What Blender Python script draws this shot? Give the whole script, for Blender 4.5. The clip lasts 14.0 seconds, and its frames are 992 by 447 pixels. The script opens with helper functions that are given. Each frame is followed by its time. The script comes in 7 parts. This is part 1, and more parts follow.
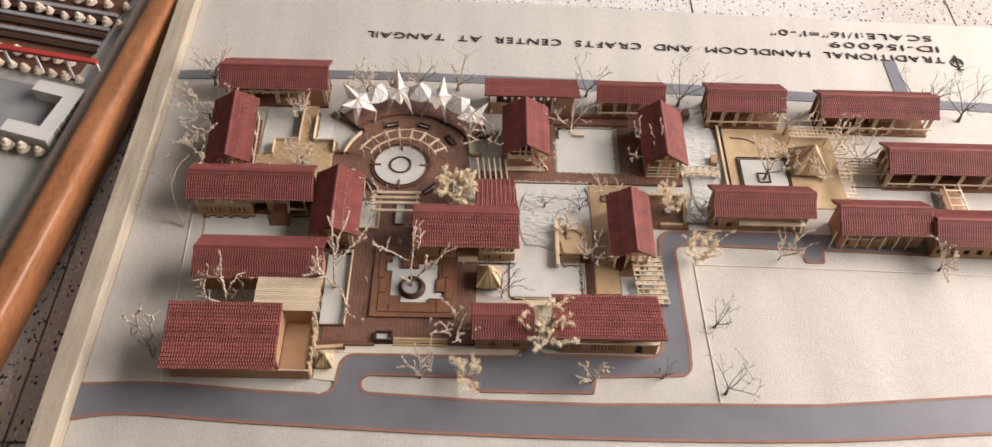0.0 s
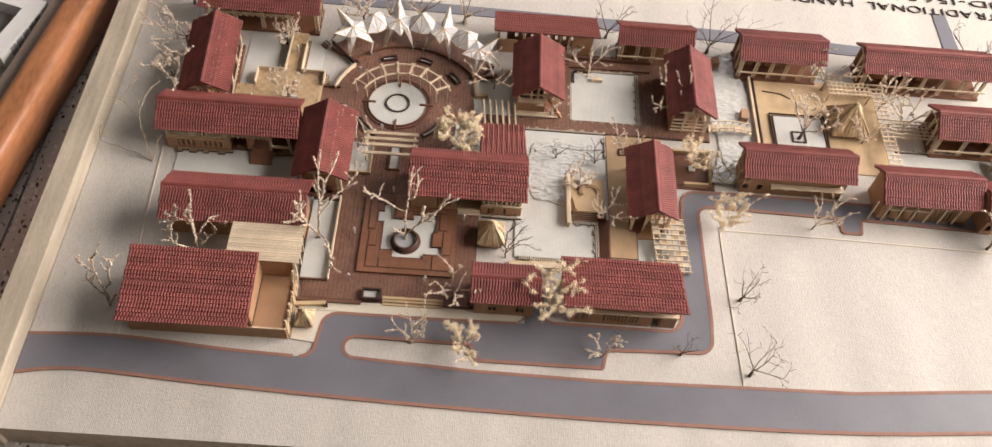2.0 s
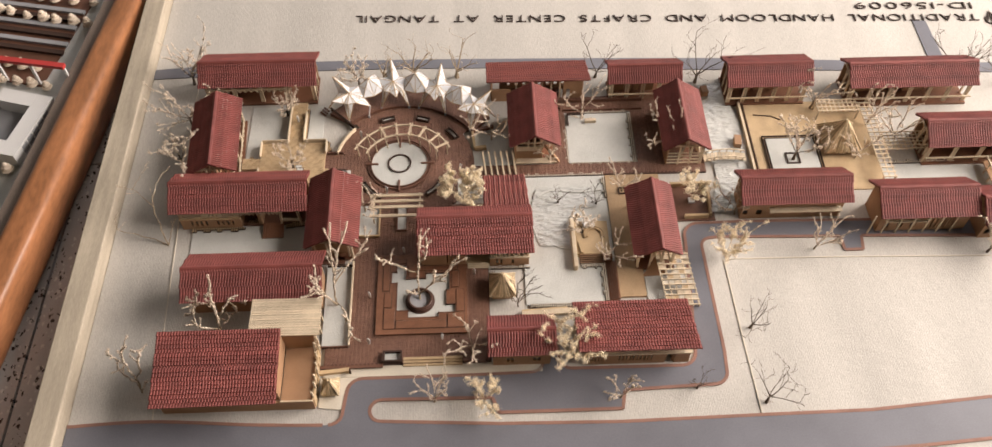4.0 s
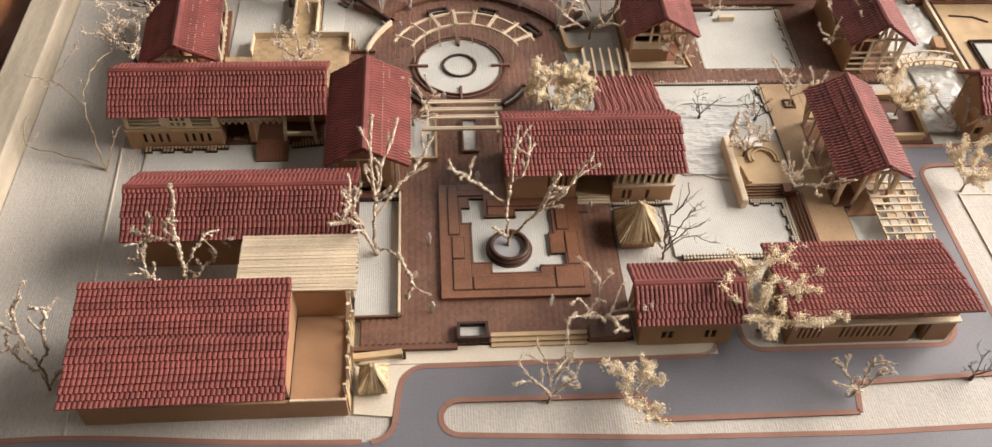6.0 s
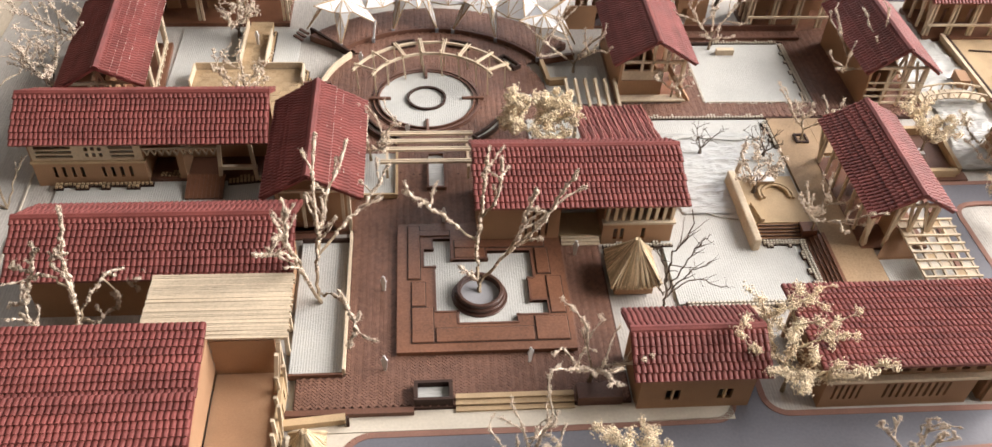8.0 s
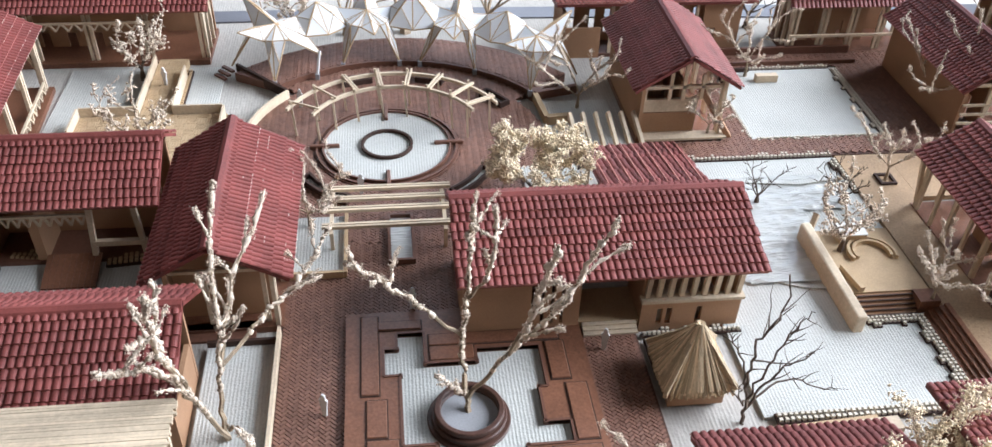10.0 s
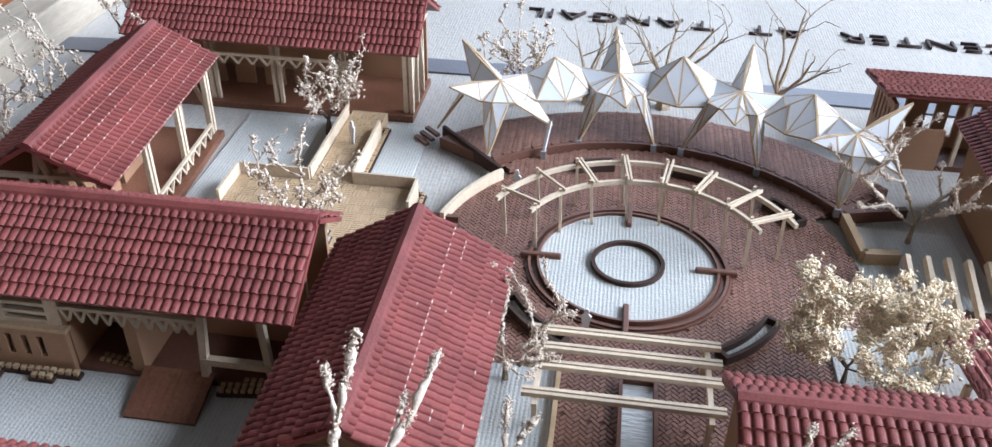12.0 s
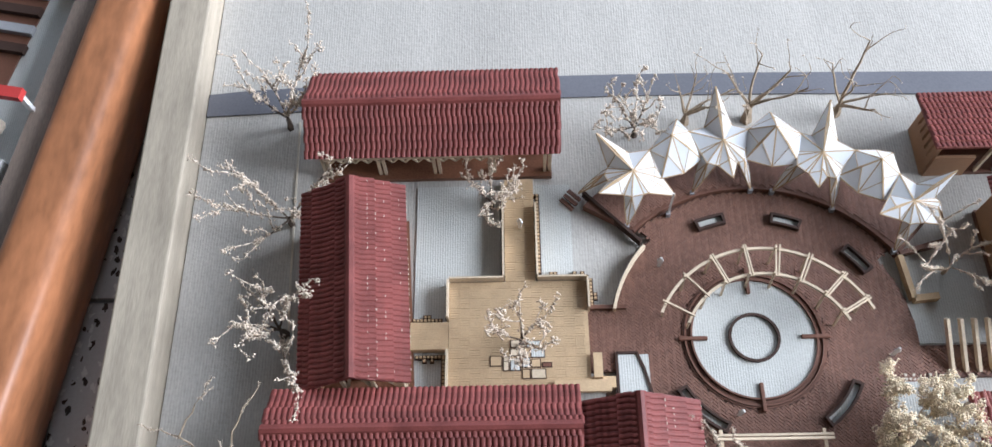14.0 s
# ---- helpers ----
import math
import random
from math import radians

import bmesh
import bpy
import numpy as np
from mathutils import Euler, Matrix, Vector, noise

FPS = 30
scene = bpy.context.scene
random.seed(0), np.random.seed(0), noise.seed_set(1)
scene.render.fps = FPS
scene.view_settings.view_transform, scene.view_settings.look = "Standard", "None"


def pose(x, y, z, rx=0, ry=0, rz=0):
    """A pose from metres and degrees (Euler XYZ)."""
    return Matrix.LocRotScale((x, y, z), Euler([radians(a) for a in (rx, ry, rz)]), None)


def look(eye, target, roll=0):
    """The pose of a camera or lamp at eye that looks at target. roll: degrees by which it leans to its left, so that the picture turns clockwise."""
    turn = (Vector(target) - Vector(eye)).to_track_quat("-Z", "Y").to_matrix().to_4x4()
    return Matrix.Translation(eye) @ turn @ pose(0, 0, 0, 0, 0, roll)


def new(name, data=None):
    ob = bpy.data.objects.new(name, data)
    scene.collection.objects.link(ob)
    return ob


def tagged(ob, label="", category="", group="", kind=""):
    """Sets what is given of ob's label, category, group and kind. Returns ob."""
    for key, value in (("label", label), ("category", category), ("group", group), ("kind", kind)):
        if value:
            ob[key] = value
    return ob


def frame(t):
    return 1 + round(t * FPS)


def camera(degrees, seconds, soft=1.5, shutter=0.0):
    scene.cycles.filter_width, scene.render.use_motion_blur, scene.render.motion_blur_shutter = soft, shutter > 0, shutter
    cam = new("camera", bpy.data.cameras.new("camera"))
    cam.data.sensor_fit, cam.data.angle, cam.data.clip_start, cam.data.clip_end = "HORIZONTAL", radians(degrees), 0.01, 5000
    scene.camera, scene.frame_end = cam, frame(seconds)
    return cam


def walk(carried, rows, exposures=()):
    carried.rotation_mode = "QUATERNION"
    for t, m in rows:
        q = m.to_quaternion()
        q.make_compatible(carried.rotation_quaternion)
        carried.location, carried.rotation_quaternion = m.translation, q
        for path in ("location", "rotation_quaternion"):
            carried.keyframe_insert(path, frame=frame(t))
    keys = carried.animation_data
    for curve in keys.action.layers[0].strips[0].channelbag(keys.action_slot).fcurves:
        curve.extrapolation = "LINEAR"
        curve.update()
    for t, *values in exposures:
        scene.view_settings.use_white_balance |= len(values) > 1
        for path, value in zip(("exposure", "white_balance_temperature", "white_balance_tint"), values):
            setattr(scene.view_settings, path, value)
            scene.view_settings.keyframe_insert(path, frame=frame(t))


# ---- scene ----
cam = camera(57.21, 14.0)
PATH = [
    (0, (0.0763, -0.5692, 0.6528), (0.0937, 0.0420, -0.1385), 2.55),
    (0.5, (0.0731, -0.5703, 0.6399), (0.0922, 0.0430, -0.1497), 3.05),
    (1, (0.0763, -0.5602, 0.6065), (0.0944, 0.0550, -0.1817), 3.52),
    (1.5, (0.0488, -0.5193, 0.5778), (0.0773, 0.0539, -0.2412), 6.55),
    (2, (0.0646, -0.5179, 0.5880), (0.0975, 0.0476, -0.2361), 6.65),
    (2.5, (0.0774, -0.5384, 0.6009), (0.1000, 0.0287, -0.2224), 5.78),
    (3, (0.0885, -0.5393, 0.6236), (0.0933, 0.0261, -0.2012), -1.24),
    (3.2, (0.0963, -0.5429, 0.6296), (0.1006, 0.0343, -0.1870), -1.97),
    (5.3, (0.0043, -0.4061, 0.5205), (0.0575, 0.1621, -0.3006), 4.12),
    (5.5, (0.0074, -0.4046, 0.4558), (0.0584, 0.1825, -0.3521), 3.71),
    (6, (-0.0181, -0.4175, 0.3566), (0.0515, 0.2223, -0.4088), 3.47),
    (6.5, (-0.0148, -0.4248, 0.3461), (0.0582, 0.2500, -0.3882), 3.73),
    (7, (-0.0117, -0.4210, 0.3332), (0.0604, 0.2696, -0.3864), 4.36),
    (7.2, (-0.0082, -0.4144, 0.3249), (0.0527, 0.2806, -0.3916), 3.72),
    (9.3, (-0.0006, -0.3489, 0.2214), (0.1473, 0.4687, -0.4513), 3.37),
    (9.5, (0.0012, -0.3386, 0.2146), (0.1412, 0.4298, -0.4099), 3.45),
    (10, (0.0016, -0.3028, 0.2011), (0.1119, 0.4764, -0.4158), 2.34),
    (10.5, (-0.0017, -0.2630, 0.1927), (0.0021, 0.5257, -0.4220), 0.53),
    (11, (-0.0022, -0.2509, 0.1575), (-0.1276, 0.5347, -0.4483), 1.65),
    (11.5, (-0.0024, -0.2218, 0.1521), (-0.1450, 0.5729, -0.4378), -0.61),
    (12, (-0.0103, -0.2050, 0.1548), (-0.1169, 0.6124, -0.4114), 1.24),
    (12.5, (-0.0264, -0.1685, 0.1606), (-0.1166, 0.6517, -0.4044), 1.61),
    (13, (-0.0654, -0.1403, 0.2064), (-0.1112, 0.5861, -0.4794), 3.52),
    (13.5, (-0.0871, -0.1181, 0.2861), (-0.1022, 0.3988, -0.5698), -0.67),
    (14, (-0.0947, -0.1182, 0.3501), (-0.1138, 0.3244, -0.5464), -3.42),
]
EXPOSURES = [(0, -0.24, 6750, 17), (0.5, -0.26, 6750, 17), (2.5, -0.11, 6950, 17), (3.2, -0.18, 7000, 17), (5.5, -0.2, 7050, 16), (6, 0.05, 6950, 15), (6.5, 0.04, 6950, 15), (7, 0.3, 6850, 15), (9.5, 0.12, 5850, 11), (10, 0.28, 5500, 10), (10.5, 0.4, 5150, 10), (11, 0.18, 5350, 10), (11.5, 0.16, 5350, 10), (12, 0.2, 5150, 10), (12.5, -0.14, 6000, 12), (13, -0.12, 6500, 14), (13.5, -0.12, 6300, 13), (14, 0.06, 5400, 10)]
walk(cam, [(t, look(eye, target, roll)) for t, eye, target, roll in PATH], EXPOSURES)

# ---- world and light ----
world = bpy.data.worlds.new("world")
scene.world = world
world.use_nodes = True
wn = world.node_tree
sky = wn.nodes.new("ShaderNodeTexSky")
sky.sky_type, sky.sun_disc = "NISHITA", False
sky.sun_elevation, sky.sun_rotation = radians(35), radians(60)
wn.nodes["Background"].inputs["Strength"].default_value = 0.06
wn.links.new(sky.outputs["Color"], wn.nodes["Background"].inputs["Color"])

FLOOR = -0.026
ROOM = (-2.4, 1.75, -2.2, 2.6, 2.75)  # x0, x1, y0, y1, ceiling


def window_light(name, at, aim, wide, high, watts, colour):
    lamp = bpy.data.lights.new(name, "AREA")
    lamp.shape, lamp.size, lamp.size_y, lamp.energy, lamp.color = "RECTANGLE", wide, high, watts, colour
    ob = new(name, lamp)
    ob.matrix_world = look(at, aim)
    return ob


window_light("daylight_east", (1.68, 0.12, 1.04), (0.0, 0.05, 0.46), 1.6, 1.15, 114, (1.0, 0.965, 0.92))
window_light("daylight_north", (0.6, 2.52, 1.5), (0.5, 0.0, 0.5), 2.0, 1.3, 30, (0.95, 0.975, 1.0))

# ---- materials ----
def material(name, colour, rough=0.7, vary=0.15, scale=120.0, grain=1500.0, bump=0.15, dark=None, stretch=(1, 1, 1), object_random=0.0, metal=0.0, spec=0.35, island=0.0, lines=None):
    """A procedural surface: base colour with blotches and grain, fine relief, and per-piece variation."""
    m = bpy.data.materials.new(name)
    m.use_nodes = True
    n, l = m.node_tree.nodes, m.node_tree.links
    bsdf = n["Principled BSDF"]
    bsdf.inputs["Roughness"].default_value = rough
    bsdf.inputs["Metallic"].default_value = metal
    bsdf.inputs["Specular IOR Level"].default_value = spec
    geo = n.new("ShaderNodeNewGeometry")
    mp = n.new("ShaderNodeMapping")
    mp.inputs["Scale"].default_value = stretch
    l.new(geo.outputs["Position"], mp.inputs["Vector"])
    big = n.new("ShaderNodeTexNoise")
    big.inputs["Scale"].default_value, big.inputs["Detail"].default_value = scale, 4
    small = n.new("ShaderNodeTexNoise")
    small.inputs["Scale"].default_value, small.inputs["Detail"].default_value = grain, 3
    l.new(mp.outputs[0], big.inputs["Vector"])
    l.new(mp.outputs[0], small.inputs["Vector"])
    dark = dark or tuple(c * (1 - 2 * vary) for c in colour)
    light = tuple(min(1, c * (1 + vary)) for c in colour)
    ramp = n.new("ShaderNodeValToRGB")
    ramp.color_ramp.elements[0].position, ramp.color_ramp.elements[1].position = 0.3, 0.72
    ramp.color_ramp.elements[0].color, ramp.color_ramp.elements[1].color = (*dark, 1), (*light, 1)
    mix = n.new("ShaderNodeMath")
    mix.operation, mix.inputs[2].default_value = "MULTIPLY_ADD", 0.0
    add = n.new("ShaderNodeMath")
    add.operation = "MULTIPLY_ADD"
    add.inputs[1].default_value, add.inputs[2].default_value = 0.45, 0.0
    l.new(small.outputs["Fac"], add.inputs[0])
    mix.inputs[1].default_value = 0.55
    l.new(big.outputs["Fac"], mix.inputs[0])
    l.new(add.outputs[0], mix.inputs[2])
    fac = mix.outputs[0]
    for amount, out in ((object_random, "obj"), (island, "isl")):
        if amount:
            src = n.new("ShaderNodeObjectInfo").outputs["Random"] if out == "obj" else geo.outputs["Random Per Island"]
            r = n.new("ShaderNodeMath")
            r.operation = "MULTIPLY_ADD"
            r.inputs[1].default_value = amount
            l.new(src, r.inputs[0])
            l.new(fac, r.inputs[2])
            sub = n.new("ShaderNodeMath")
            sub.operation = "SUBTRACT"
            sub.inputs[1].default_value = amount / 2
            l.new(r.outputs[0], sub.inputs[0])
            fac = sub.outputs[0]
    l.new(fac, ramp.inputs["Fac"])
    l.new(ramp.outputs["Color"], bsdf.inputs["Base Color"])
    bp = n.new("ShaderNodeBump")
    bp.inputs["Strength"].default_value, bp.inputs["Distance"].default_value = bump, 0.0006
    height = small.outputs["Fac"]
    if lines:
        pitch, axis, depth, *ribbed = lines
        rib, knots = (0.7, 0.9) if ribbed else (0.45, 1.5)
        wave = n.new("ShaderNodeTexWave")
        wave.bands_direction = axis
        wave.inputs["Scale"].default_value = 2 * math.pi / (20 * pitch) * 1.0
        wave.inputs["Distortion"].default_value, wave.inputs["Detail"].default_value = 1.1, 2
        wave.inputs["Detail Scale"].default_value = 1.6
        l.new(geo.outputs["Position"], wave.inputs["Vector"])
        knot = n.new("ShaderNodeTexNoise")
        knot.inputs["Scale"].default_value, knot.inputs["Detail"].default_value = 0.75 / pitch, 1
        l.new(geo.outputs["Position"], knot.inputs["Vector"])
        weave = n.new("ShaderNodeMath")
        weave.operation = "MULTIPLY_ADD"
        weave.inputs[1].default_value, weave.inputs[2].default_value = knots, 0.4 - knots / 2
        l.new(knot.outputs["Fac"], weave.inputs[0])
        woven = n.new("ShaderNodeMath")
        woven.operation, woven.use_clamp = "ADD", True
        half = n.new("ShaderNodeMath")
        half.operation, half.inputs[1].default_value = "MULTIPLY", rib
        l.new(wave.outputs["Fac"], half.inputs[0])
        l.new(half.outputs[0], woven.inputs[0])
        l.new(weave.outputs[0], woven.inputs[1])
        h = n.new("ShaderNodeMath")
        h.operation = "MULTIPLY_ADD"
        h.inputs[1].default_value = depth
        l.new(woven.outputs[0], h.inputs[0])
        l.new(height, h.inputs[2])
        height = h.outputs[0]
        thread = n.new("ShaderNodeMix")
        thread.data_type, thread.blend_type = "RGBA", "MULTIPLY"
        gap = n.new("ShaderNodeValToRGB")
        gap.color_ramp.elements[0].color, gap.color_ramp.elements[1].color = (0.74, 0.72, 0.69, 1), (1, 1, 1, 1)
        gap.color_ramp.elements[0].position, gap.color_ramp.elements[1].position = 0.15, 0.8
        l.new(woven.outputs[0], gap.inputs["Fac"])
        thread.inputs[0].default_value = depth * 0.8
        l.new(ramp.outputs["Color"], thread.inputs[6])
        l.new(gap.outputs["Color"], thread.inputs[7])
        l.new(thread.outputs[2], bsdf.inputs["Base Color"])
    l.new(height, bp.inputs["Height"])
    l.new(bp.outputs["Normal"], bsdf.inputs["Normal"])
    return m


def terrazzo():
    m = material("terrazzo", (0.42, 0.39, 0.36), rough=0.22, vary=0.06, scale=14, grain=500, bump=0.02, spec=0.5)
    n, l = m.node_tree.nodes, m.node_tree.links
    geo = n.new("ShaderNodeNewGeometry")
    bsdf = n["Principled BSDF"]
    last = bsdf.inputs["Base Color"].links[0].from_socket
    for scale, edge, colour, seed in ((270, 0.17, (0.045, 0.035, 0.030), 0.0), (200, 0.13, (0.05, 0.035, 0.03), 3.0), (330, 0.2, (0.56, 0.53, 0.48), 7.0)):
        off = n.new("ShaderNodeMapping")
        off.inputs["Location"].default_value = (seed, seed, 0)
        off.inputs["Scale"].default_value = (1.0, 0.65, 1.0)
        off.inputs["Rotation"].default_value = (0, 0, seed)
        l.new(geo.outputs["Position"], off.inputs["Vector"])
        warp = n.new("ShaderNodeTexNoise")
        warp.inputs["Scale"].default_value = scale * 1.5
        l.new(off.outputs[0], warp.inputs["Vector"])
        wm = n.new("ShaderNodeVectorMath")
        wm.operation = "MULTIPLY_ADD"
        wm.inputs[1].default_value = (0.0045, 0.0045, 0.0)
        l.new(warp.outputs["Color"], wm.inputs[0])
        l.new(off.outputs[0], wm.inputs[2])
        v = n.new("ShaderNodeTexVoronoi")
        v.voronoi_dimensions = "2D"
        v.inputs["Scale"].default_value = scale
        l.new(wm.outputs[0], v.inputs["Vector"])
        size = n.new("ShaderNodeSeparateColor")
        l.new(v.outputs["Color"], size.inputs[0])
        th = n.new("ShaderNodeMath")
        th.operation, th.inputs[1].default_value = "MULTIPLY", edge * 2.2
        pick = n.new("ShaderNodeMath")
        pick.operation, pick.inputs[1].default_value = "GREATER_THAN", 0.68
        l.new(size.outputs[1], pick.inputs[0])
        l.new(size.outputs[0], th.inputs[0])
        lim = n.new("ShaderNodeMath")
        lim.operation = "MULTIPLY"
        l.new(th.outputs[0], lim.inputs[0])
        l.new(pick.outputs[0], lim.inputs[1])
        cmp = n.new("ShaderNodeMath")
        cmp.operation = "LESS_THAN"
        l.new(v.outputs["Distance"], cmp.inputs[0])
        l.new(lim.outputs[0], cmp.inputs[1])
        mx = n.new("ShaderNodeMix")
        mx.data_type = "RGBA"
        l.new(cmp.outputs[0], mx.inputs[0])
        l.new(last, mx.inputs[6])
        mx.inputs[7].default_value = (*colour, 1)
        last = mx.outputs[2]
    l.new(last, bsdf.inputs["Base Color"])
    return m


M_TERRAZZO = terrazzo()
M_PLASTER = material("painted_plaster", (0.13, 0.112, 0.09), 0.85, 0.04, 3, 120, 0.1)
M_CEILING = material("ceiling_paint", (0.27, 0.265, 0.25), 0.9, 0.03, 3, 120, 0.1)
M_SHEET = material("woven_ground_paper", (0.490, 0.463, 0.420), 0.85, 0.11, 26, 1000, 0.28, lines=(0.0012, "X", 0.62), stretch=(1, 0.16, 1))
sn = M_SHEET.node_tree
crease = sn.nodes.new("ShaderNodeTexNoise")
crease.inputs["Scale"].default_value, crease.inputs["Detail"].default_value, crease.inputs["Distortion"].default_value = 11, 3, 0.8
sn.links.new(sn.nodes["New Geometry" if "New Geometry" in sn.nodes else "Geometry"].outputs["Position"], crease.inputs["Vector"])
sag = sn.nodes.new("ShaderNodeBump")
sag.inputs["Strength"].default_value, sag.inputs["Distance"].default_value = 0.35, 0.004
sn.links.new(crease.outputs["Fac"], sag.inputs["Height"])
sn.links.new(sag.outputs["Normal"], sn.nodes["Bump"].inputs["Normal"])
M_WHITE = material("ribbed_white_paper", (0.53, 0.53, 0.495), 0.85, 0.10, 40, 1500, 0.36, lines=(0.00105, "X", 0.62, True))
M_BATTEN = material("pale_pine", (0.45, 0.385, 0.295), 0.6, 0.16, 30, 300, 0.1, stretch=(6, 0.6, 6))
M_RAIL = material("varnished_brown_wood", (0.37, 0.155, 0.068), 0.40, 0.24, 22, 140, 0.12, stretch=(2.2, 0.7, 2.2), spec=0.4)
M_DULLWOOD = material("dull_brown_strip", (0.26, 0.20, 0.16), 0.7, 0.18, 30, 500, 0.15, stretch=(3, 0.6, 3))
M_ROAD = material("grey_road_card", (0.150, 0.150, 0.168), 0.42, 0.10, 25, 900, 0.08)
M_KERB = material("rust_kerb_card", (0.26, 0.135, 0.10), 0.75, 0.12, 60, 1500, 0.1)
M_TILE = material("maroon_tile_sheet", (0.208, 0.058, 0.049), 0.52, 0.22, 90, 1600, 0.15, object_random=0.16, spec=0.25)
# worn tile lips, with the pinkish edge highlight put into their colour
M_TILE_EDGE = material("worn_edge_highlight", (0.46, 0.21, 0.17), 0.6, 0.35, 420, 2600, 0.2, dark=(0.17, 0.045, 0.036))
M_MDF = material("brown_mdf", (0.37, 0.215, 0.12), 0.7, 0.12, 60, 2500, 0.12)
M_BALSA = material("balsa_wood", (0.62, 0.505, 0.36), 0.65, 0.14, 70, 900, 0.15, object_random=0.3)
M_TAN = material("etched_tan_card", (0.50, 0.36, 0.21), 0.7, 0.14, 80, 1800, 0.15)
M_PATH = material("tan_brown_card", (0.43, 0.29, 0.165), 0.6, 0.24, 25, 1500, 0.12)
M_BURNT = material("burnt_laser_edge", (0.05, 0.026, 0.018), 0.8, 0.2, 150, 2500, 0.2)
M_BRICK = material("etched_brown_brick", (0.215, 0.112, 0.078), 0.55, 0.16, 45, 1500, 0.15, island=0.24)
M_PIECE = material("single_brown_brick", (0.215, 0.112, 0.078), 0.55, 0.16, 45, 1500, 0.15, object_random=0.24)
M_JOINT = material("burnt_brick_joint", (0.095, 0.048, 0.035), 0.75, 0.2, 60, 2000, 0.15)
M_DECK = material("dark_brown_card", (0.15, 0.07, 0.045), 0.5, 0.18, 50, 1200, 0.12)
M_GARDEN = material("stained_brown_board", (0.205, 0.092, 0.052), 0.40, 0.28, 40, 1200, 0.12)
M_POT = material("burnt_brown_rings", (0.085, 0.042, 0.030), 0.40, 0.25, 120, 1500, 0.15)
M_PAPER = material("white_card", (0.66, 0.65, 0.63), 0.6, 0.03, 60, 1500, 0.05)
M_VELLUM = material("white_tracing_card", (0.86, 0.87, 0.88), 0.6, 0.03, 60, 1500, 0.05)
vn = M_VELLUM.node_tree
glow = vn.nodes.new("ShaderNodeBsdfTranslucent")
glow.inputs["Color"].default_value = (0.90, 0.92, 0.95, 1)
both = vn.nodes.new("ShaderNodeMixShader")
both.inputs[0].default_value = 0.42
vn.links.new(vn.nodes["Principled BSDF"].outputs[0], both.inputs[1])
vn.links.new(glow.outputs[0], both.inputs[2])
vn.links.new(both.outputs[0], vn.nodes["Material Output"].inputs["Surface"])
M_TWIG = material("dark_dry_twig", (0.13, 0.095, 0.07), 0.85, 0.3, 400, 3000, 0.4)
M_PALE_TWIG = material("pale_dry_twig", (0.46, 0.36, 0.25), 0.85, 0.25, 400, 3000, 0.4)
M_MOSS = material("cream_dried_moss", (0.77, 0.65, 0.52), 1.0, 0.14, 500, 2600, 0.35, spec=0.05, island=0.22)
M_TAN_MOSS = material("tan_dried_moss", (0.97, 0.80, 0.585), 1.0, 0.10, 300, 2600, 0.35, spec=0.05, island=0.22)
for moss in (M_MOSS, M_TAN_MOSS):
    mn = moss.node_tree
    soft_light = mn.nodes.new("ShaderNodeBsdfTranslucent")
    soft_light.inputs["Color"].default_value = (0.85, 0.70, 0.50, 1)
    both = mn.nodes.new("ShaderNodeMixShader")
    both.inputs[0].default_value = 0.10
    mn.links.new(mn.nodes["Principled BSDF"].outputs[0], both.inputs[1])
    mn.links.new(soft_light.outputs[0], both.inputs[2])
    mn.links.new(both.outputs[0], mn.nodes["Material Output"].inputs["Surface"])
M_BARK = material("brown_dry_twig", (0.40, 0.31, 0.21), 0.85, 0.35, 260, 2600, 0.5)
M_PAVE = material("cream_card_pavement", (0.60, 0.54, 0.44), 0.75, 0.08, 40, 900, 0.1)
M_THATCH = material("straw_thatch", (0.64, 0.50, 0.32), 0.8, 0.2, 300, 2500, 0.3, island=0.7)
M_FOIL = material("crinkled_clear_film", (0.50, 0.50, 0.47), 0.12, 0.08, 90, 260, 0.9, stretch=(1, 4, 1), spec=0.8)
M_LETTER = material("dark_brown_letters", (0.055, 0.035, 0.028), 0.6, 0.2, 200, 2000, 0.1)
M_RED = material("red_card", (0.46, 0.05, 0.045), 0.5, 0.08, 60, 1500, 0.05)
M_GREYCARD = material("grey_model_card", (0.30, 0.30, 0.31), 0.75, 0.1, 60, 1600, 0.15)
M_GLASSFRAME = material("window_paint", (0.55, 0.53, 0.5), 0.5, 0.05, 10, 200, 0.05)


# ---- building helpers ----
def box(bm, x0, x1, y0, y1, z0, z1):
    v = [bm.verts.new(p) for p in ((x0, y0, z0), (x1, y0, z0), (x1, y1, z0), (x0, y1, z0), (x0, y0, z1), (x1, y0, z1), (x1, y1, z1), (x0, y1, z1))]
    for f in ((0, 3, 2, 1), (4, 5, 6, 7), (0, 1, 5, 4), (1, 2, 6, 5), (2, 3, 7, 6), (3, 0, 4, 7)):
        bm.faces.new([v[i] for i in f])
    return bm


def stick(bm, a, b, wide, deep=None, up=(0, 0, 1)):
    """A square-section bar from a to b."""
    a, b = Vector(a), Vector(b)
    d = (b - a).normalized()
    u = Vector(up)
    if abs(d.dot(u)) > 0.95:
        u = Vector((0, 1, 0))
    s = d.cross(u).normalized() * wide / 2
    w = s.cross(d).normalized() * (deep or wide) / 2
    v = [bm.verts.new(p + k) for p in (a, b) for k in (s + w, s - w, -s - w, -s + w)]
    for f in ((3, 2, 1, 0), (4, 5, 6, 7), (0, 1, 5, 4), (1, 2, 6, 5), (2, 3, 7, 6), (3, 0, 4, 7)):
        bm.faces.new([v[i] for i in f])
    return bm


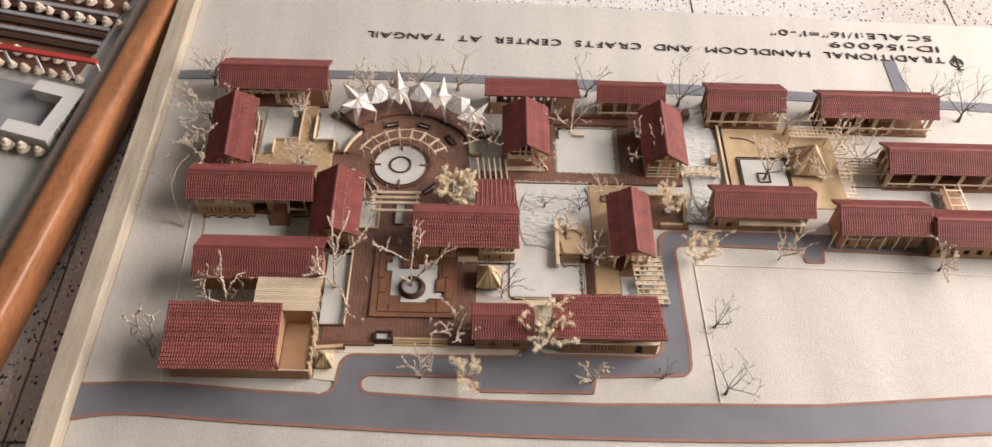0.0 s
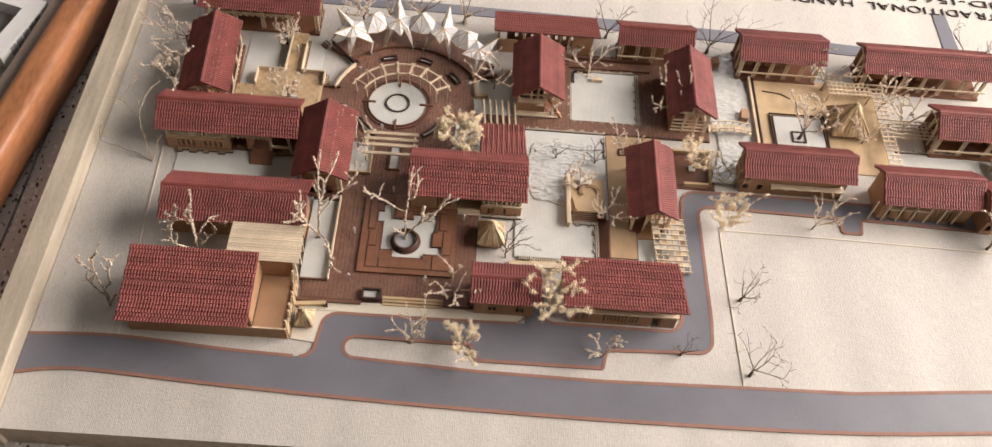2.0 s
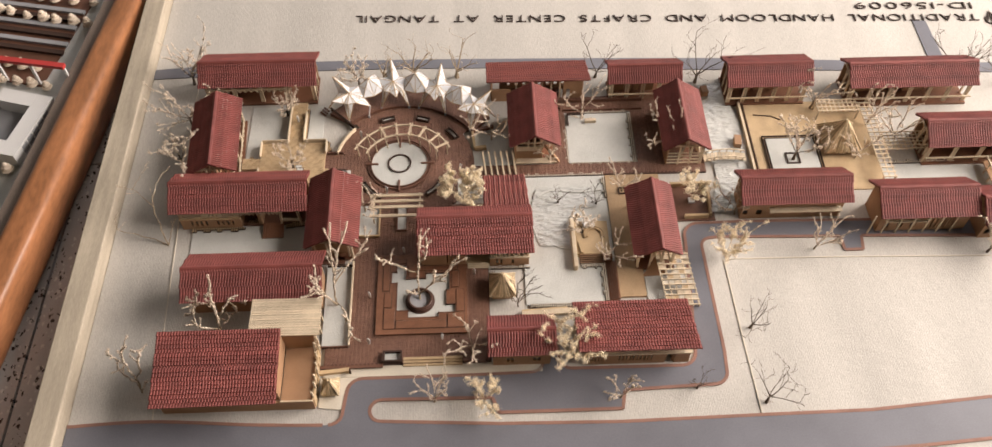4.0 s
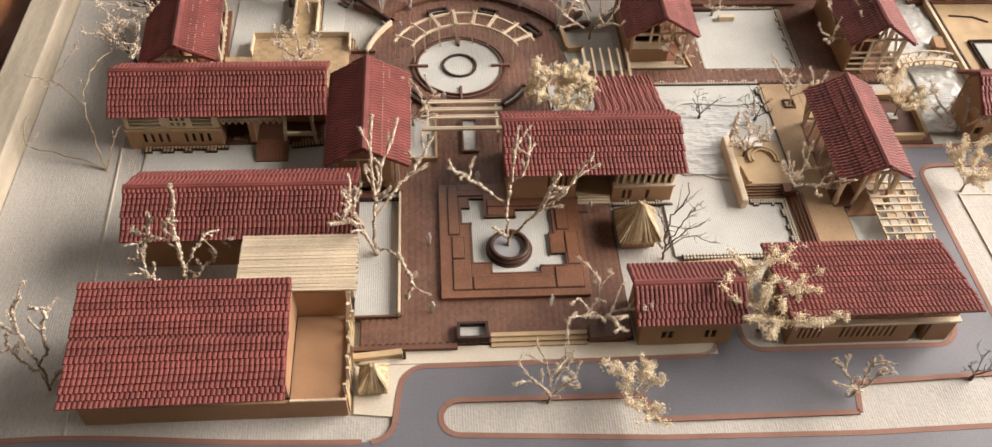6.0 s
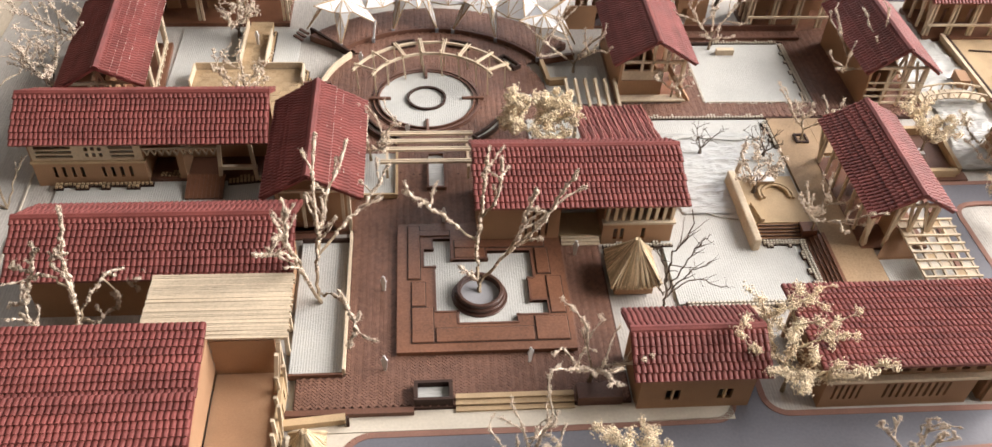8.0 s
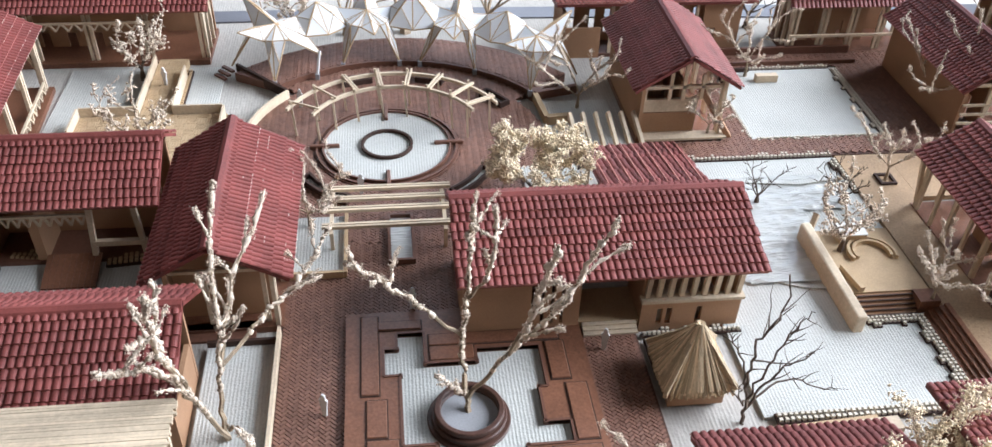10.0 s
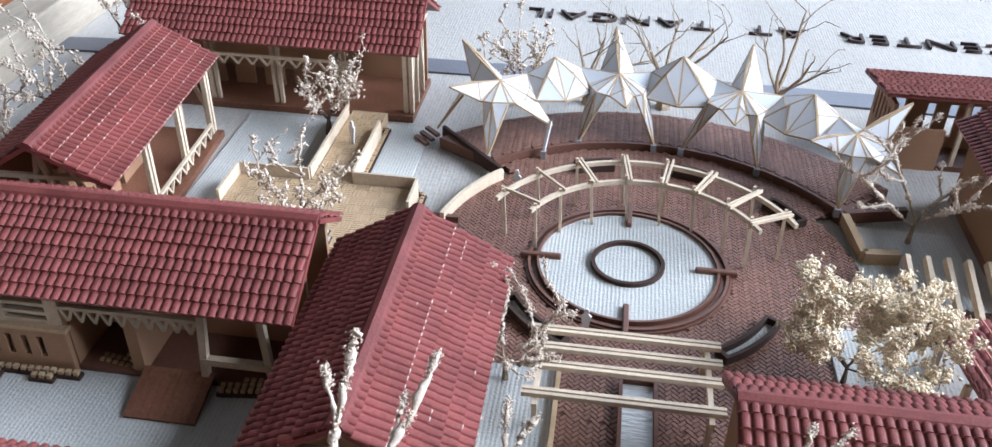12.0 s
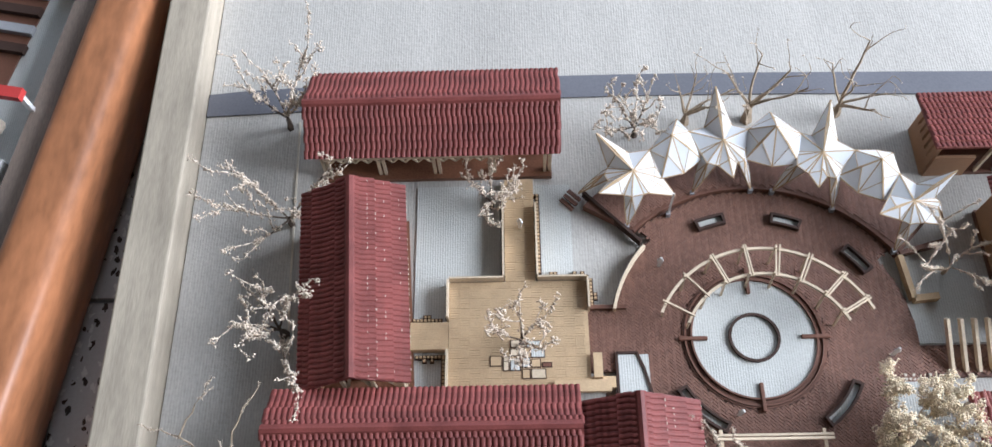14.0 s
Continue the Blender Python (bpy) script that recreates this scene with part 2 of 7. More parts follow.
def slab(bm, outline, z0, z1):
    """An upright prism over a flat outline (counter-clockwise)."""
    lo = [bm.verts.new((x, y, z0)) for x, y in outline]
    hi = [bm.verts.new((x, y, z1)) for x, y in outline]
    bm.faces.new(hi)
    bm.faces.new(lo[::-1])
    n = len(outline)
    for i in range(n):
        j = (i + 1) % n
        bm.faces.new((lo[i], lo[j], hi[j], hi[i]))
    return bm


def ring(bm, cx, cy, r0, r1, z0, z1, a0=0.0, a1=360.0, n=64):
    """A flat ring or part of one, with thickness."""
    full = abs(a1 - a0) >= 360
    k = n if full else n + 1
    rows = []
    for i in range(k):
        a = radians(a0 + (a1 - a0) * i / n)
        c, s = math.cos(a), math.sin(a)
        rows.append([bm.verts.new((cx + r * c, cy + r * s, z)) for r, z in ((r0, z0), (r1, z0), (r1, z1), (r0, z1))])
    for i in range(n):
        p, q = rows[i], rows[(i + 1) % k]
        for e in range(4):
            g = (e + 1) % 4
            bm.faces.new((p[e], q[e], q[g], p[g]))
    if not full:
        bm.faces.new(rows[0])
        bm.faces.new(rows[-1][::-1])
    return bm


def arc_points(cx, cy, r, a0, a1, n):
    return [(cx + r * math.cos(radians(a0 + (a1 - a0) * i / n)), cy + r * math.sin(radians(a0 + (a1 - a0) * i / n))) for i in range(n + 1)]


def mesh_of(name, bm, mat, smooth=False):
    bmesh.ops.recalc_face_normals(bm, faces=bm.faces)
    me = bpy.data.meshes.new(name)
    bm.to_mesh(me)
    bm.free()
    me.materials.append(mat)
    if smooth:
        for p in me.polygons:
            p.use_smooth = True
    return me


def soften(ob, width=0.0003, segments=1):
    b = ob.modifiers.new("bevel", "BEVEL")
    b.width, b.segments, b.limit_method = width, segments, "ANGLE"
    return ob


def under(ob, parent):
    ob.parent = parent
    if parent.parent is None:
        ob.matrix_parent_inverse = parent.matrix_basis.inverted()
    return ob


def part(name, bm, mat, parent, label="", smooth=False):
    ob = under(new(name, mesh_of(name, bm, mat, smooth)), parent)
    return tagged(ob, label)


def thing(name, bm, mat, label, category, group="", kind="", smooth=False):
    return tagged(new(name, mesh_of(name, bm, mat, smooth)), label, category, group, kind)


def base(name, x, y, z, label, category, group=""):
    ob = new(name)
    ob.empty_display_size = 0.01
    ob.matrix_basis = Matrix.Translation((x, y, z))
    return tagged(ob, label, category, group)


def flat_mesh(name, verts, faces, mat, smooth=False):
    me = bpy.data.meshes.new(name)
    me.from_pydata(verts, [], faces)
    me.materials.append(mat)
    if smooth:
        me.polygons.foreach_set("use_smooth", [True] * len(me.polygons))
    return me


# ---- the room ----
def room():
    x0, x1, y0, y1, top = ROOM
    bm = bmesh.new()
    box(bm, x0 - 0.2, x1 + 0.2, y0 - 0.2, y1 + 0.2, FLOOR - 0.1, FLOOR - 0.004)
    floor = thing("floor", bm, M_GREYCARD, "grey terrazzo tile floor with dark chips", "floor", kind="structure")
    bm = bmesh.new()
    box(bm, x0, x1, y0, y1, top, top + 0.1)
    thing("ceiling", bm, M_CEILING, "plain white painted ceiling", "ceiling", kind="structure")

    def holed(name, axis, at, lo, hi, holes):
        """A wall across x or y at a place, with rectangular openings (from, to, low, high)."""
        cuts = sorted({lo, hi, *[h[0] for h in holes], *[h[1] for h in holes]})
        bm = bmesh.new()
        for a, b in zip(cuts, cuts[1:]):
            inside = [h for h in holes if h[0] <= a and b <= h[1]]
            spans = [(FLOOR, inside[0][2]), (inside[0][3], top)] if inside else [(FLOOR, top)]
            for z0, z1 in spans:
                if axis == "x":
                    box(bm, a, b, at, at + 0.15, z0, z1)
                else:
                    box(bm, at, at + 0.15, a, b, z0, z1)
        return thing(name, bm, M_PLASTER, "plain plastered room wall", "wall", kind="structure")

    holed("wall_south", "x", y0 - 0.15, x0 - 0.15, x1 + 0.15, [])
    holed("wall_west", "y", x0 - 0.15, y0, y1, [])
    holed("wall_east", "y", x1, y0, y1, [(-0.78, 1.02, 0.45, 1.85)])
    holed("wall_north", "x", y1, x0 - 0.15, x1 + 0.15, [(-0.5, 1.7, 0.8, 2.2)])
    for name, axis, at, a, b, z0, z1 in (("window_1", "y", x1, -0.78, 1.02, 0.45, 1.85), ("window_2", "x", y1, -0.5, 1.7, 0.8, 2.2)):
        bm = bmesh.new()
        bars = [(a + 0.002, a + 0.05, z0, z1), (b - 0.05, b - 0.002, z0, z1), ((a + b) / 2 - 0.02, (a + b) / 2 + 0.02, z0, z1), (a, b, z0, z0 + 0.05), (a, b, z1 - 0.05, z1)]
        for p, q, r, s in bars:
            if axis == "y":
                box(bm, at + 0.09, at + 0.13, p, q, r + 0.002, s - 0.002)
            else:
                box(bm, p, q, at + 0.09, at + 0.13, r + 0.002, s - 0.002)
        thing(name, bm, M_GLASSFRAME, "painted window frame open to daylight", "window", kind="structure")
    return floor


room_floor = room()
bm = bmesh.new()
TILE = 0.305
box(bm, 0.0012, TILE - 0.0012, 0.0012, TILE - 0.0012, -0.0039, 0.0)
tile_mesh = mesh_of("floor_tile", bm, M_TERRAZZO)
for i in range(-8, 6):
    for j in range(-8, 9):
        o = new("floor_tile", tile_mesh)
        under(o, room_floor)
        o.matrix_basis = Matrix.Translation((i * TILE + 0.012, j * TILE - 0.272, FLOOR))

# ---- the model board ----
board = base("model_board", 0.0, 0.0, FLOOR, "architectural site model board lying on terrazzo floor", "model board")
bm = bmesh.new()
slab(bm, [(-0.252, -0.303), (0.72, -0.306), (0.72, 0.222), (-0.252, 0.258)], FLOOR, -0.0012)
part("slab", bm, M_BATTEN, board, "pale plywood board")
bm = bmesh.new()
slab(bm, [(-0.2345, -0.3035), (0.7205, -0.3065), (0.7205, 0.2225), (-0.2345, 0.2585)], -0.0011, 0.0)
part("ground_sheet", bm, M_SHEET, board, "cream woven paper covering")
bm = bmesh.new()
box(bm, -0.2545, -0.2350, -0.306, 0.260, FLOOR + 0.001, 0.016)
soften(part("edge_batten", bm, M_BATTEN, board, "raised pale pine edge strip"), 0.001, 2)


# ---- roads ----
from mathutils.geometry import tessellate_polygon


def offset_line(pts, d):
    out = []
    for i, p in enumerate(pts):
        a = Vector(pts[max(i - 1, 0)])
        b = Vector(pts[min(i + 1, len(pts) - 1)])
        t = (b - a).normalized()
        out.append((p[0] - t.y * d, p[1] + t.x * d))
    return out


def ribbon(bm, left, right, z0, z1):
    slab(bm, list(right) + list(left)[::-1], z0, z1)


def smooth_line(pts, n=8):
    """A rounded line through points (Catmull-Rom)."""
    out = []
    for i in range(len(pts) - 1):
        p = [Vector(pts[max(0, min(len(pts) - 1, i + k))]) for k in (-1, 0, 1, 2)]
        for j in range(n):
            t = j / n
            q = 0.5 * (2 * p[1] + (p[2] - p[0]) * t + (2 * p[0] - 5 * p[1] + 4 * p[2] - p[3]) * t * t + (3 * p[1] - p[0] - 3 * p[2] + p[3]) * t ** 3)
            out.append((q.x, q.y))
    out.append(tuple(pts[-1]))
    return out


def kerb_along(parent, line):
    bm = bmesh.new()
    for a, b in zip(line, line[1:]):
        if (Vector(a) - Vector(b)).length > 1e-6:
            stick(bm, (*a, 0.0008), (*b, 0.0008), 0.0025, 0.0008)
    part("kerb", bm, M_KERB, parent, "rust-brown card kerb line")


def corner(cx, cy, r, a0, a1):
    return arc_points(cx, cy, r, a0, a1, 8)


road = base("road", 0.1, -0.25, 0.0, "grey card road with rust-brown kerb lines", "road")
road["kind"] = "structure"
south = smooth_line([(-0.2345, -0.2635), (-0.193, -0.2585), (-0.095, -0.2640), (0.051, -0.2700), (0.197, -0.2725), (0.345, -0.271), (0.480, -0.262), (0.60, -0.255), (0.72, -0.252)])
north_a = smooth_line([(-0.2345, -0.2340), (-0.175, -0.2320), (-0.100, -0.2370), (-0.050, -0.2390)])
mouth_w = corner(-0.046, -0.229, 0.010, -90, 0) + [(-0.0345, -0.2165)] + corner(-0.0225, -0.2145, 0.0115, 180, 90)
inner_n = [(0.048, -0.2030), (0.104, -0.2020)] + corner(0.104, -0.193, 0.009, -90, 0)[1:] + [(0.113, -0.172)]
drive_e = [(0.125, -0.172)] + corner(0.134, -0.191, 0.009, 180, 270) + [(0.218, -0.2005)] + corner(0.2175, -0.1885, 0.012, -90, 0)[1:]
east_w = [(0.2320, -0.160), (0.2375, -0.086)] + corner(0.2505, -0.0835, 0.013, 180, 90) + [(0.289, -0.0700), (0.405, -0.0720), (0.542, -0.0760), (0.72, -0.079)]
east_e = [(0.72, -0.098), (0.536, -0.0925), (0.384, -0.0875), (0.382, -0.1010), (0.367, -0.1010), (0.366, -0.0875), (0.276, -0.0850), (0.262, -0.0850)] + corner(0.2585, -0.0940, 0.0085, 90, 180) + [(0.2515, -0.190)] + corner(0.2400, -0.2060, 0.0105, 0, -90)
park = [(0.172, -0.2190), (0.1690, -0.2335), (0.0785, -0.2335), (0.0735, -0.2215)] + corner(-0.008, -0.2290, 0.0085, 90, 270) + [(0.079, -0.2422)]
north_b = [(0.0790, -0.2422), (0.168, -0.2437), (0.270, -0.2420), (0.351, -0.2410), (0.490, -0.2300), (0.60, -0.222), (0.72, -0.218)]
def card(name, outline):
    bm = bmesh.new()
    line = [p for p, q in zip(outline, outline[1:] + outline[:1]) if math.dist(p, q) > 1e-5]
    lo = [bm.verts.new((x, y, 0.0001)) for x, y in line]
    hi = [bm.verts.new((x, y, 0.0010)) for x, y in line]
    for tri in tessellate_polygon([[Vector((x, y, 0)) for x, y in line]]):
        bm.faces.new([hi[i] for i in tri])
        bm.faces.new([lo[i] for i in reversed(tri)])
    for i in range(len(line)):
        j = (i + 1) % len(line)
        bm.faces.new((lo[i], lo[j], hi[j], hi[i]))
    part(name, bm, M_ROAD, road, "smooth grey card carriageway")


main_n = north_a + [(-0.033, -0.2385), (0.0, -0.2378), (0.079, -0.2422), (0.168, -0.2437), (0.270, -0.242), (0.351, -0.241), (0.490, -0.230), (0.60, -0.222), (0.72, -0.218)]
card("carriageway", south + main_n[::-1])
card("carriageway", mouth_w[::-1][:9] + [(-0.0345, -0.2165)] + mouth_w[:9][::-1] + [(-0.033, -0.2385), (-0.008, -0.2380)] + corner(-0.008, -0.2290, 0.0085, 270, 90) + [(-0.008, -0.2030)])
card("carriageway", [(-0.008, -0.2205), (0.0735, -0.2215), (0.0785, -0.2335), (0.169, -0.2335), (0.172, -0.2190), (0.218, -0.2165), (0.218, -0.2005)] + corner(0.134, -0.191, 0.009, 270, 180) + [(0.125, -0.172), (0.113, -0.172)] + corner(0.104, -0.193, 0.009, 0, -90) + [(0.104, -0.2020), (-0.008, -0.2030)])
card("carriageway", [(0.218, -0.2165)] + corner(0.2400, -0.2060, 0.0105, -90, 0) + [(0.2515, -0.190), (0.2500, -0.0940), (0.2375, -0.086), (0.2320, -0.160)] + corner(0.2175, -0.1885, 0.012, 0, -90)[:-1] + [(0.218, -0.2005)])
card("carriageway", [(0.2375, -0.086), (0.2500, -0.0940)] + corner(0.2585, -0.0940, 0.0085, 180, 90)[1:] + [(0.276, -0.0850), (0.366, -0.0875), (0.384, -0.0875), (0.536, -0.0925), (0.72, -0.098), (0.72, -0.079), (0.542, -0.0760), (0.405, -0.0720), (0.289, -0.0700)] + corner(0.2505, -0.0835, 0.013, 90, 180))
card("carriageway", [(0.367, -0.1010), (0.382, -0.1010), (0.384, -0.0875), (0.366, -0.0875)])
for line in (south, north_a, mouth_w + inner_n, drive_e + east_w, east_e + park + north_b):
    kerb_along(road, line)
bm = bmesh.new()
slab(bm, smooth_line([(-0.2345, 0.112), (-0.194, 0.1135), (-0.069, 0.1180), (0.080, 0.1160), (0.282, 0.1070), (0.44, 0.1), (0.597, 0.0920), (0.72, 0.084)]) + smooth_line([(-0.2345, 0.124), (-0.197, 0.1265), (-0.070, 0.1300), (0.080, 0.1280), (0.284, 0.1220), (0.44, 0.113), (0.601, 0.1040), (0.72, 0.096)])[::-1], 0.0001, 0.0009)
back = base("back_road", 0.1, 0.12, 0.0, "narrow grey card road behind the buildings", "road")
back["kind"] = "structure"
part("carriageway", bm, M_ROAD, back)
bm = bmesh.new()
slab(bm, [(0.503, 0.1085), (0.518, 0.1075), (0.516, 0.166), (0.503, 0.166)], 0.0001, 0.00085)
part("side_road", bm, M_ROAD, back)


# boundary cords glued on the sheet
def cord(points):
    bm = bmesh.new()
    for a, b in zip(points, points[1:]):
        stick(bm, (*a, 0.0004), (*b, 0.0004), 0.0008, 0.0007)
    thing("boundary_cord", bm, M_PAVE, "thin cream cord glued on the ground sheet", "cord", "boundary cords")


cord([(0.266, -0.1065), (0.2675, -0.17), (0.2702, -0.2415)])
cord([(-0.183, -0.070), (-0.179, -0.15), (-0.174, -0.232)])
cord([(0.266, -0.1065), (0.36, -0.1075), (0.52, -0.1115), (0.72, -0.117)])
cord([(-0.191, 0.108), (-0.1885, 0.03), (-0.183, -0.070)])


# ---- paving ----
PLAZA = (0.004, 0.0)  # centre of the round plaza


def in_plaza(x, y):
    r = math.hypot(x - PLAZA[0], y - PLAZA[1])
    if 36 < math.degrees(math.atan2(y + 0.004, x - 0.004)) < 131 and 0.05 < math.hypot(x - 0.004, y + 0.004) < 0.0698:
        return True
    return 0.0285 < math.hypot(x, y) and r < 0.0605 or (0.0285 < math.hypot(x, y) and -0.068 < x < -0.03 and -0.012 < y < 0.013)


def in_walk(x, y):
    if -0.034 < x < 0.0735 and -0.192 < y < -0.045 or -0.052 < x < 0.074 and -0.192 < y < -0.178:
        return not (-0.0145 < x < 0.0565 and -0.1685 < y < -0.0965) and not in_plaza(x, y) and math.hypot(x, y) > 0.0285
    return False


def in_mid(x, y):
    return 0.062 < x < 0.266 and -0.0165 < y < -0.0045 or (0.136 < x < 0.266 and -0.0165 < y < 0.074 and not (0.1475 < x < 0.2085 and -0.0045 < y < 0.0555)) or (0.0735 < x < 0.14 and -0.0165 < y < -0.0045)


def herringbone(name, inside, bounds, top, short, parent, angle=0.0, single=None):
    """Little bricks in a herringbone lay: one by one where single() holds, the rest joined in one mesh."""
    shapes = {}
    gap = short * 0.13
    verts, faces = [], []
    x0, x1, y0, y1 = bounds
    n = int(max(x1 - x0, y1 - y0) / short) + 6
    ca, sa = math.cos(angle), math.sin(angle)
    rnd = random.Random(7)
    for i in range(-n, n):
        for j in range(-n, n):
            k = (i - j) % 4
            if k == 0:
                w, h = 2, 1
            elif k == 3:
                w, h = 1, 2
            else:
                continue
            ox, oy = i, j
            a, b, c, d = ox * short + gap / 2, (ox + w) * short - gap / 2, oy * short + gap / 2, (oy + h) * short - gap / 2
            mx, my = (a + b) / 2, (c + d) / 2
            gx, gy = (x0 + x1) / 2 + ca * mx - sa * my, (y0 + y1) / 2 + sa * mx + ca * my
            if not (x0 < gx < x1 and y0 < gy < y1 and inside(gx, gy)):
                continue
            z = top + rnd.uniform(-0.00006, 0.00006)
            e = gap * 0.35
            if single and single(gx, gy):
                if w not in shapes:
                    p, q = (b - a) / 2, (d - c) / 2
                    sv = [(sx * (p - g), sy * (q - g), zz) for zz, g in ((-0.0004, 0.0), (0.0, e)) for sx, sy in ((-1, -1), (1, -1), (1, 1), (-1, 1))]
                    shapes[w] = flat_mesh("brick", sv, [(4, 5, 6, 7)] + [(k, (k + 1) % 4, 4 + (k + 1) % 4, 4 + k) for k in range(4)], M_PIECE)
                one = under(new("brick", shapes[w]), parent)
                one.matrix_basis = Matrix.Translation((gx, gy, z)) @ Matrix.Rotation(angle, 4, "Z")
                continue
            s = len(verts)
            for zz, g in ((top - 0.0004, 0.0), (z, e)):
                for px, py in ((a + g, c + g), (b - g, c + g), (b - g, d - g), (a + g, d - g)):
                    verts.append(((x0 + x1) / 2 + ca * px - sa * py, (y0 + y1) / 2 + sa * px + ca * py, zz))
            faces.append((s + 4, s + 5, s + 6, s + 7))
            for q in range(4):
                r = (q + 1) % 4
                faces.append((s + q, s + r, s + 4 + r, s + 4 + q))
    ob = under(new(name, flat_mesh(name, verts, faces, M_BRICK)), parent)
    return tagged(ob, "small brown herringbone paving bricks", kind="stuff")


plaza = base("plaza_paving", 0.0, -0.05, 0.0, "dark brown herringbone plaza paving sheet", "paving")
plaza["kind"] = "structure"
bm = bmesh.new()
slab(bm, arc_points(*PLAZA, 0.061, 0, 360, 72)[:-1], 0.0002, 0.0022)
part("plaza_bed", bm, M_JOINT, plaza)
bm = bmesh.new()
box(bm, -0.069, -0.03, -0.0125, 0.0135, 0.0002, 0.00215)
box(bm, -0.0345, 0.074, -0.1925, -0.0585, 0.0002, 0.00210)
box(bm, -0.0525, -0.0346, -0.1925, -0.1775, 0.0002, 0.00205)
box(bm, -0.0345, 0.0735, -0.0584, -0.045, 0.0002, 0.00200)
part("walk_bed", bm, M_JOINT, plaza)
bm = bmesh.new()
box(bm, 0.0535, 0.2665, -0.0170, -0.0040, 0.0002, 0.00195)
box(bm, 0.1355, 0.1475, -0.0039, 0.0745, 0.0002, 0.00195)
box(bm, 0.2085, 0.2665, -0.0039, 0.0745, 0.0002, 0.00195)
box(bm, 0.1476, 0.2084, 0.0555, 0.0745, 0.0002, 0.00195)
part("court_bed", bm, M_JOINT, plaza)
herringbone("paving_bricks", in_plaza, (-0.07, 0.066, -0.062, 0.068), 0.0026, 0.00108, plaza, radians(45))
herringbone("paving_bricks", in_walk, (-0.053, 0.075, -0.193, -0.044), 0.0026, 0.00108, plaza, radians(45), lambda x, y: -0.0140 < x < 0.0170 and -0.0960 < y < -0.0745)
herringbone("paving_bricks", in_mid, (0.05, 0.268, -0.018, 0.076), 0.0025, 0.00125, plaza, radians(45))


def panel(name, x0, x1, y0, y1, z0, z1, mat, label, category="ground panel", group="ground panels"):
    bm = bmesh.new()
    box(bm, x0, x1, y0, y1, z0, z1)
    return thing(name, bm, mat, label, category, group)


panel("ground_panel", -0.0555, -0.0350, -0.1765, -0.1045, 0.0002, 0.0018, M_WHITE, "white ribbed paper lawn beside the walk")
panel("ground_panel", 0.1475, 0.2085, -0.0035, 0.0552, 0.0002, 0.0016, M_WHITE, "white ribbed paper courtyard floor")
panel("ground_panel", 0.1030, 0.1770, -0.1445, -0.0175, 0.0002, 0.0012, M_WHITE, "white ribbed paper garden floor")
panel("ground_panel", -0.1360, -0.0700, -0.0240, 0.0725, 0.0001, 0.0008, M_WHITE, "white ribbed paper courtyard floor")
panel("ground_panel", -0.1700, -0.0720, -0.1030, -0.0560, 0.0001, 0.0008, M_WHITE, "white ribbed paper strip between buildings")
panel("ground_panel", 0.3070, 0.4200, -0.0400, 0.0620, 0.0001, 0.0012, M_TAN, "tan card terrace floor")
panel("ground_panel", 0.4200, 0.5100, -0.0430, -0.0120, 0.0001, 0.0010, M_WHITE, "white ribbed paper courtyard floor")
panel("ground_panel", 0.1775, 0.1985, -0.1400, -0.0180, 0.0001, 0.0022, M_PATH, "tan brown card path beside the garden")
panel("ground_panel", 0.1987, 0.2240, -0.0470, -0.0180, 0.0001, 0.0021, M_PATH, "tan brown card forecourt beside the open building")
panel("ground_panel", 0.1995, 0.2290, -0.1560, -0.1100, 0.0001, 0.0010, M_WHITE, "white ribbed paper yard")
panel("ground_panel", 0.2300, 0.2660, -0.0680, -0.0300, 0.0001, 0.0012, M_DECK, "dark brown card seating square")
panel("ground_panel", 0.0505, 0.0720, -0.0400, -0.0190, 0.0027, 0.0034, M_WHITE, "white ribbed paper lawn under the bushy tree")
panel("ground_panel", 0.0640, 0.0950, -0.0030, 0.0330, 0.0001, 0.0012, M_WHITE, "white ribbed paper strip beside the plaza")
panel("ground_panel", -0.0520, 0.1120, -0.2016, -0.1930, 0.0001, 0.0012, M_PAVE, "cream card pavement at the entrance")


# ---- buildings ----
PITCH, COURSE = 0.0021, 0.0031
course_cache = {}


def course_mesh(length, ribs=False):
    key = (round(length, 4), ribs)
    if key in course_cache:
        return course_cache[key]
    waves = max(1, round(length / PITCH))
    step = length / waves
    profile = ((0.0, 0.0), (0.08, 0.00030), (0.22, 0.00050), (0.43, 0.00058), (0.64, 0.00050), (0.78, 0.00030), (0.86, 0.0))
    verts, faces, n = [], [], 0
    for i in range(waves + 1):
        for u, h in profile if i < waves else profile[:1]:
            x = (i + u) * step
            verts += [(x, 0.0, h * 0.7), (x, -COURSE * 1.08, h + 0.00044), (x, -COURSE * 1.11, h * 0.4 - 0.0001)]
            if n:
                a, b = 3 * (n - 1), 3 * n
                faces += [(a, a + 1, b + 1, b), (a + 1, a + 2, b + 2, b + 1)]
            n += 1
    me = flat_mesh("tile_course", verts, faces, M_TILE)
    me.materials.append(M_TILE_EDGE)
    for k, p in enumerate(me.polygons):
        p.material_index = k % 2
    course_cache[key] = me
    return me


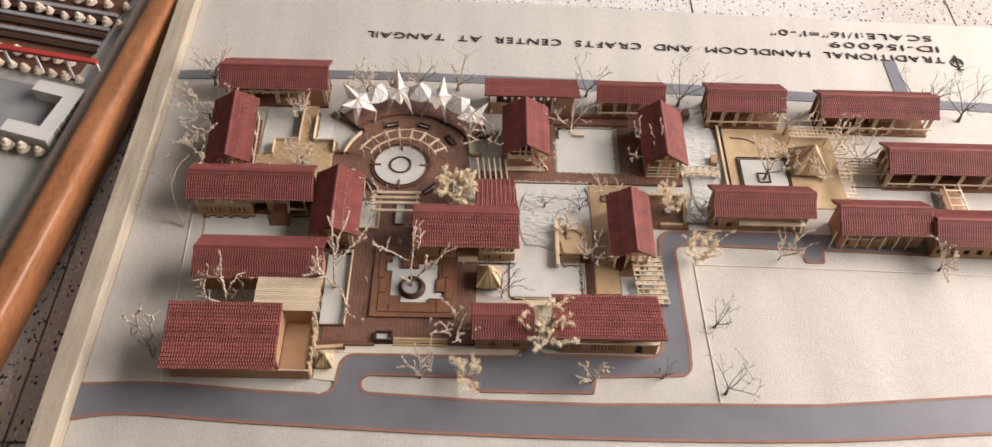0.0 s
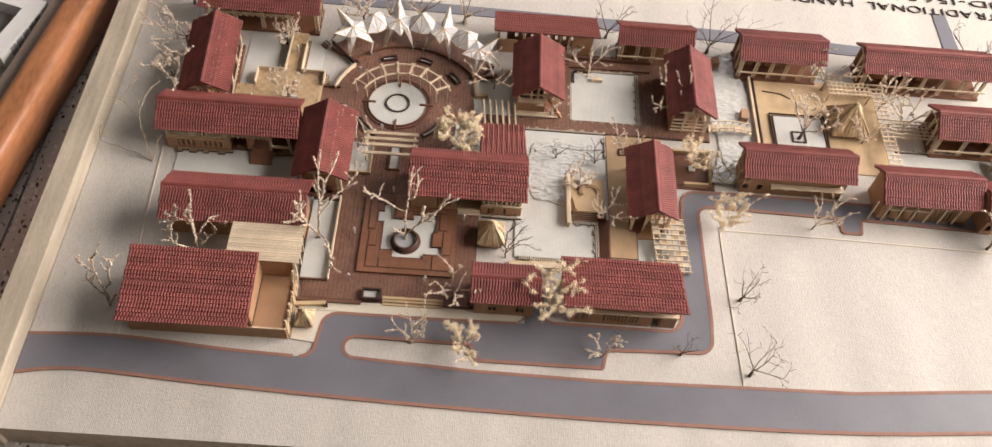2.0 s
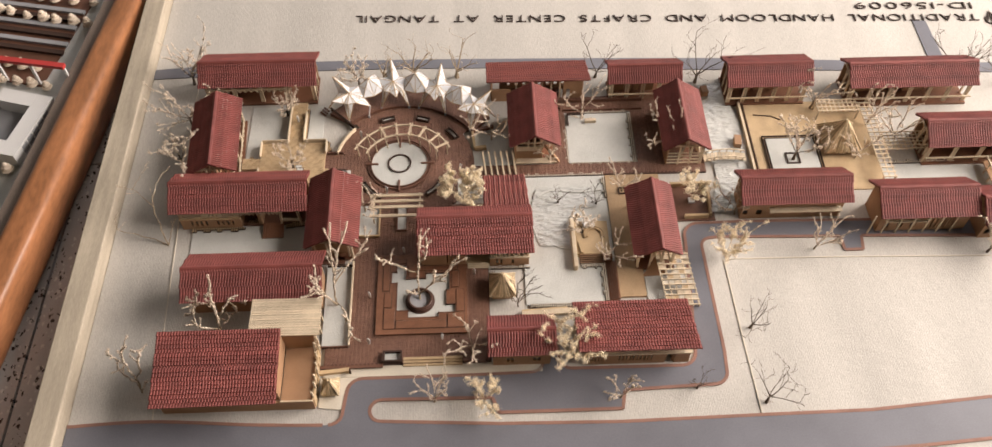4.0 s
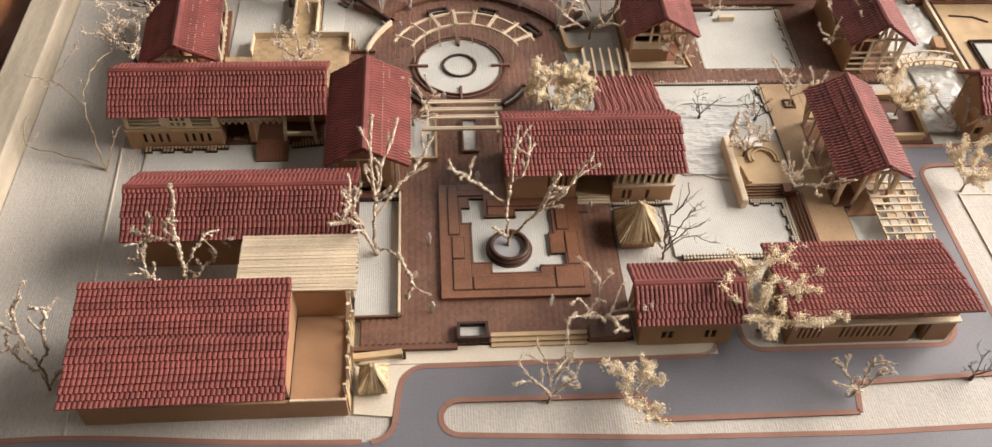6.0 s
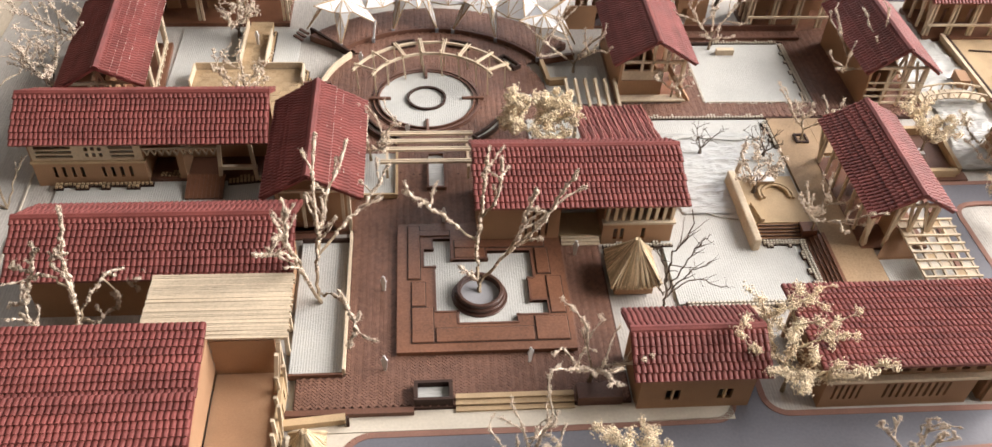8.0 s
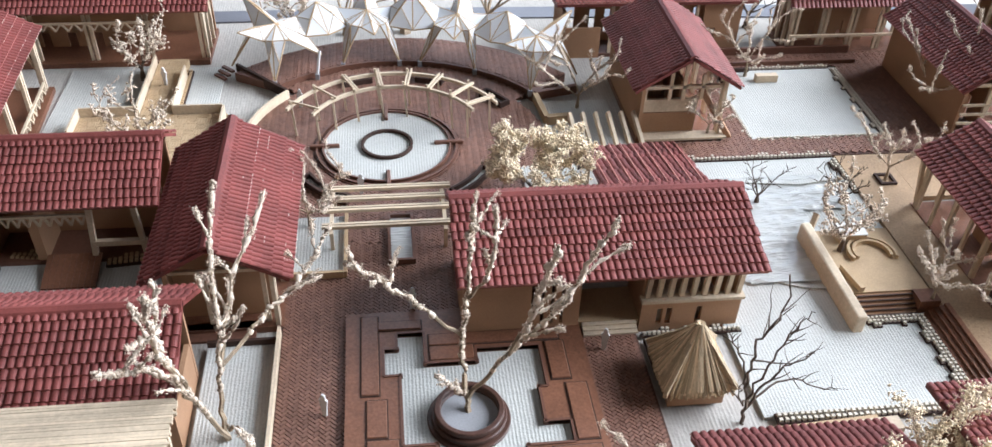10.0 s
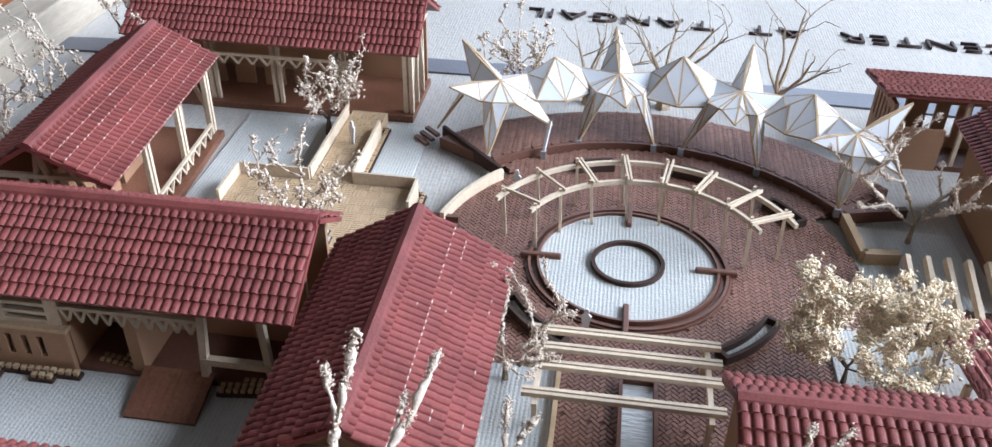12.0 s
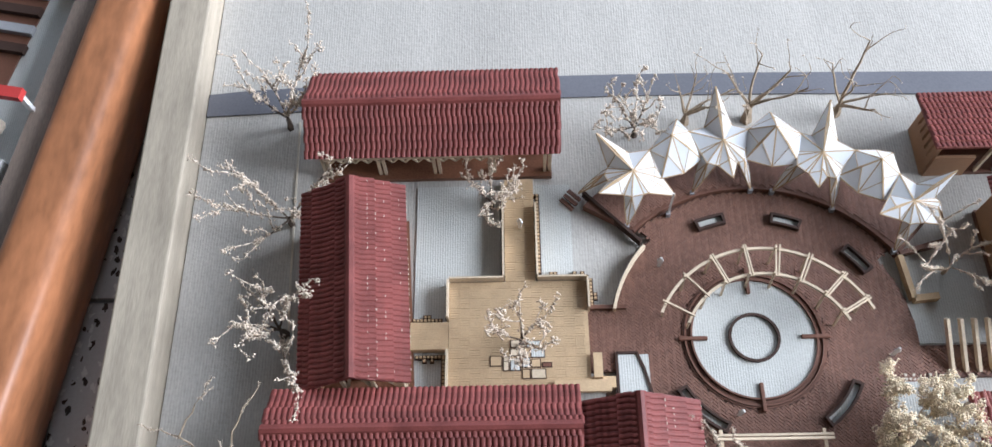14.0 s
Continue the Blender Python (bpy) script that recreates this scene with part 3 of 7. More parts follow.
def roof_slope(parent, eave_a, eave_b, top_a, top_b, thick=0.0012, name="roof_slope", glinting=False):
    """One tiled slope. The eave runs from a to b as seen with the slope rising away; top is its upper edge."""
    ea, eb, ta, tb = map(Vector, (eave_a, eave_b, top_a, top_b))
    nrm = (eb - ea).cross(ta - ea).normalized()
    bm = bmesh.new()
    lo = [bm.verts.new(p - nrm * thick) for p in (ea, eb, tb, ta)]
    hi = [bm.verts.new(p) for p in (ea, eb, tb, ta)]
    bm.faces.new(hi)
    bm.faces.new(lo[::-1])
    for i in range(4):
        j = (i + 1) % 4
        bm.faces.new((lo[i], lo[j], hi[j], hi[i]))
    ob = part(name, bm, M_TILE, parent, "maroon tiled roof slope")
    mid_e, mid_t = (ea + eb) / 2, (ta + tb) / 2
    rise = (mid_t - mid_e).length
    rows = max(2, round(rise / COURSE))
    flecks = bmesh.new()
    lay = random.Random(int(rise * 1e5 + abs(ea.x) * 1e4))
    for i in range(rows):
        f1 = (i + 1) / rows
        a, b = ea.lerp(ta, f1), eb.lerp(tb, f1)
        x = (b - a)
        length = x.length
        me = course_mesh(length)
        x.normalize()
        y = ((ta - ea) - x * (ta - ea).dot(x)).normalized()
        m = Matrix((x, y, nrm)).transposed().to_4x4()
        m.translation = a + nrm * lay.uniform(0.0001, 0.00028) + x * lay.uniform(-0.0005, 0.0005) + y * lay.uniform(-0.0002, 0.0002)
        c = new("tile_course", me)
        under(c, ob)
        s = (rise / rows) / COURSE
        c.matrix_basis = m @ Matrix.Diagonal((1, s, 1, 1))
        # pale bars on the tile lips paint in glints of window light
        often = lay.choice((0.06, 0.25, 0.6)) if glinting and i < rows - 1 else 0.0
        for k in range(int(length / PITCH)):
            if lay.random() < often:
                at = m @ Vector(((k + 0.2) * PITCH, -COURSE * 1.10 * s, 0.00085))
                stick(flecks, at, at + x * PITCH * lay.uniform(0.25, 0.5), 0.00020, 0.00024, nrm)
    if glinting:
        part("edge_glints", flecks, M_PAVE, ob, "pale bars painting glints along tile edges")["kind"] = "stuff"
    else:
        flecks.free()
    return ob


def ridge_cap(parent, a, b, wide=0.0022):
    bm = bmesh.new()
    a, b = Vector(a), Vector(b)
    d = (b - a).normalized()
    s = d.cross(Vector((0, 0, 1))).normalized()
    pts = [(-1, -0.0006), (-0.6, 0.0005), (0, 0.0011), (0.6, 0.0005), (1, -0.0006)]
    rows = [[bm.verts.new(p + s * u * wide + Vector((0, 0, z))) for u, z in pts] for p in (a, b)]
    for i in range(4):
        bm.faces.new((rows[0][i], rows[0][i + 1], rows[1][i + 1], rows[1][i]))
    bm.faces.new(rows[0])
    bm.faces.new(rows[1])
    part("ridge_cap", bm, M_TILE, parent, "maroon rounded ridge cap")


def gable_roof(b, axis, lo, hi, eave_a, ridge, eave_b, za, zr, zb, glinting=False):
    """axis x: lo..hi along x, eave_a the south eave's y, eave_b the north one's. axis y: along y, eave_a east x, eave_b west x."""
    if axis == "x":
        roof_slope(b, (lo, eave_a, za), (hi, eave_a, za), (lo, ridge, zr), (hi, ridge, zr))
        roof_slope(b, (hi, eave_b, zb), (lo, eave_b, zb), (hi, ridge, zr), (lo, ridge, zr))
        ridge_cap(b, (lo, ridge, zr), (hi, ridge, zr))
    else:
        # painted glints go on the window-facing east slope only
        roof_slope(b, (eave_a, lo, za), (eave_a, hi, za), (ridge, lo, zr), (ridge, hi, zr), glinting=glinting)
        roof_slope(b, (eave_b, hi, zb), (eave_b, lo, zb), (ridge, hi, zr), (ridge, lo, zr))
        ridge_cap(b, (ridge, lo, zr), (ridge, hi, zr))


def wall(parent, axis, at, lo, hi, z0, z1, holes=(), thick=0.0014, mat=None, label=""):
    """A thin wall along x (axis x, at y) or y, with real openings (from, to, low, high)."""
    us = sorted({round(v, 6) for v in (lo, hi, *[h[0] for h in holes], *[h[1] for h in holes]) if lo - 1e-7 <= v <= hi + 1e-7})
    zs = sorted({round(v, 6) for v in (z0, z1, *[h[2] for h in holes], *[h[3] for h in holes]) if z0 - 1e-7 <= v <= z1 + 1e-7})
    solid = set()
    for i, (a, b) in enumerate(zip(us, us[1:])):
        for j, (p, q) in enumerate(zip(zs, zs[1:])):
            u, z = (a + b) / 2, (p + q) / 2
            if not any(h[0] < u < h[1] and h[2] < z < h[3] for h in holes):
                solid.add((i, j))
    bm = bmesh.new()
    pool = {}

    def vert(i, j, side):
        if (i, j, side) not in pool:
            off = at + (side - 0.5) * thick
            pool[i, j, side] = bm.verts.new((us[i], off, zs[j]) if axis == "x" else (off, us[i], zs[j]))
        return pool[i, j, side]

    for i, j in solid:
        for side in (0, 1):
            bm.faces.new([vert(i + di, j + dj, side) for di, dj in ((0, 0), (1, 0), (1, 1), (0, 1))])
        for di, dj, e in ((-1, 0, ((0, 0), (0, 1))), (1, 0, ((1, 0), (1, 1))), (0, -1, ((0, 0), (1, 0))), (0, 1, ((0, 1), (1, 1)))):
            if (i + di, j + dj) not in solid:
                (a, b), (c, d) = e
                bm.faces.new((vert(i + a, j + b, 0), vert(i + c, j + d, 0), vert(i + c, j + d, 1), vert(i + a, j + b, 1)))
    return part("wall", bm, mat or M_MDF, parent, label)


def slits(lo, hi, n, z0, z1, fill=0.5):
    w = (hi - lo) / n
    return [(lo + i * w + w * (1 - fill) / 2, lo + (i + 1) * w - w * (1 - fill) / 2, z0, z1) for i in range(n)]


def gable_wall(parent, axis, at, lo, hi, peak, z0, ze, zp, thick=0.0014, mat=None):
    """An end wall up to the roof, pentagon-shaped."""
    bm = bmesh.new()
    pts = [(lo, z0), (hi, z0), (hi, ze), (peak, zp), (lo, ze)]
    rows = []
    for s in (-1, 1):
        rows.append([bm.verts.new((at + s * thick / 2, u, z) if axis == "y" else (u, at + s * thick / 2, z)) for u, z in pts])
    bm.faces.new(rows[0])
    bm.faces.new(rows[1][::-1])
    for i in range(5):
        j = (i + 1) % 5
        bm.faces.new((rows[0][i], rows[0][j], rows[1][j], rows[1][i]))
    part("gable_wall", bm, mat or M_MDF, parent)


def post(parent, x, y, z0, z1, w=0.0016, lean=(0, 0), mat=None):
    bm = bmesh.new()
    stick(bm, (x, y, z0), (x + lean[0], y + lean[1], z1), w)
    part("post", bm, mat or M_BALSA, parent)


def beam(parent, a, b, w=0.0012, name="beam"):
    bm = bmesh.new()
    stick(bm, a, b, w)
    part(name, bm, M_BALSA, parent)


def zigzag(parent, a, b, n, high, name="truss"):
    """A zigzag lattice rail between two points."""
    a, b = Vector(a), Vector(b)
    bm = bmesh.new()
    up = Vector((0, 0, high))
    stick(bm, a + up, b + up, 0.0009)
    for i in range(n):
        p, m, q = a.lerp(b, i / n), a.lerp(b, (i + 0.5) / n), a.lerp(b, (i + 1) / n)
        stick(bm, p + up, m, 0.0007)
        stick(bm, m, q + up, 0.0007)
    part(name, bm, M_BALSA, parent, "thin balsa zigzag lattice")


def floor_plate(parent, x0, x1, y0, y1, z0, z1, mat=None, label=""):
    bm = bmesh.new()
    box(bm, x0, x1, y0, y1, z0, z1)
    part("floor_plate", bm, mat or M_MDF, parent, label)


def building(x, y, label):
    return base("model_building", x, y, 0.0, label, "model building", "model buildings")


def plain_building(label, axis, lo, hi, ea, r, eb, za, zr, zb, inset=0.006, ends=0.004, south=(), east=(), open_east=False):
    """A building with four walls under a gable roof; its east gable may be left open."""
    b = building((lo + hi) / 2 if axis == "x" else r, r if axis == "x" else (lo + hi) / 2, label)
    gable_roof(b, axis, lo, hi, ea, r, eb, za, zr, zb)
    drop = 0.0016
    if axis == "x":
        y0, y1, x0, x1 = ea + inset, eb - inset, lo + ends, hi - ends
        zs = za + (zr - za) * inset / abs(r - ea) - drop
        wall(b, "x", y0, x0, x1, 0.0, zs, south)
        wall(b, "x", y1, x0, x1, 0.0, zs)
        if open_east:
            wall(b, "y", x1 - 0.0008, y0 + 0.0008, y1 - 0.0008, 0.0, 0.0150)
        for at in (x0 + 0.0008,) if open_east else (x0 + 0.0008, x1 - 0.0008):
            gable_wall(b, "y", at, y0 + 0.0008, y1 - 0.0008, r, 0.0, zs, zr - drop)
    else:
        x1, x0, y0, y1 = ea - inset, eb + inset, lo + ends, hi - ends
        zs = za + (zr - za) * inset / abs(r - ea) - drop
        wall(b, "y", x1, y0, y1, 0.0, zs, east)
        wall(b, "y", x0, y0, y1, 0.0, zs)
        for at in (y0 + 0.0008, y1 - 0.0008):
            gable_wall(b, "x", at, x0 + 0.0008, x1 - 0.0008, r, 0.0, zs, zr - drop)
    return b


def open_building(label, axis, lo, hi, ea, r, eb, za, zr, zb, inset, posts, base_z=0.0025, zig="top", back=True, gable=True, glinting=False):
    """A veranda building: floor, back wall and ends, its front (south or east) open with pairs of posts and a zigzag rail."""
    b = building((lo + hi) / 2 if axis == "x" else r, r if axis == "x" else (lo + hi) / 2, label)
    gable_roof(b, axis, lo, hi, ea, r, eb, za, zr, zb, glinting)
    fa, ba = (ea + inset, eb - inset) if axis == "x" else (ea - inset, eb + inset)
    s = (lambda u, v, z: (u, v, z)) if axis == "x" else (lambda u, v, z: (v, u, z))
    a, c = lo + 0.004, hi - 0.004
    if axis == "x":
        floor_plate(b, a - 0.001, c + 0.001, fa - 0.003, ba + 0.001, 0.0001, base_z, M_GARDEN, "dark brown card platform")
    else:
        floor_plate(b, ba - 0.001, fa + 0.003, a - 0.001, c + 0.001, 0.0001, base_z, M_GARDEN, "dark brown card platform")
    top_f = za + (zr - za) * inset / abs(r - ea) - 0.0018
    top_b = zb + (zr - zb) * inset / abs(r - eb) - 0.0018
    if back:
        wall(b, axis, ba, a, c, base_z, top_b)
    else:
        for i in range(posts):
            x, y, _ = s(a + 0.001 + (c - a - 0.002) * i / (posts - 1), ba, 0)
            post(b, x, y, base_z, top_b, 0.0014)
        beam(b, s(a, ba, top_b - 0.0006), s(c, ba, top_b - 0.0006), 0.0014)
    mid = fa + (ba - fa) * 0.5
    wall(b, axis, mid, a + (c - a) * 0.08, c - (c - a) * 0.30, base_z, top_f - 0.002, slits(a + (c - a) * 0.2, a + (c - a) * 0.55, 3, base_z, base_z + 0.010, 0.35))
    for i in range(posts):
        u = a + 0.001 + (c - a - 0.002) * i / (posts - 1)
        for d in (-0.0011, 0.0011):
            x, y, _ = s(u + d, fa, 0)
            post(b, x, y, base_z, top_f, 0.0013)
    beam(b, s(a, fa, top_f - 0.0006), s(c, fa, top_f - 0.0006), 0.0014)
    if zig == "top":
        zigzag(b, s(a + 0.002, fa - 0.0035, top_f - 0.0118), s(c - (c - a) * 0.22, fa - 0.0035, top_f - 0.0118), 14, 0.0034)
    elif zig == "bottom":
        zigzag(b, s(a + 0.002, fa + 0.001, base_z + 0.0006), s(c - 0.004, fa + 0.001, base_z + 0.0006), 12, 0.0042, "railing")
    # struts in the open gable ends
    if gable:
        for u in (a, c):
            for v in (fa + (ba - fa) * 0.04, fa + (ba - fa) * 0.33, fa + (ba - fa) * 0.66):
                x, y, _ = s(u, v, 0)
                post(b, x, y, base_z, top_f - 0.0004, 0.0014)
            for v0, v1 in ((0.04, 0.25), (0.33, 0.5), (0.66, 0.5)):
                bm = bmesh.new()
                z1 = top_f + (zr - top_f) * (v1 * 2 if v1 <= 0.5 else 2 - 2 * v1) * 0.8
                stick(bm, s(u, fa + (ba - fa) * v0, base_z + 0.008), s(u, fa + (ba - fa) * v1, z1 - 0.002), 0.0011)
                part("strut", bm, M_BALSA, b)
            bm = bmesh.new()
            stick(bm, s(u, fa, top_f - 0.0006), s(u, ba, top_f - 0.0006), 0.0013)
            part("tie_beam", bm, M_BALSA, b)
    return b


def steps(parent, axis, lo, hi, front, back, z0, z1, n, mat=None):
    """A flight of steps that rises from front to back."""
    for i in range(n):
        a = front + (back - front) * i / n
        bm = bmesh.new()
        p, q = min(a, back), max(a, back)
        zt = z0 + (z1 - z0) * (i + 1) / n
        zb = z0 + (z1 - z0) * i / n
        if axis == "x":
            box(bm, lo, hi, p, q, zb, zt - 0.0001)
        else:
            box(bm, p, q, lo, hi, zb, zt - 0.0001)
        part("step", bm, mat or M_TAN, parent)


# the large hall with its terrace and slatted canopy
b = building(-0.12, -0.2, "large hall with maroon shed roof, brown walls and open terrace")
roof_slope(b, (-0.1665, -0.2355, 0.0315), (-0.0785, -0.2345, 0.0315), (-0.1675, -0.2065, 0.0348), (-0.0790, -0.2065, 0.0348))
roof_slope(b, (-0.1675, -0.2075, 0.0340), (-0.0790, -0.2075, 0.0340), (-0.1690, -0.1785, 0.0372), (-0.0795, -0.1785, 0.0372))
wall(b, "x", -0.2250, -0.1665, -0.0560, 0.0, 0.0128)
wall(b, "x", -0.2225, -0.1655, -0.0800, 0.0128, 0.0305)
wall(b, "y", -0.0807, -0.2215, -0.1800, 0.0128, 0.0315)
wall(b, "y", -0.1650, -0.2215, -0.1800, 0.0, 0.0315)
wall(b, "x", -0.1795, -0.1650, -0.0560, 0.0, 0.0125)
wall(b, "x", -0.1800, -0.1640, -0.0812, 0.0126, 0.0350)
wall(b, "x", -0.1800, -0.0797, -0.0570, 0.0128, 0.0292)
floor_plate(b, -0.0800, -0.0568, -0.2240, -0.1805, 0.0086, 0.0102, M_MDF, "plain brown card terrace floor")
wall(b, "y", -0.0560, -0.2240, -0.1810, 0.0, 0.0122, slits(-0.2200, -0.1850, 6, 0.003, 0.009, 0.3), 0.0014, M_TAN)
rnd = random.Random(5)
bm = bmesh.new()
for i in range(26):
    x = -0.0795 + 0.0235 * i / 26
    box(bm, x, x + 0.0008, -0.2256, -0.2246, 0.0129, 0.0134 + rnd.random() * 0.0005)
part("parapet_edge", bm, M_BALSA, b, "rough pale parapet edge")
for i in range(7):
    post(b, -0.0556 + rnd.uniform(-0.0004, 0.0004), -0.2210 + 0.0063 * i, 0.0, 0.0165 + rnd.random() * 0.004, 0.0012, (rnd.uniform(-0.001, 0.0015), rnd.uniform(-0.001, 0.001)))
for y in (-0.190, -0.184):
    post(b, -0.0585, y, 0.0, 0.029, 0.0015, (0.003, 0.003))

canopy = base("slatted_canopy", -0.078, -0.165, 0.0, "flat canopy of pale balsa slats on posts", "canopy")
for i in range(36):
    bm = bmesh.new()
    y = -0.1808 + i * 0.00087
    x0 = -0.1045 + 0.0004 * rnd.random() + (0.0 if i > 5 else 0.022)
    stick(bm, (x0, y, 0.0312 + rnd.uniform(-0.0002, 0.0002)), (-0.0527 + 0.0012 * rnd.random(), y + rnd.uniform(-0.0001, 0.0001), 0.0310), 0.00080, 0.0009)
    part("slat", bm, M_BALSA, canopy)
for x in (-0.0565, -0.098):
    bm = bmesh.new()
    stick(bm, (x, -0.1805, 0.0298), (x, -0.1500, 0.0298), 0.0014)
    part("bearer", bm, M_BALSA, canopy)
for x, y in ((-0.0565, -0.1775), (-0.0565, -0.1640), (-0.0565, -0.1525), (-0.098, -0.1525)):
    post(canopy, x, y, 0.0001, 0.0290, 0.0016)
wall(canopy, "x", -0.1560, -0.1010, -0.0580, 0.0001, 0.0270, slits(-0.075, -0.060, 3, 0.004, 0.020, 0.45), 0.0012, M_TAN)

plain_building("long maroon-roofed building beside the hall canopy", "x", -0.160, -0.053, -0.1500, -0.1258, -0.1058, 0.0290, 0.0402, 0.0275, inset=0.009, open_east=True)

# the long building with slit windows
b = building(-0.128, -0.044, "long maroon-roofed building with slit windows and lattice band")
gable_roof(b, "x", -0.184, -0.072, -0.0648, -0.042, -0.026, 0.0262, 0.0385, 0.0285)
wall(b, "x", -0.0608, -0.1785, -0.1290, 0.0, 0.0138, slits(-0.1715, -0.1555, 4, 0.0050, 0.0110, 0.42) + slits(-0.1500, -0.1340, 4, 0.0050, 0.0110, 0.42))
wall(b, "x", -0.0600, -0.1780, -0.1295, 0.0138, 0.0236, [(-0.1760, -0.1600, 0.0155 + k * 0.0025, 0.0171 + k * 0.0025) for k in range(3)] + [(-0.1545 + k * 0.003, -0.1528 + k * 0.003, 0.0160 + j * 0.0034, 0.0182 + j * 0.0034) for k in range(3) for j in range(2)] + [(-0.1435, -0.1330, 0.0155 + k * 0.0025, 0.0171 + k * 0.0025) for k in range(3)], 0.0012, M_BALSA, "pale slotted lattice band")
bm = bmesh.new()
box(bm, -0.1790, -0.1284, -0.0620, -0.0594, 0.0132, 0.0142)
part("ledge", bm, M_TAN, b)
wall(b, "y", -0.1783, -0.0598, -0.0300, 0.0, 0.0250)
wall(b, "y", -0.1295, -0.0598, -0.0430, 0.0, 0.0240)
wall(b, "x", -0.0300, -0.1780, -0.0750, 0.0, 0.0290)
wall(b, "x", -0.0440, -0.1285, -0.0760, 0.0024, 0.0270)
wall(b, "y", -0.1135, -0.0600, -0.0448, 0.0, 0.0238, (), 0.0030)
floor_plate(b, -0.1287, -0.0750, -0.0605, -0.0310, 0.0001, 0.0022, M_DECK, "dark brown card porch floor")
zigzag(b, (-0.1285, -0.0612, 0.0172), (-0.0960, -0.0612, 0.0172), 10, 0.0038)
for x, lean in ((-0.0965, 0.002), (-0.0800, -0.001)):
    post(b, x, -0.0610, 0.0022, 0.0245, 0.0017, (lean, 0))
beam(b, (-0.0965, -0.0612, 0.0095), (-0.0790, -0.0612, 0.0095), 0.0018)
for i in range(9):
    bm = bmesh.new()
    x = -0.1105 + i * 0.0019
    stick(bm, (x, -0.0735, 0.0012), (x, -0.0605, 0.0045), 0.0018, 0.0010)
    part("ramp_board", bm, M_GARDEN, b)

# the short building with gable ends
b = open_building("short maroon-roofed building with open gable porch", "y", -0.1005, -0.030, -0.0292, -0.0515, -0.0715, 0.0240, 0.0365, 0.0245, 0.006, 4, zig="none", gable=False, glinting=True)
gable_wall(b, "x", -0.0905, -0.0660, -0.0365, -0.0515, 0.0026, 0.0222, 0.0335)
for x in (-0.0655, -0.0550, -0.0380):
    post(b, x, -0.0945, 0.0026, 0.0230, 0.0013)
beam(b, (-0.0660, -0.0945, 0.0234), (-0.0370, -0.0945, 0.0234), 0.0011, "tie_beam")
steps(b, "x", -0.0640, -0.0420, -0.1010, -0.0945, 0.0003, 0.0026, 2, M_DECK)

pavilion = open_building("open maroon-roofed pavilion with zigzag railing", "y", -0.0245, 0.0575, -0.1360, -0.1562, -0.1770, 0.0285, 0.0395, 0.027, 0.004, 4, zig="bottom", glinting=True)
pavilion.matrix_basis = pavilion.matrix_basis @ Matrix.Rotation(radians(3.4), 4, "Z")
open_building("long maroon-roofed veranda with zigzag frieze", "x", -0.180, -0.0745, 0.073, 0.0915, 0.113, 0.0275, 0.041, 0.029, 0.006, 5, zig="top")

# the building beside the sunken garden
b = building(0.064, -0.09, "maroon-roofed building beside the sunken garden")
gable_roof(b, "x", 0.018, 0.110, -0.1130, -0.083, -0.067, 0.0283, 0.0380, 0.0275)
wall(b, "x", -0.1060, 0.0205, 0.0560, 0.0, 0.0270, slits(0.040, 0.052, 4, 0.0060, 0.0220, 0.35))
wall(b, "x", -0.1060, 0.0755, 0.1070, 0.0, 0.0125, slits(0.0800, 0.0860, 2, 0.0030, 0.0095, 0.6) + slits(0.0925, 0.0955, 1, 0.0030, 0.0095, 0.6))
bm = bmesh.new()
box(bm, 0.0750, 0.1075, -0.1078, -0.1046, 0.0125, 0.0136)
part("ledge", bm, M_BALSA, b)
for i in range(9):
    post(b, 0.0770 + i * 0.0036, -0.1055, 0.0136, 0.0280, 0.0014, (0.0006, 0))
wall(b, "y", 0.0764, -0.1050, -0.0720, 0.0, 0.0270)
wall(b, "y", 0.1062, -0.1050, -0.0720, 0.0, 0.0270)
wall(b, "x", -0.0715, 0.0205, 0.1070, 0.0, 0.0270)
wall(b, "y", 0.0212, -0.1050, -0.0720, 0.0, 0.0270)
wall(b, "x", -0.0900, 0.0560, 0.0755, 0.0, 0.0290, (), 0.0012, M_GREYCARD)
floor_plate(b, 0.0565, 0.0757, -0.1055, -0.0905, 0.0026, 0.0046, M_TAN)
steps(b, "x", 0.0575, 0.0745, -0.1100, -0.1056, 0.0027, 0.0046, 3, M_BALSA)

# the gate building
b = plain_building("small maroon-roofed gate building with square windows", "x", 0.071, 0.122, -0.199, -0.1815, -0.167, 0.0225, 0.031, 0.0245, inset=0.004, south=[(0.0850, 0.0905, 0.0060, 0.0120), (0.1050, 0.1105, 0.0060, 0.0120)])
for x in (0.08775, 0.10775):
    bm = bmesh.new()
    box(bm, x - 0.0004, x + 0.0004, -0.1956, -0.1944, 0.0060, 0.0120)
    part("mullion", bm, M_TAN, b)

b = building(0.18, -0.18, "maroon shed-roofed building with slatted windows by the road")
roof_slope(b, (0.138, -0.2015, 0.0300), (0.2275, -0.2015, 0.0300), (0.136, -0.158, 0.0272), (0.2235, -0.158, 0.0272))
wall(b, "x", -0.1965, 0.1450, 0.2040, 0.0, 0.0160, slits(0.1480, 0.1600, 5, 0.0050, 0.0135, 0.4) + slits(0.1680, 0.1950, 10, 0.0050, 0.0135, 0.42))
wall(b, "x", -0.1965, 0.2110, 0.2225, 0.0, 0.0160)
bm = bmesh.new()
box(bm, 0.1440, 0.2230, -0.1985, -0.1955, 0.0160, 0.0174)
part("ledge", bm, M_BALSA, b, "pale balsa ledge")
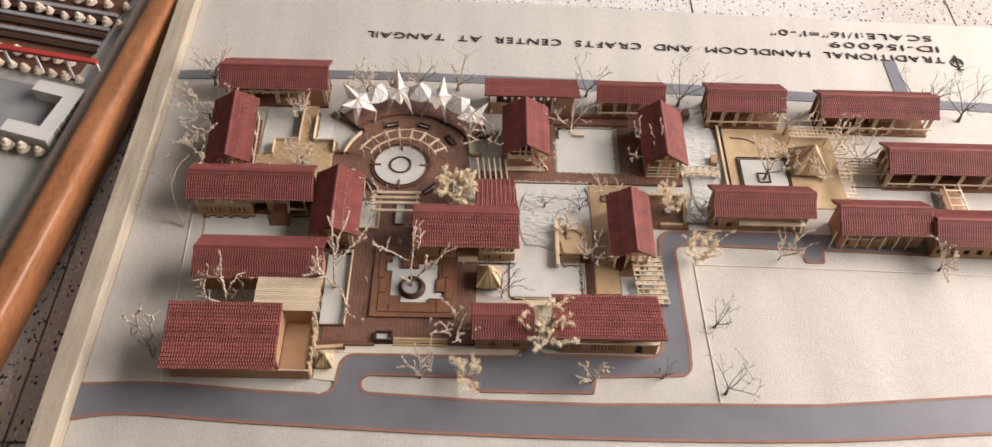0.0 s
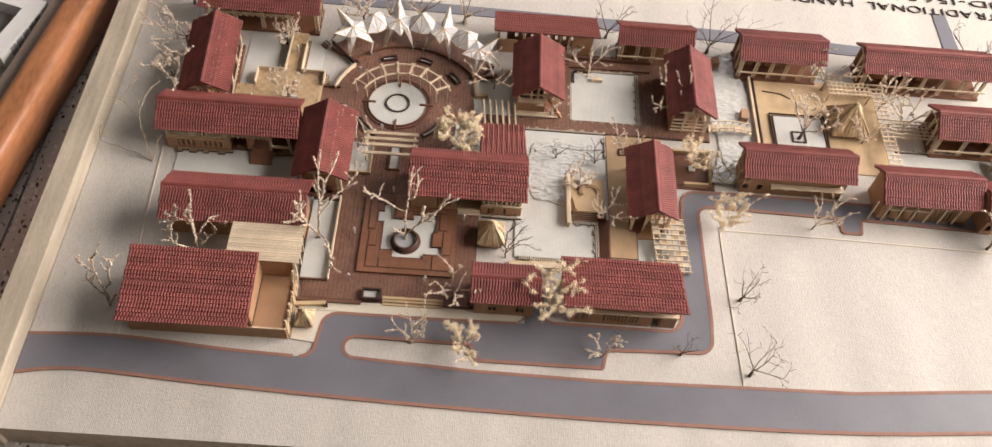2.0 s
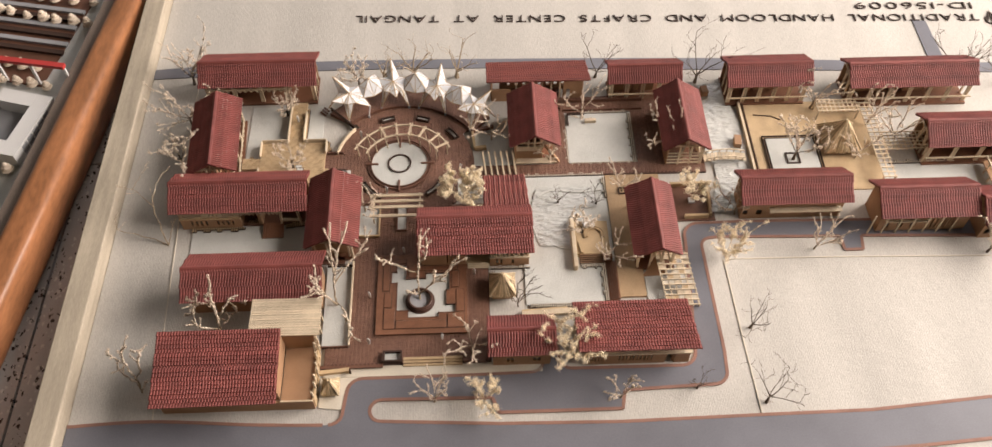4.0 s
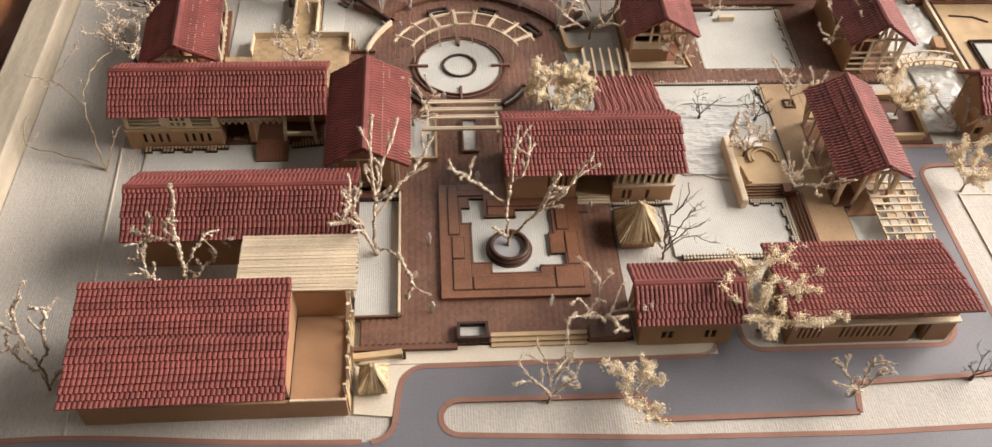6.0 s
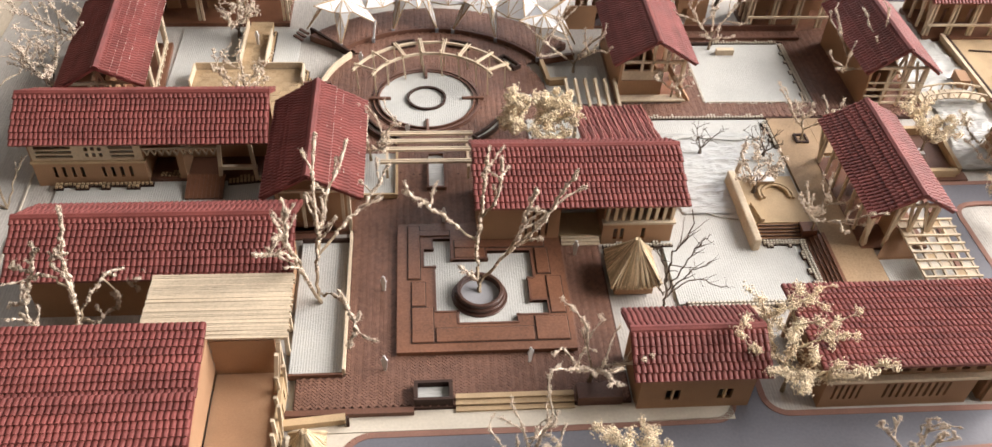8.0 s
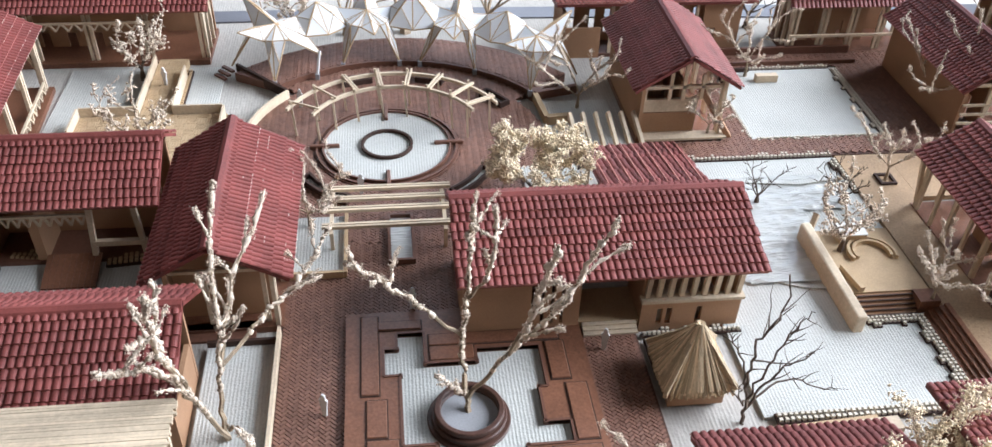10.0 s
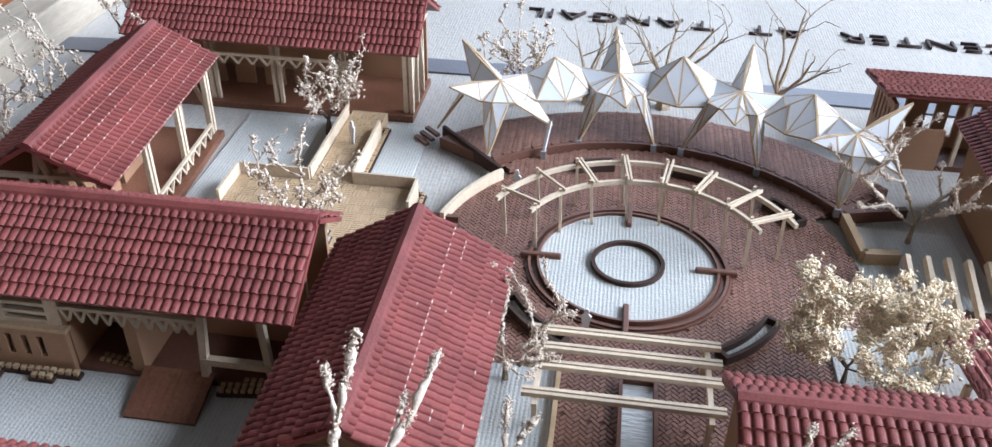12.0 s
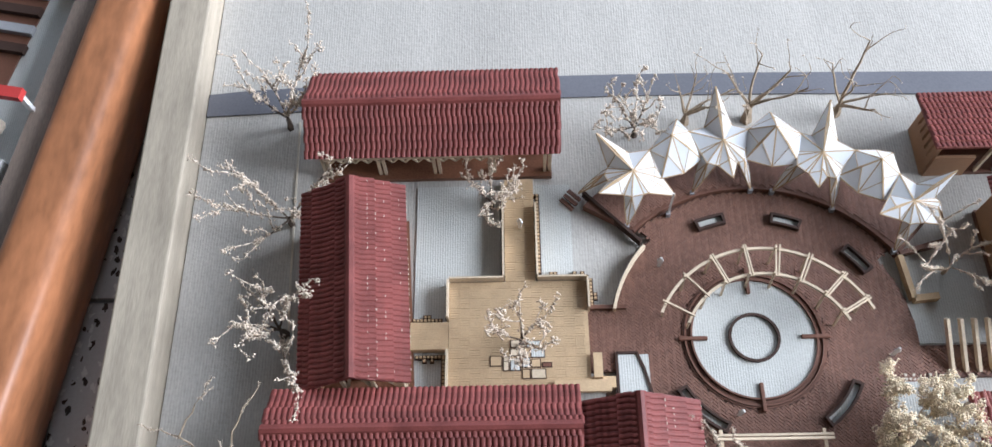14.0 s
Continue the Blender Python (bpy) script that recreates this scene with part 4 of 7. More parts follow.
wall(b, "x", -0.1950, 0.1460, 0.2220, 0.0174, 0.0285, slits(0.148, 0.218, 12, 0.019, 0.026, 0.55))
wall(b, "y", 0.2047, -0.1958, -0.1880, 0.0, 0.0160)
wall(b, "y", 0.2104, -0.1958, -0.1880, 0.0, 0.0160)
wall(b, "x", -0.1875, 0.2030, 0.2120, 0.0, 0.0160, (), 0.0012, M_DECK)
wall(b, "x", -0.162, 0.142, 0.222, 0.0, 0.0262)
wall(b, "y", 0.1457, -0.1958, -0.163, 0.0, 0.0160)
wall(b, "y", 0.2213, -0.195, -0.163, 0.0, 0.0255)

# the open building by the garden path and its slatted yard roof
b = open_building("maroon-roofed building with open posts beside the path", "y", -0.118, -0.048, 0.226, 0.2095, 0.189, 0.0265, 0.036, 0.024, 0.005, 4, zig="none", back=False)
for i in range(7):
    post(b, 0.1935, -0.112 + i * 0.0095, 0.0026, 0.0205, 0.0012)
for y in (-0.1135, -0.052):
    bm = bmesh.new()
    stick(bm, (0.1945, y, 0.004), (0.1905, y - 0.001, 0.0235), 0.0014)
    part("strut", bm, M_BALSA, b)
bm = bmesh.new()
lean_board = [(0.1977, -0.1212, 0.0011), (0.2165, -0.1208, 0.0011), (0.2118, -0.1105, 0.0088), (0.2078, -0.1100, 0.0088)]
low_f = [bm.verts.new(p) for p in lean_board]
high_f = [bm.verts.new((x, y + 0.0004, z + 0.0009)) for x, y, z in lean_board]
bm.faces.new(high_f)
bm.faces.new(low_f[::-1])
for i in range(4):
    bm.faces.new((low_f[i], low_f[(i + 1) % 4], high_f[(i + 1) % 4], high_f[i]))
part("leaning_board", bm, M_MDF, b, "plain brown leaning board")
yard = base("slat_roof", 0.224, -0.13, 0.0, "sloping yard roof of pale balsa lattice with card squares", "lattice roof")


def yard_at(i, j):
    """A knot of the sloping lattice, i across and j up it."""
    f = j / 10
    return Vector((0.2140 - 0.0055 * f + i * 0.0049, -0.1500 + 0.0415 * f, 0.0032 + 0.0093 * f))


for i in range(6):
    bm = bmesh.new()
    stick(bm, yard_at(i, -0.2), yard_at(i, 10.2), 0.0010)
    part("slat", bm, M_BALSA, yard)
for j in range(11):
    bm = bmesh.new()
    up = Vector((0, 0, 0.0009))
    stick(bm, yard_at(-0.2, j) + up, yard_at(5.2, j) + up, 0.0009)
    part("slat", bm, M_BALSA, yard)
    for i in range(5):
        if j < 10 and rnd.random() < 0.55:
            bm = bmesh.new()
            c0, c1 = yard_at(i + 0.12, j + 0.5), yard_at(i + 0.88, j + 0.5)
            stick(bm, c0, c1, 0.0034, 0.0005, (0, -0.2, 1))
            part("square", bm, rnd.choice((M_TAN, M_BALSA, M_PAVE)), yard)
for i, j in ((0, 0), (5, 0), (0, 10), (5, 10)):
    p = yard_at(i, j)
    post(yard, p.x, p.y, 0.0008, p.z - 0.0004, 0.0010)

# the two-storey building with a gable front
b = open_building("maroon-roofed two-storey building with gable front", "y", -0.004, 0.058, 0.139, 0.1175, 0.096, 0.0265, 0.040, 0.026, 0.005, 4, zig="none", gable=False)
beam(b, (0.1015, 0.0015, 0.0246), (0.1335, 0.0015, 0.0246), 0.0013, "tie_beam")
for x, z in ((0.1020, 0.0246), (0.1120, 0.0310), (0.1175, 0.0350), (0.1250, 0.0300)):
    post(b, x, 0.0015, 0.0187, z, 0.0013)
wall(b, "x", 0.0270, 0.1030, 0.1230, 0.0026, 0.0280)
wall(b, "x", 0.0030, 0.1015, 0.1245, 0.0026, 0.0125, (), 0.0016)
wall(b, "x", 0.0030, 0.1015, 0.1245, 0.0128, 0.0185, (), 0.0014, M_BALSA, "pale upper panel")
wall(b, "y", 0.1022, 0.0040, 0.0520, 0.0026, 0.0240, slits(0.010, 0.030, 5, 0.006, 0.012, 0.4))
wall(b, "y", 0.1240, 0.0040, 0.0300, 0.0026, 0.0125)
bm = bmesh.new()
stick(bm, (0.1250, 0.0025, 0.0230), (0.1390, -0.0015, 0.0020), 0.0022)
part("strut", bm, M_MDF, b)
floor_plate(b, 0.1010, 0.1370, -0.0035, 0.0020, 0.0026, 0.0036, M_BALSA)

b = open_building("maroon-roofed building with lattice gable by the water", "y", -0.012, 0.058, 0.267, 0.246, 0.227, 0.0255, 0.040, 0.0255, 0.005, 5, zig="bottom")
for i in range(4):
    beam(b, (0.2320, -0.0085, 0.0050 + i * 0.0042), (0.2625, -0.0085, 0.0050 + i * 0.0042), 0.0009)

b = building(0.12, 0.085, "long building with thin maroon shed roof")
roof_slope(b, (0.078, 0.071, 0.0280), (0.172, 0.071, 0.0280), (0.078, 0.101, 0.0225), (0.170, 0.101, 0.0225))
wall(b, "x", 0.088, 0.090, 0.168, 0.0, 0.0235, slits(0.095, 0.16, 9, 0.006, 0.018, 0.4))
wall(b, "y", 0.0827, 0.074, 0.097, 0.0, 0.0230, slits(0.076, 0.095, 5, 0.010, 0.020, 0.4))
wall(b, "x", 0.0740, 0.1480, 0.1660, 0.0, 0.0260, [(0.1510, 0.1545, 0.0, 0.014)])
wall(b, "x", 0.0740, 0.0830, 0.1000, 0.0, 0.0150)
for i in range(6):
    post(b, 0.1050 + i * 0.0080, 0.0745, 0.0003, 0.0262, 0.0013)
bm = bmesh.new()
box(bm, 0.0840, 0.1450, 0.0735, 0.0875, 0.0002, 0.0020)
part("floor_plate", bm, M_DECK, b)

FAR = (
    ("maroon-roofed building beside the back road", 0.187, 0.2545, 0.067, 0.078, 0.096, 5),
    ("maroon-roofed veranda building by the water strip", 0.294, 0.372, 0.0585, 0.076, 0.0975, 6),
    ("long maroon-roofed veranda building beside the lattice", 0.404, 0.521, 0.054, 0.0725, 0.091, 7),
    ("long maroon-roofed building beside the far courtyard", 0.453, 0.600, -0.017, 0.003, 0.022, 7),
)
for label, lo, hi, s_, r_, n_, k in FAR:
    b = open_building(label, "x", lo, hi, s_, r_, n_, 0.026, 0.039, 0.026, 0.004, k, zig="none", gable=True)
    beam(b, (lo + 0.002, s_ + 0.0005, 0.0115), (hi - 0.002, s_ + 0.0005, 0.0115), 0.0012, "railing")
b = plain_building("maroon-roofed building with small windows beside the side road", "x", 0.282, 0.374, -0.072, -0.053, -0.036, 0.026, 0.039, 0.026, inset=0.006, ends=0.004,
                   south=[(0.287 + i * 0.0115, 0.2915 + i * 0.0115, 0.0055, 0.0115) for i in range(7)])
bm = bmesh.new()
box(bm, 0.3080, 0.3680, -0.0720, -0.0668, 0.0140, 0.0148)
part("ledge", bm, M_BALSA, b)
b = plain_building("maroon-roofed building with row of windows by the road", "x", 0.392, 0.474, -0.089, -0.067, -0.050, 0.026, 0.039, 0.026, inset=0.006, ends=0.004,
                   south=slits(0.388, 0.397, 4, 0.004, 0.011, 0.5) + [(0.401 + i * 0.011, 0.4055 + i * 0.011, 0.005, 0.012) for i in range(3)] + slits(0.436, 0.456, 6, 0.003, 0.016, 0.4))
bm = bmesh.new()
box(bm, 0.4000, 0.4360, -0.0860, -0.0818, 0.0150, 0.0158)
part("ledge", bm, M_BALSA, b)
for i in range(7):
    post(b, 0.3890 + i * 0.0115, -0.0858, 0.0001, 0.0255, 0.0011)
plain_building("maroon-roofed wing joined to its neighbour", "x", 0.4750, 0.590, -0.098, -0.078, -0.058, 0.0245, 0.0375, 0.0245, inset=0.006, south=[(0.470 + i * 0.012, 0.4755 + i * 0.012, 0.005, 0.012) for i in range(8)])

b = building(0.09, -0.045, "low lean-to with ribbed maroon roof on posts")
roof_slope(b, (0.107, -0.0265, 0.0165), (0.072, -0.0275, 0.0160), (0.1095, -0.0660, 0.0235), (0.0715, -0.0660, 0.0235))
for x, y in ((0.0740, -0.030), (0.1045, -0.029), (0.0740, -0.048), (0.1055, -0.048)):
    post(b, x, y, 0.0003, 0.0150, 0.0014)
for i in range(9):
    x = 0.0735 + i * 0.0041
    bm = bmesh.new()
    stick(bm, (x, -0.0265, 0.0176), (x + 0.0004, -0.0655, 0.0246), 0.0004)
    part("rib", bm, M_TILE_EDGE, b, "worn pale rib")


# ---- round plaza ----
circle = base("round_stage", 0.0, 0.0, 0.0, "round white paper stage ringed by dark brown kerbs", "stage")
bm = bmesh.new()
slab(bm, arc_points(0, 0, 0.0245, 0, 360, 64)[:-1], 0.0023, 0.0031)
part("stage_floor", bm, M_WHITE, circle, "white ribbed paper disc")
for r0, r1, z in ((0.0245, 0.0252, 0.0040), (0.0255, 0.0266, 0.0028), (0.0269, 0.0277, 0.0036), (0.0279, 0.0285, 0.0030)):
    bm = bmesh.new()
    ring(bm, 0, 0, r0, r1, 0.0023, z)
    part("kerb_ring", bm, M_DECK, circle)
bm = bmesh.new()
ring(bm, 0, 0, 0.0091, 0.0102, 0.0031, 0.0044)
part("inner_ring", bm, M_BURNT, circle, "dark burnt card ring")
for a in (90, 180, 270, 0):
    c, s = math.cos(radians(a)), math.sin(radians(a))
    bm = bmesh.new()
    stick(bm, (0.0185 * c, 0.0185 * s, 0.0036), (0.0300 * c, 0.0300 * s, 0.0036), 0.0016, 0.0018)
    soften(part("block", bm, M_DECK, circle), 0.0003)


def curved_planter(cx, cy, r0, r1, a0, a1, label="dark brown framed planter with white bed"):
    p = base("planter_frame", cx + (r0 + r1) / 2 * math.cos(radians((a0 + a1) / 2)), cy + (r0 + r1) / 2 * math.sin(radians((a0 + a1) / 2)), 0.0, label, "planter", "plaza planters")
    w, da = 0.0010, math.degrees(0.0010 / r0)
    for q0, q1, b0, b1 in ((r0, r0 + w, a0, a1), (r1 - w, r1, a0, a1), (r0 + w, r1 - w, a0, a0 + da), (r0 + w, r1 - w, a1 - da, a1)):
        bm = bmesh.new()
        ring(bm, cx, cy, q0, q1, 0.0024, 0.0050, b0, b1, 10)
        part("frame", bm, M_BURNT, p)
    bm = bmesh.new()
    ring(bm, cx, cy, r0 + w, r1 - w, 0.0026, 0.0030, a0 + da, a1 - da, 10)
    part("bed", bm, M_WHITE, p)


for a0, a1 in ((208, 243), (302, 334), (99, 112), (66, 79), (32, 46)):
    curved_planter(0.003, -0.002, 0.0360 if a0 > 150 else 0.0530, 0.0405 if a0 > 150 else 0.0580, a0, a1)

# raised crescent under the star canopy
deck = base("canopy_deck", 0.01, 0.065, 0.0, "dark brown brick crescent deck with burnt edge", "deck")
bm = bmesh.new()
outer = arc_points(0.004, -0.004, 0.094, 36, 137, 30)
inner = arc_points(0.004, -0.004, 0.0715, 33, 133, 30)
slab(bm, outer + inner[::-1], 0.0002, 0.0042)
bmesh.ops.triangulate(bm, faces=[f for f in bm.faces if len(f.verts) > 4])
part("deck_top", bm, M_DECK, deck)


def in_deck(x, y):
    r = math.hypot(x - 0.004, y + 0.004)
    return 0.0725 < r < 0.0930 and 36 < math.degrees(math.atan2(y + 0.004, x - 0.004)) < 134


herringbone("paving_bricks", in_deck, (-0.075, 0.085, 0.02, 0.095), 0.0046, 0.00108, deck, radians(45))
bm = bmesh.new()
ring(bm, 0.004, -0.004, 0.0705, 0.0714, 0.0002, 0.0047, 33, 133, 40)
part("deck_edge", bm, M_DECK, deck, "dark brown deck edge")
bm = bmesh.new()
slab(bm, arc_points(0.004, -0.004, 0.0702, 36, 131, 30) + arc_points(*PLAZA, 0.0600, 131, 36, 30), 0.0001, 0.0021)
bmesh.ops.triangulate(bm, faces=[f for f in bm.faces if len(f.verts) > 4])
part("apron", bm, M_JOINT, deck)
bm = bmesh.new()
stick(bm, (-0.0645, 0.0665, 0.0032), (-0.0415, 0.0425, 0.0032), 0.0012, 0.0044)
part("deck_edge", bm, M_BURNT, deck)
for i in range(3):
    bm = bmesh.new()
    stick(bm, (-0.0690 + i * 0.0016, 0.0600 + i * 0.0016, 0.0012 + i * 0.0010), (-0.0740 + i * 0.0016, 0.0650 + i * 0.0016, 0.0012 + i * 0.0010), 0.0016, 0.0010)
    part("step", bm, M_DECK, deck)


def low_wall(points, z1, thick, mat, label, name="low_wall", z0=0.0012):
    bm = bmesh.new()
    for a, b in zip(points, points[1:]):
        stick(bm, (*a, (z0 + z1) / 2), (*b, (z0 + z1) / 2), thick, z1 - z0)
    return thing(name, bm, mat, label, "low wall", "low walls")


low_wall(arc_points(*PLAZA, 0.0600, 138, 168, 10), 0.0062, 0.0013, M_BALSA, "curved pale wood seat wall on the plaza edge")
low_wall([(-0.0680, 0.0140), (-0.0500, 0.0140)], 0.0045, 0.0016, M_DECK, "dark brown card wall by the plaza entrance")
low_wall([(-0.0551, -0.0230), (-0.0551, -0.0053), (-0.0470, -0.0053), (-0.0445, -0.0120), (-0.0420, -0.0230)], 0.0040, 0.0010, M_BURNT, "burnt card edging round small lawn")
bm = bmesh.new()
box(bm, -0.0545, -0.0425, -0.0230, -0.0060, 0.0024, 0.0034)
thing("ground_panel", bm, M_WHITE, "small white ribbed paper lawn beside the plaza", "ground panel", "ground panels")
low_wall([(0.0640, 0.0350), (0.0830, 0.0400)], 0.0050, 0.0020, M_DECK, "dark brown card wall beside the deck")
low_wall([(0.0640, 0.0340), (0.0660, 0.0150)], 0.0050, 0.0022, M_TAN, "tan card wall beside the plaza")
low_wall([(0.0660, 0.0150), (0.0760, 0.0160)], 0.0050, 0.0026, M_TAN, "tan card wall beside the plaza")
low_wall([(-0.0345, -0.1765), (-0.0345, -0.1010)], 0.0058, 0.0010, M_BALSA, "thin pale wood edge beside the lawn")
low_wall([(-0.0555, -0.1770), (-0.0350, -0.1770)], 0.0040, 0.0010, M_DECK, "dark card edge of the lawn")
low_wall([(-0.0555, -0.1040), (-0.0350, -0.1040)], 0.0040, 0.0010, M_BURNT, "burnt card edge of the lawn")


# curved pergola
def plaza_pergola():
    p = base("curved_pergola", 0.003, 0.025, 0.0026, "curved pale balsa pergola on plaza paving", "pergola")
    cx, cy, r0, r1, z = 0.003, -0.0120, 0.0338, 0.0447, 0.0162
    for r, name in ((r0, "inner_beam"), (r1, "outer_beam")):
        bm = bmesh.new()
        ring(bm, cx, cy, r - 0.0005, r + 0.0005, z, z + 0.0013, 24, 156, 44)
        part(name, bm, M_BALSA, p)
    for i in range(8):
        a = radians(29 + i * 17.2 + rnd.uniform(-0.8, 0.8))
        c, s = math.cos(a), math.sin(a)
        for d in (-0.00050, 0.00050) if i < 6 else (0.0,):
            bm = bmesh.new()
            ox, oy = -s * d, c * d
            skew = rnd.uniform(-0.0003, 0.0003)
            stick(bm, (cx + (r0 - 0.0012) * c + ox, cy + (r0 - 0.0012) * s + oy, z + 0.0018), (cx + (r1 + 0.0016) * c + ox + skew, cy + (r1 + 0.0016) * s + oy, z + 0.0018 + rnd.uniform(-0.0004, 0.0004)), 0.0006, 0.0009)
            part("rafter", bm, M_BALSA, p)
        for r in (r0 - 0.0001, r1 + 0.0001):
            bm = bmesh.new()
            lean = rnd.uniform(-0.0005, 0.0005)
            stick(bm, (cx + r * c + lean, cy + r * s, 0.0026), (cx + r * c - s * 0.0011, cy + r * s + c * 0.0011, z + 0.0018 + rnd.uniform(0.0, 0.0018)), 0.0008)
            part("post", bm, M_BALSA, p)


plaza_pergola()


# folded paper star canopy
def star_canopy():
    p = base("star_canopy", 0.01, 0.07, 0.0042, "folded white card star canopy with pale wood edges", "canopy")
    edges = set()

    def face(a, b, c, split=True):
        n = (Vector(b) - Vector(a)).cross(Vector(c) - Vector(a))
        if n.length < 1e-9:
            return
        sides = sorted(((a, b, c), (b, c, a), (c, a, b)), key=lambda e: -math.dist(e[0], e[1]))
        u, v, w = sides[0]
        if split and math.dist(u, v) > 0.0145:
            # long panels are folded once more across their longest side
            m = Vector(u).lerp(Vector(v), 0.46) + n.normalized() * 0.0006 * (1 if n.z > 0 else -1)
            m = tuple(round(k, 5) for k in m)
            face(u, m, w, False)
            face(m, v, w, False)
            return
        bm = bmesh.new()
        n = n.normalized() * 0.00025
        lo = [bm.verts.new(Vector(q) - n) for q in (a, b, c)]
        hi = [bm.verts.new(Vector(q) + n) for q in (a, b, c)]
        bm.faces.new(hi)
        bm.faces.new(lo[::-1])
        for i in range(3):
            j = (i + 1) % 3
            bm.faces.new((lo[i], lo[j], hi[j], hi[i]))
        part("panel", bm, M_VELLUM, p, "white card triangle")
        for u, v in ((a, b), (b, c), (c, a)):
            edges.add(tuple(sorted((u, v))))

    def star(centre, tips, depth=0.62):
        """A low folded cap round the centre: broad arms run to its tips, and narrow legs drop from its rim to the deck."""
        c = Vector(centre)
        order = sorted(tips, key=lambda t: math.atan2(t[1] - c.y, t[0] - c.x))
        folds = []
        for i, t in enumerate(order):
            d = [Vector((q[0] - c.x, q[1] - c.y, 0)) for q in (t, order[(i + 1) % len(order)])]
            way = (d[0].normalized() + d[1].normalized()).normalized()
            folds.append(c + way * min(0.0105, depth * (d[0].length + d[1].length) / 2) + Vector((0, 0, -0.0034)))
        plain = lambda v: tuple(round(k, 5) for k in v)
        for i, t in enumerate(order):
            tip, fa, fb = Vector(t), folds[i - 1], folds[i]
            flat = Vector((tip.x - c.x, tip.y - c.y, 0))
            if tip.z > 0.008:
                face(centre, plain(fa), t)
                face(centre, t, plain(fb))
                continue
            knee = c + flat.normalized() * min(0.0115, flat.length * 0.68) + Vector((0, 0, -0.0030))
            sa, sb = knee.lerp(fa, 0.72), knee.lerp(fb, 0.72)
            face(centre, plain(fa), plain(sa), False)
            face(centre, plain(sa), plain(knee), False)
            face(centre, plain(knee), plain(sb), False)
            face(centre, plain(sb), plain(fb), False)
            face(plain(knee), plain(sa), t)
            face(plain(knee), t, plain(sb))
            face(plain(sa), plain(sb), t, False)
        return folds

    G = 0.0046
    n1 = (-0.0452, 0.0654, 0.0245)
    j1 = (-0.0375, 0.0760, 0.0225)
    p2 = (-0.0285, 0.0800, 0.0275)
    j2 = (-0.0200, 0.0845, 0.0225)
    c2 = (-0.0065, 0.0795, 0.0235)
    j3 = (0.0045, 0.0850, 0.0225)
    p4 = (0.0140, 0.0815, 0.0305)
    n3 = (0.0262, 0.0820, 0.0228)
    c3 = (0.0335, 0.0725, 0.0240)
    n4 = (0.0470, 0.0735, 0.0228)
    p6 = (0.0550, 0.0665, 0.0275)
    j6 = (0.0630, 0.0620, 0.0225)
    c4 = (0.0655, 0.0490, 0.0240)
    star(n1, [(-0.0600, 0.0790, 0.0320), (-0.0600, 0.0545, 0.0260), (-0.0468, 0.0500, G), (-0.0268, 0.0600, 0.0120), j1, (-0.0665, 0.0660, G)])
    star(c2, [(-0.0088, 0.1010, 0.0315), (-0.0180, 0.0650, G), (-0.0035, 0.0640, 0.0190), (0.0070, 0.0660, G), j2, j3])
    star(c3, [(0.0375, 0.0925, 0.0320), (0.0160, 0.0650, G), (0.0310, 0.0590, 0.0185), (0.0400, 0.0560, G), n3, n4])
    star(c4, [(0.0820, 0.0585, 0.0310), (0.0515, 0.0440, 0.0230), (0.0620, 0.0360, G), (0.0790, 0.0425, 0.0150), j6, (0.0850, 0.0500, G)])
    for cl, a, top, b, cr, out in ((n1, j1, p2, j2, c2, (-0.0240, 0.0930, 0.0190)), (c2, j3, p4, n3, c3, (0.0160, 0.0955, 0.0190)), (c3, n4, p6, j6, c4, (0.0640, 0.0740, 0.0190))):
        m = (Vector(a) + Vector(b)) / 2
        inward = (Vector((0.004, 0.0, 0)) - Vector((m.x, m.y, 0))).normalized() * 0.0140
        front = tuple(round(k, 5) for k in (m.x + inward.x, m.y + inward.y, 0.0180))
        fl = tuple(round(k, 5) for k in (Vector(a) + Vector(inward) * 0.86 + Vector((0, 0, -0.0040))))
        fr = tuple(round(k, 5) for k in (Vector(b) + Vector(inward) * 0.86 + Vector((0, 0, -0.0040))))
        face(top, a, fl)
        face(cl, fl, a)
        face(cr, b, fr)
        face(top, fl, front)
        face(top, front, fr)
        face(top, fr, b)
        face(top, out, a)
        face(top, b, out)
    for u, v in sorted(edges):
        bm = bmesh.new()
        stick(bm, u, v, 0.00055)
        part("edge_strip", bm, M_TAN, p, "thin tan wooden edge strip")
    for x, y in ((-0.0468, 0.0500), (-0.0290, 0.0555), (-0.0180, 0.0650), (0.0070, 0.0660), (0.0160, 0.0650), (0.0400, 0.0560), (0.0620, 0.0360)):
        bm = bmesh.new()
        box(bm, x - 0.0009, x + 0.0009, y - 0.0009, y + 0.0009, 0.0025, 0.0052)
        part("foot", bm, M_GREYCARD, p, "small grey foot block")
    bm = bmesh.new()
    stick(bm, (-0.0290, 0.0555, 0.0046), (-0.0275, 0.0600, 0.0140), 0.0009)
    part("leg", bm, M_PAPER, p)


star_canopy()

# ---- walk and garden ----
pool = base("channel_pool", 0.004, -0.05, 0.0025, "narrow framed pool with clear film on the walk", "pool")
for x0, x1, y0, y1 in ((-0.0010, -0.0001, -0.0715, -0.0460), (0.0071, 0.0080, -0.0715, -0.0460), (0.0000, 0.0070, -0.0715, -0.0706), (0.0000, 0.0070, -0.0469, -0.0460)):
    bm = bmesh.new()
    box(bm, x0, x1, y0, y1, 0.0024, 0.0046)
    part("frame", bm, M_DECK, pool)
bm = bmesh.new()
box(bm, 0.0000, 0.0070, -0.0705, -0.0470, 0.0024, 0.0032)
part("bed", bm, M_FOIL, pool, "pale glossy film")

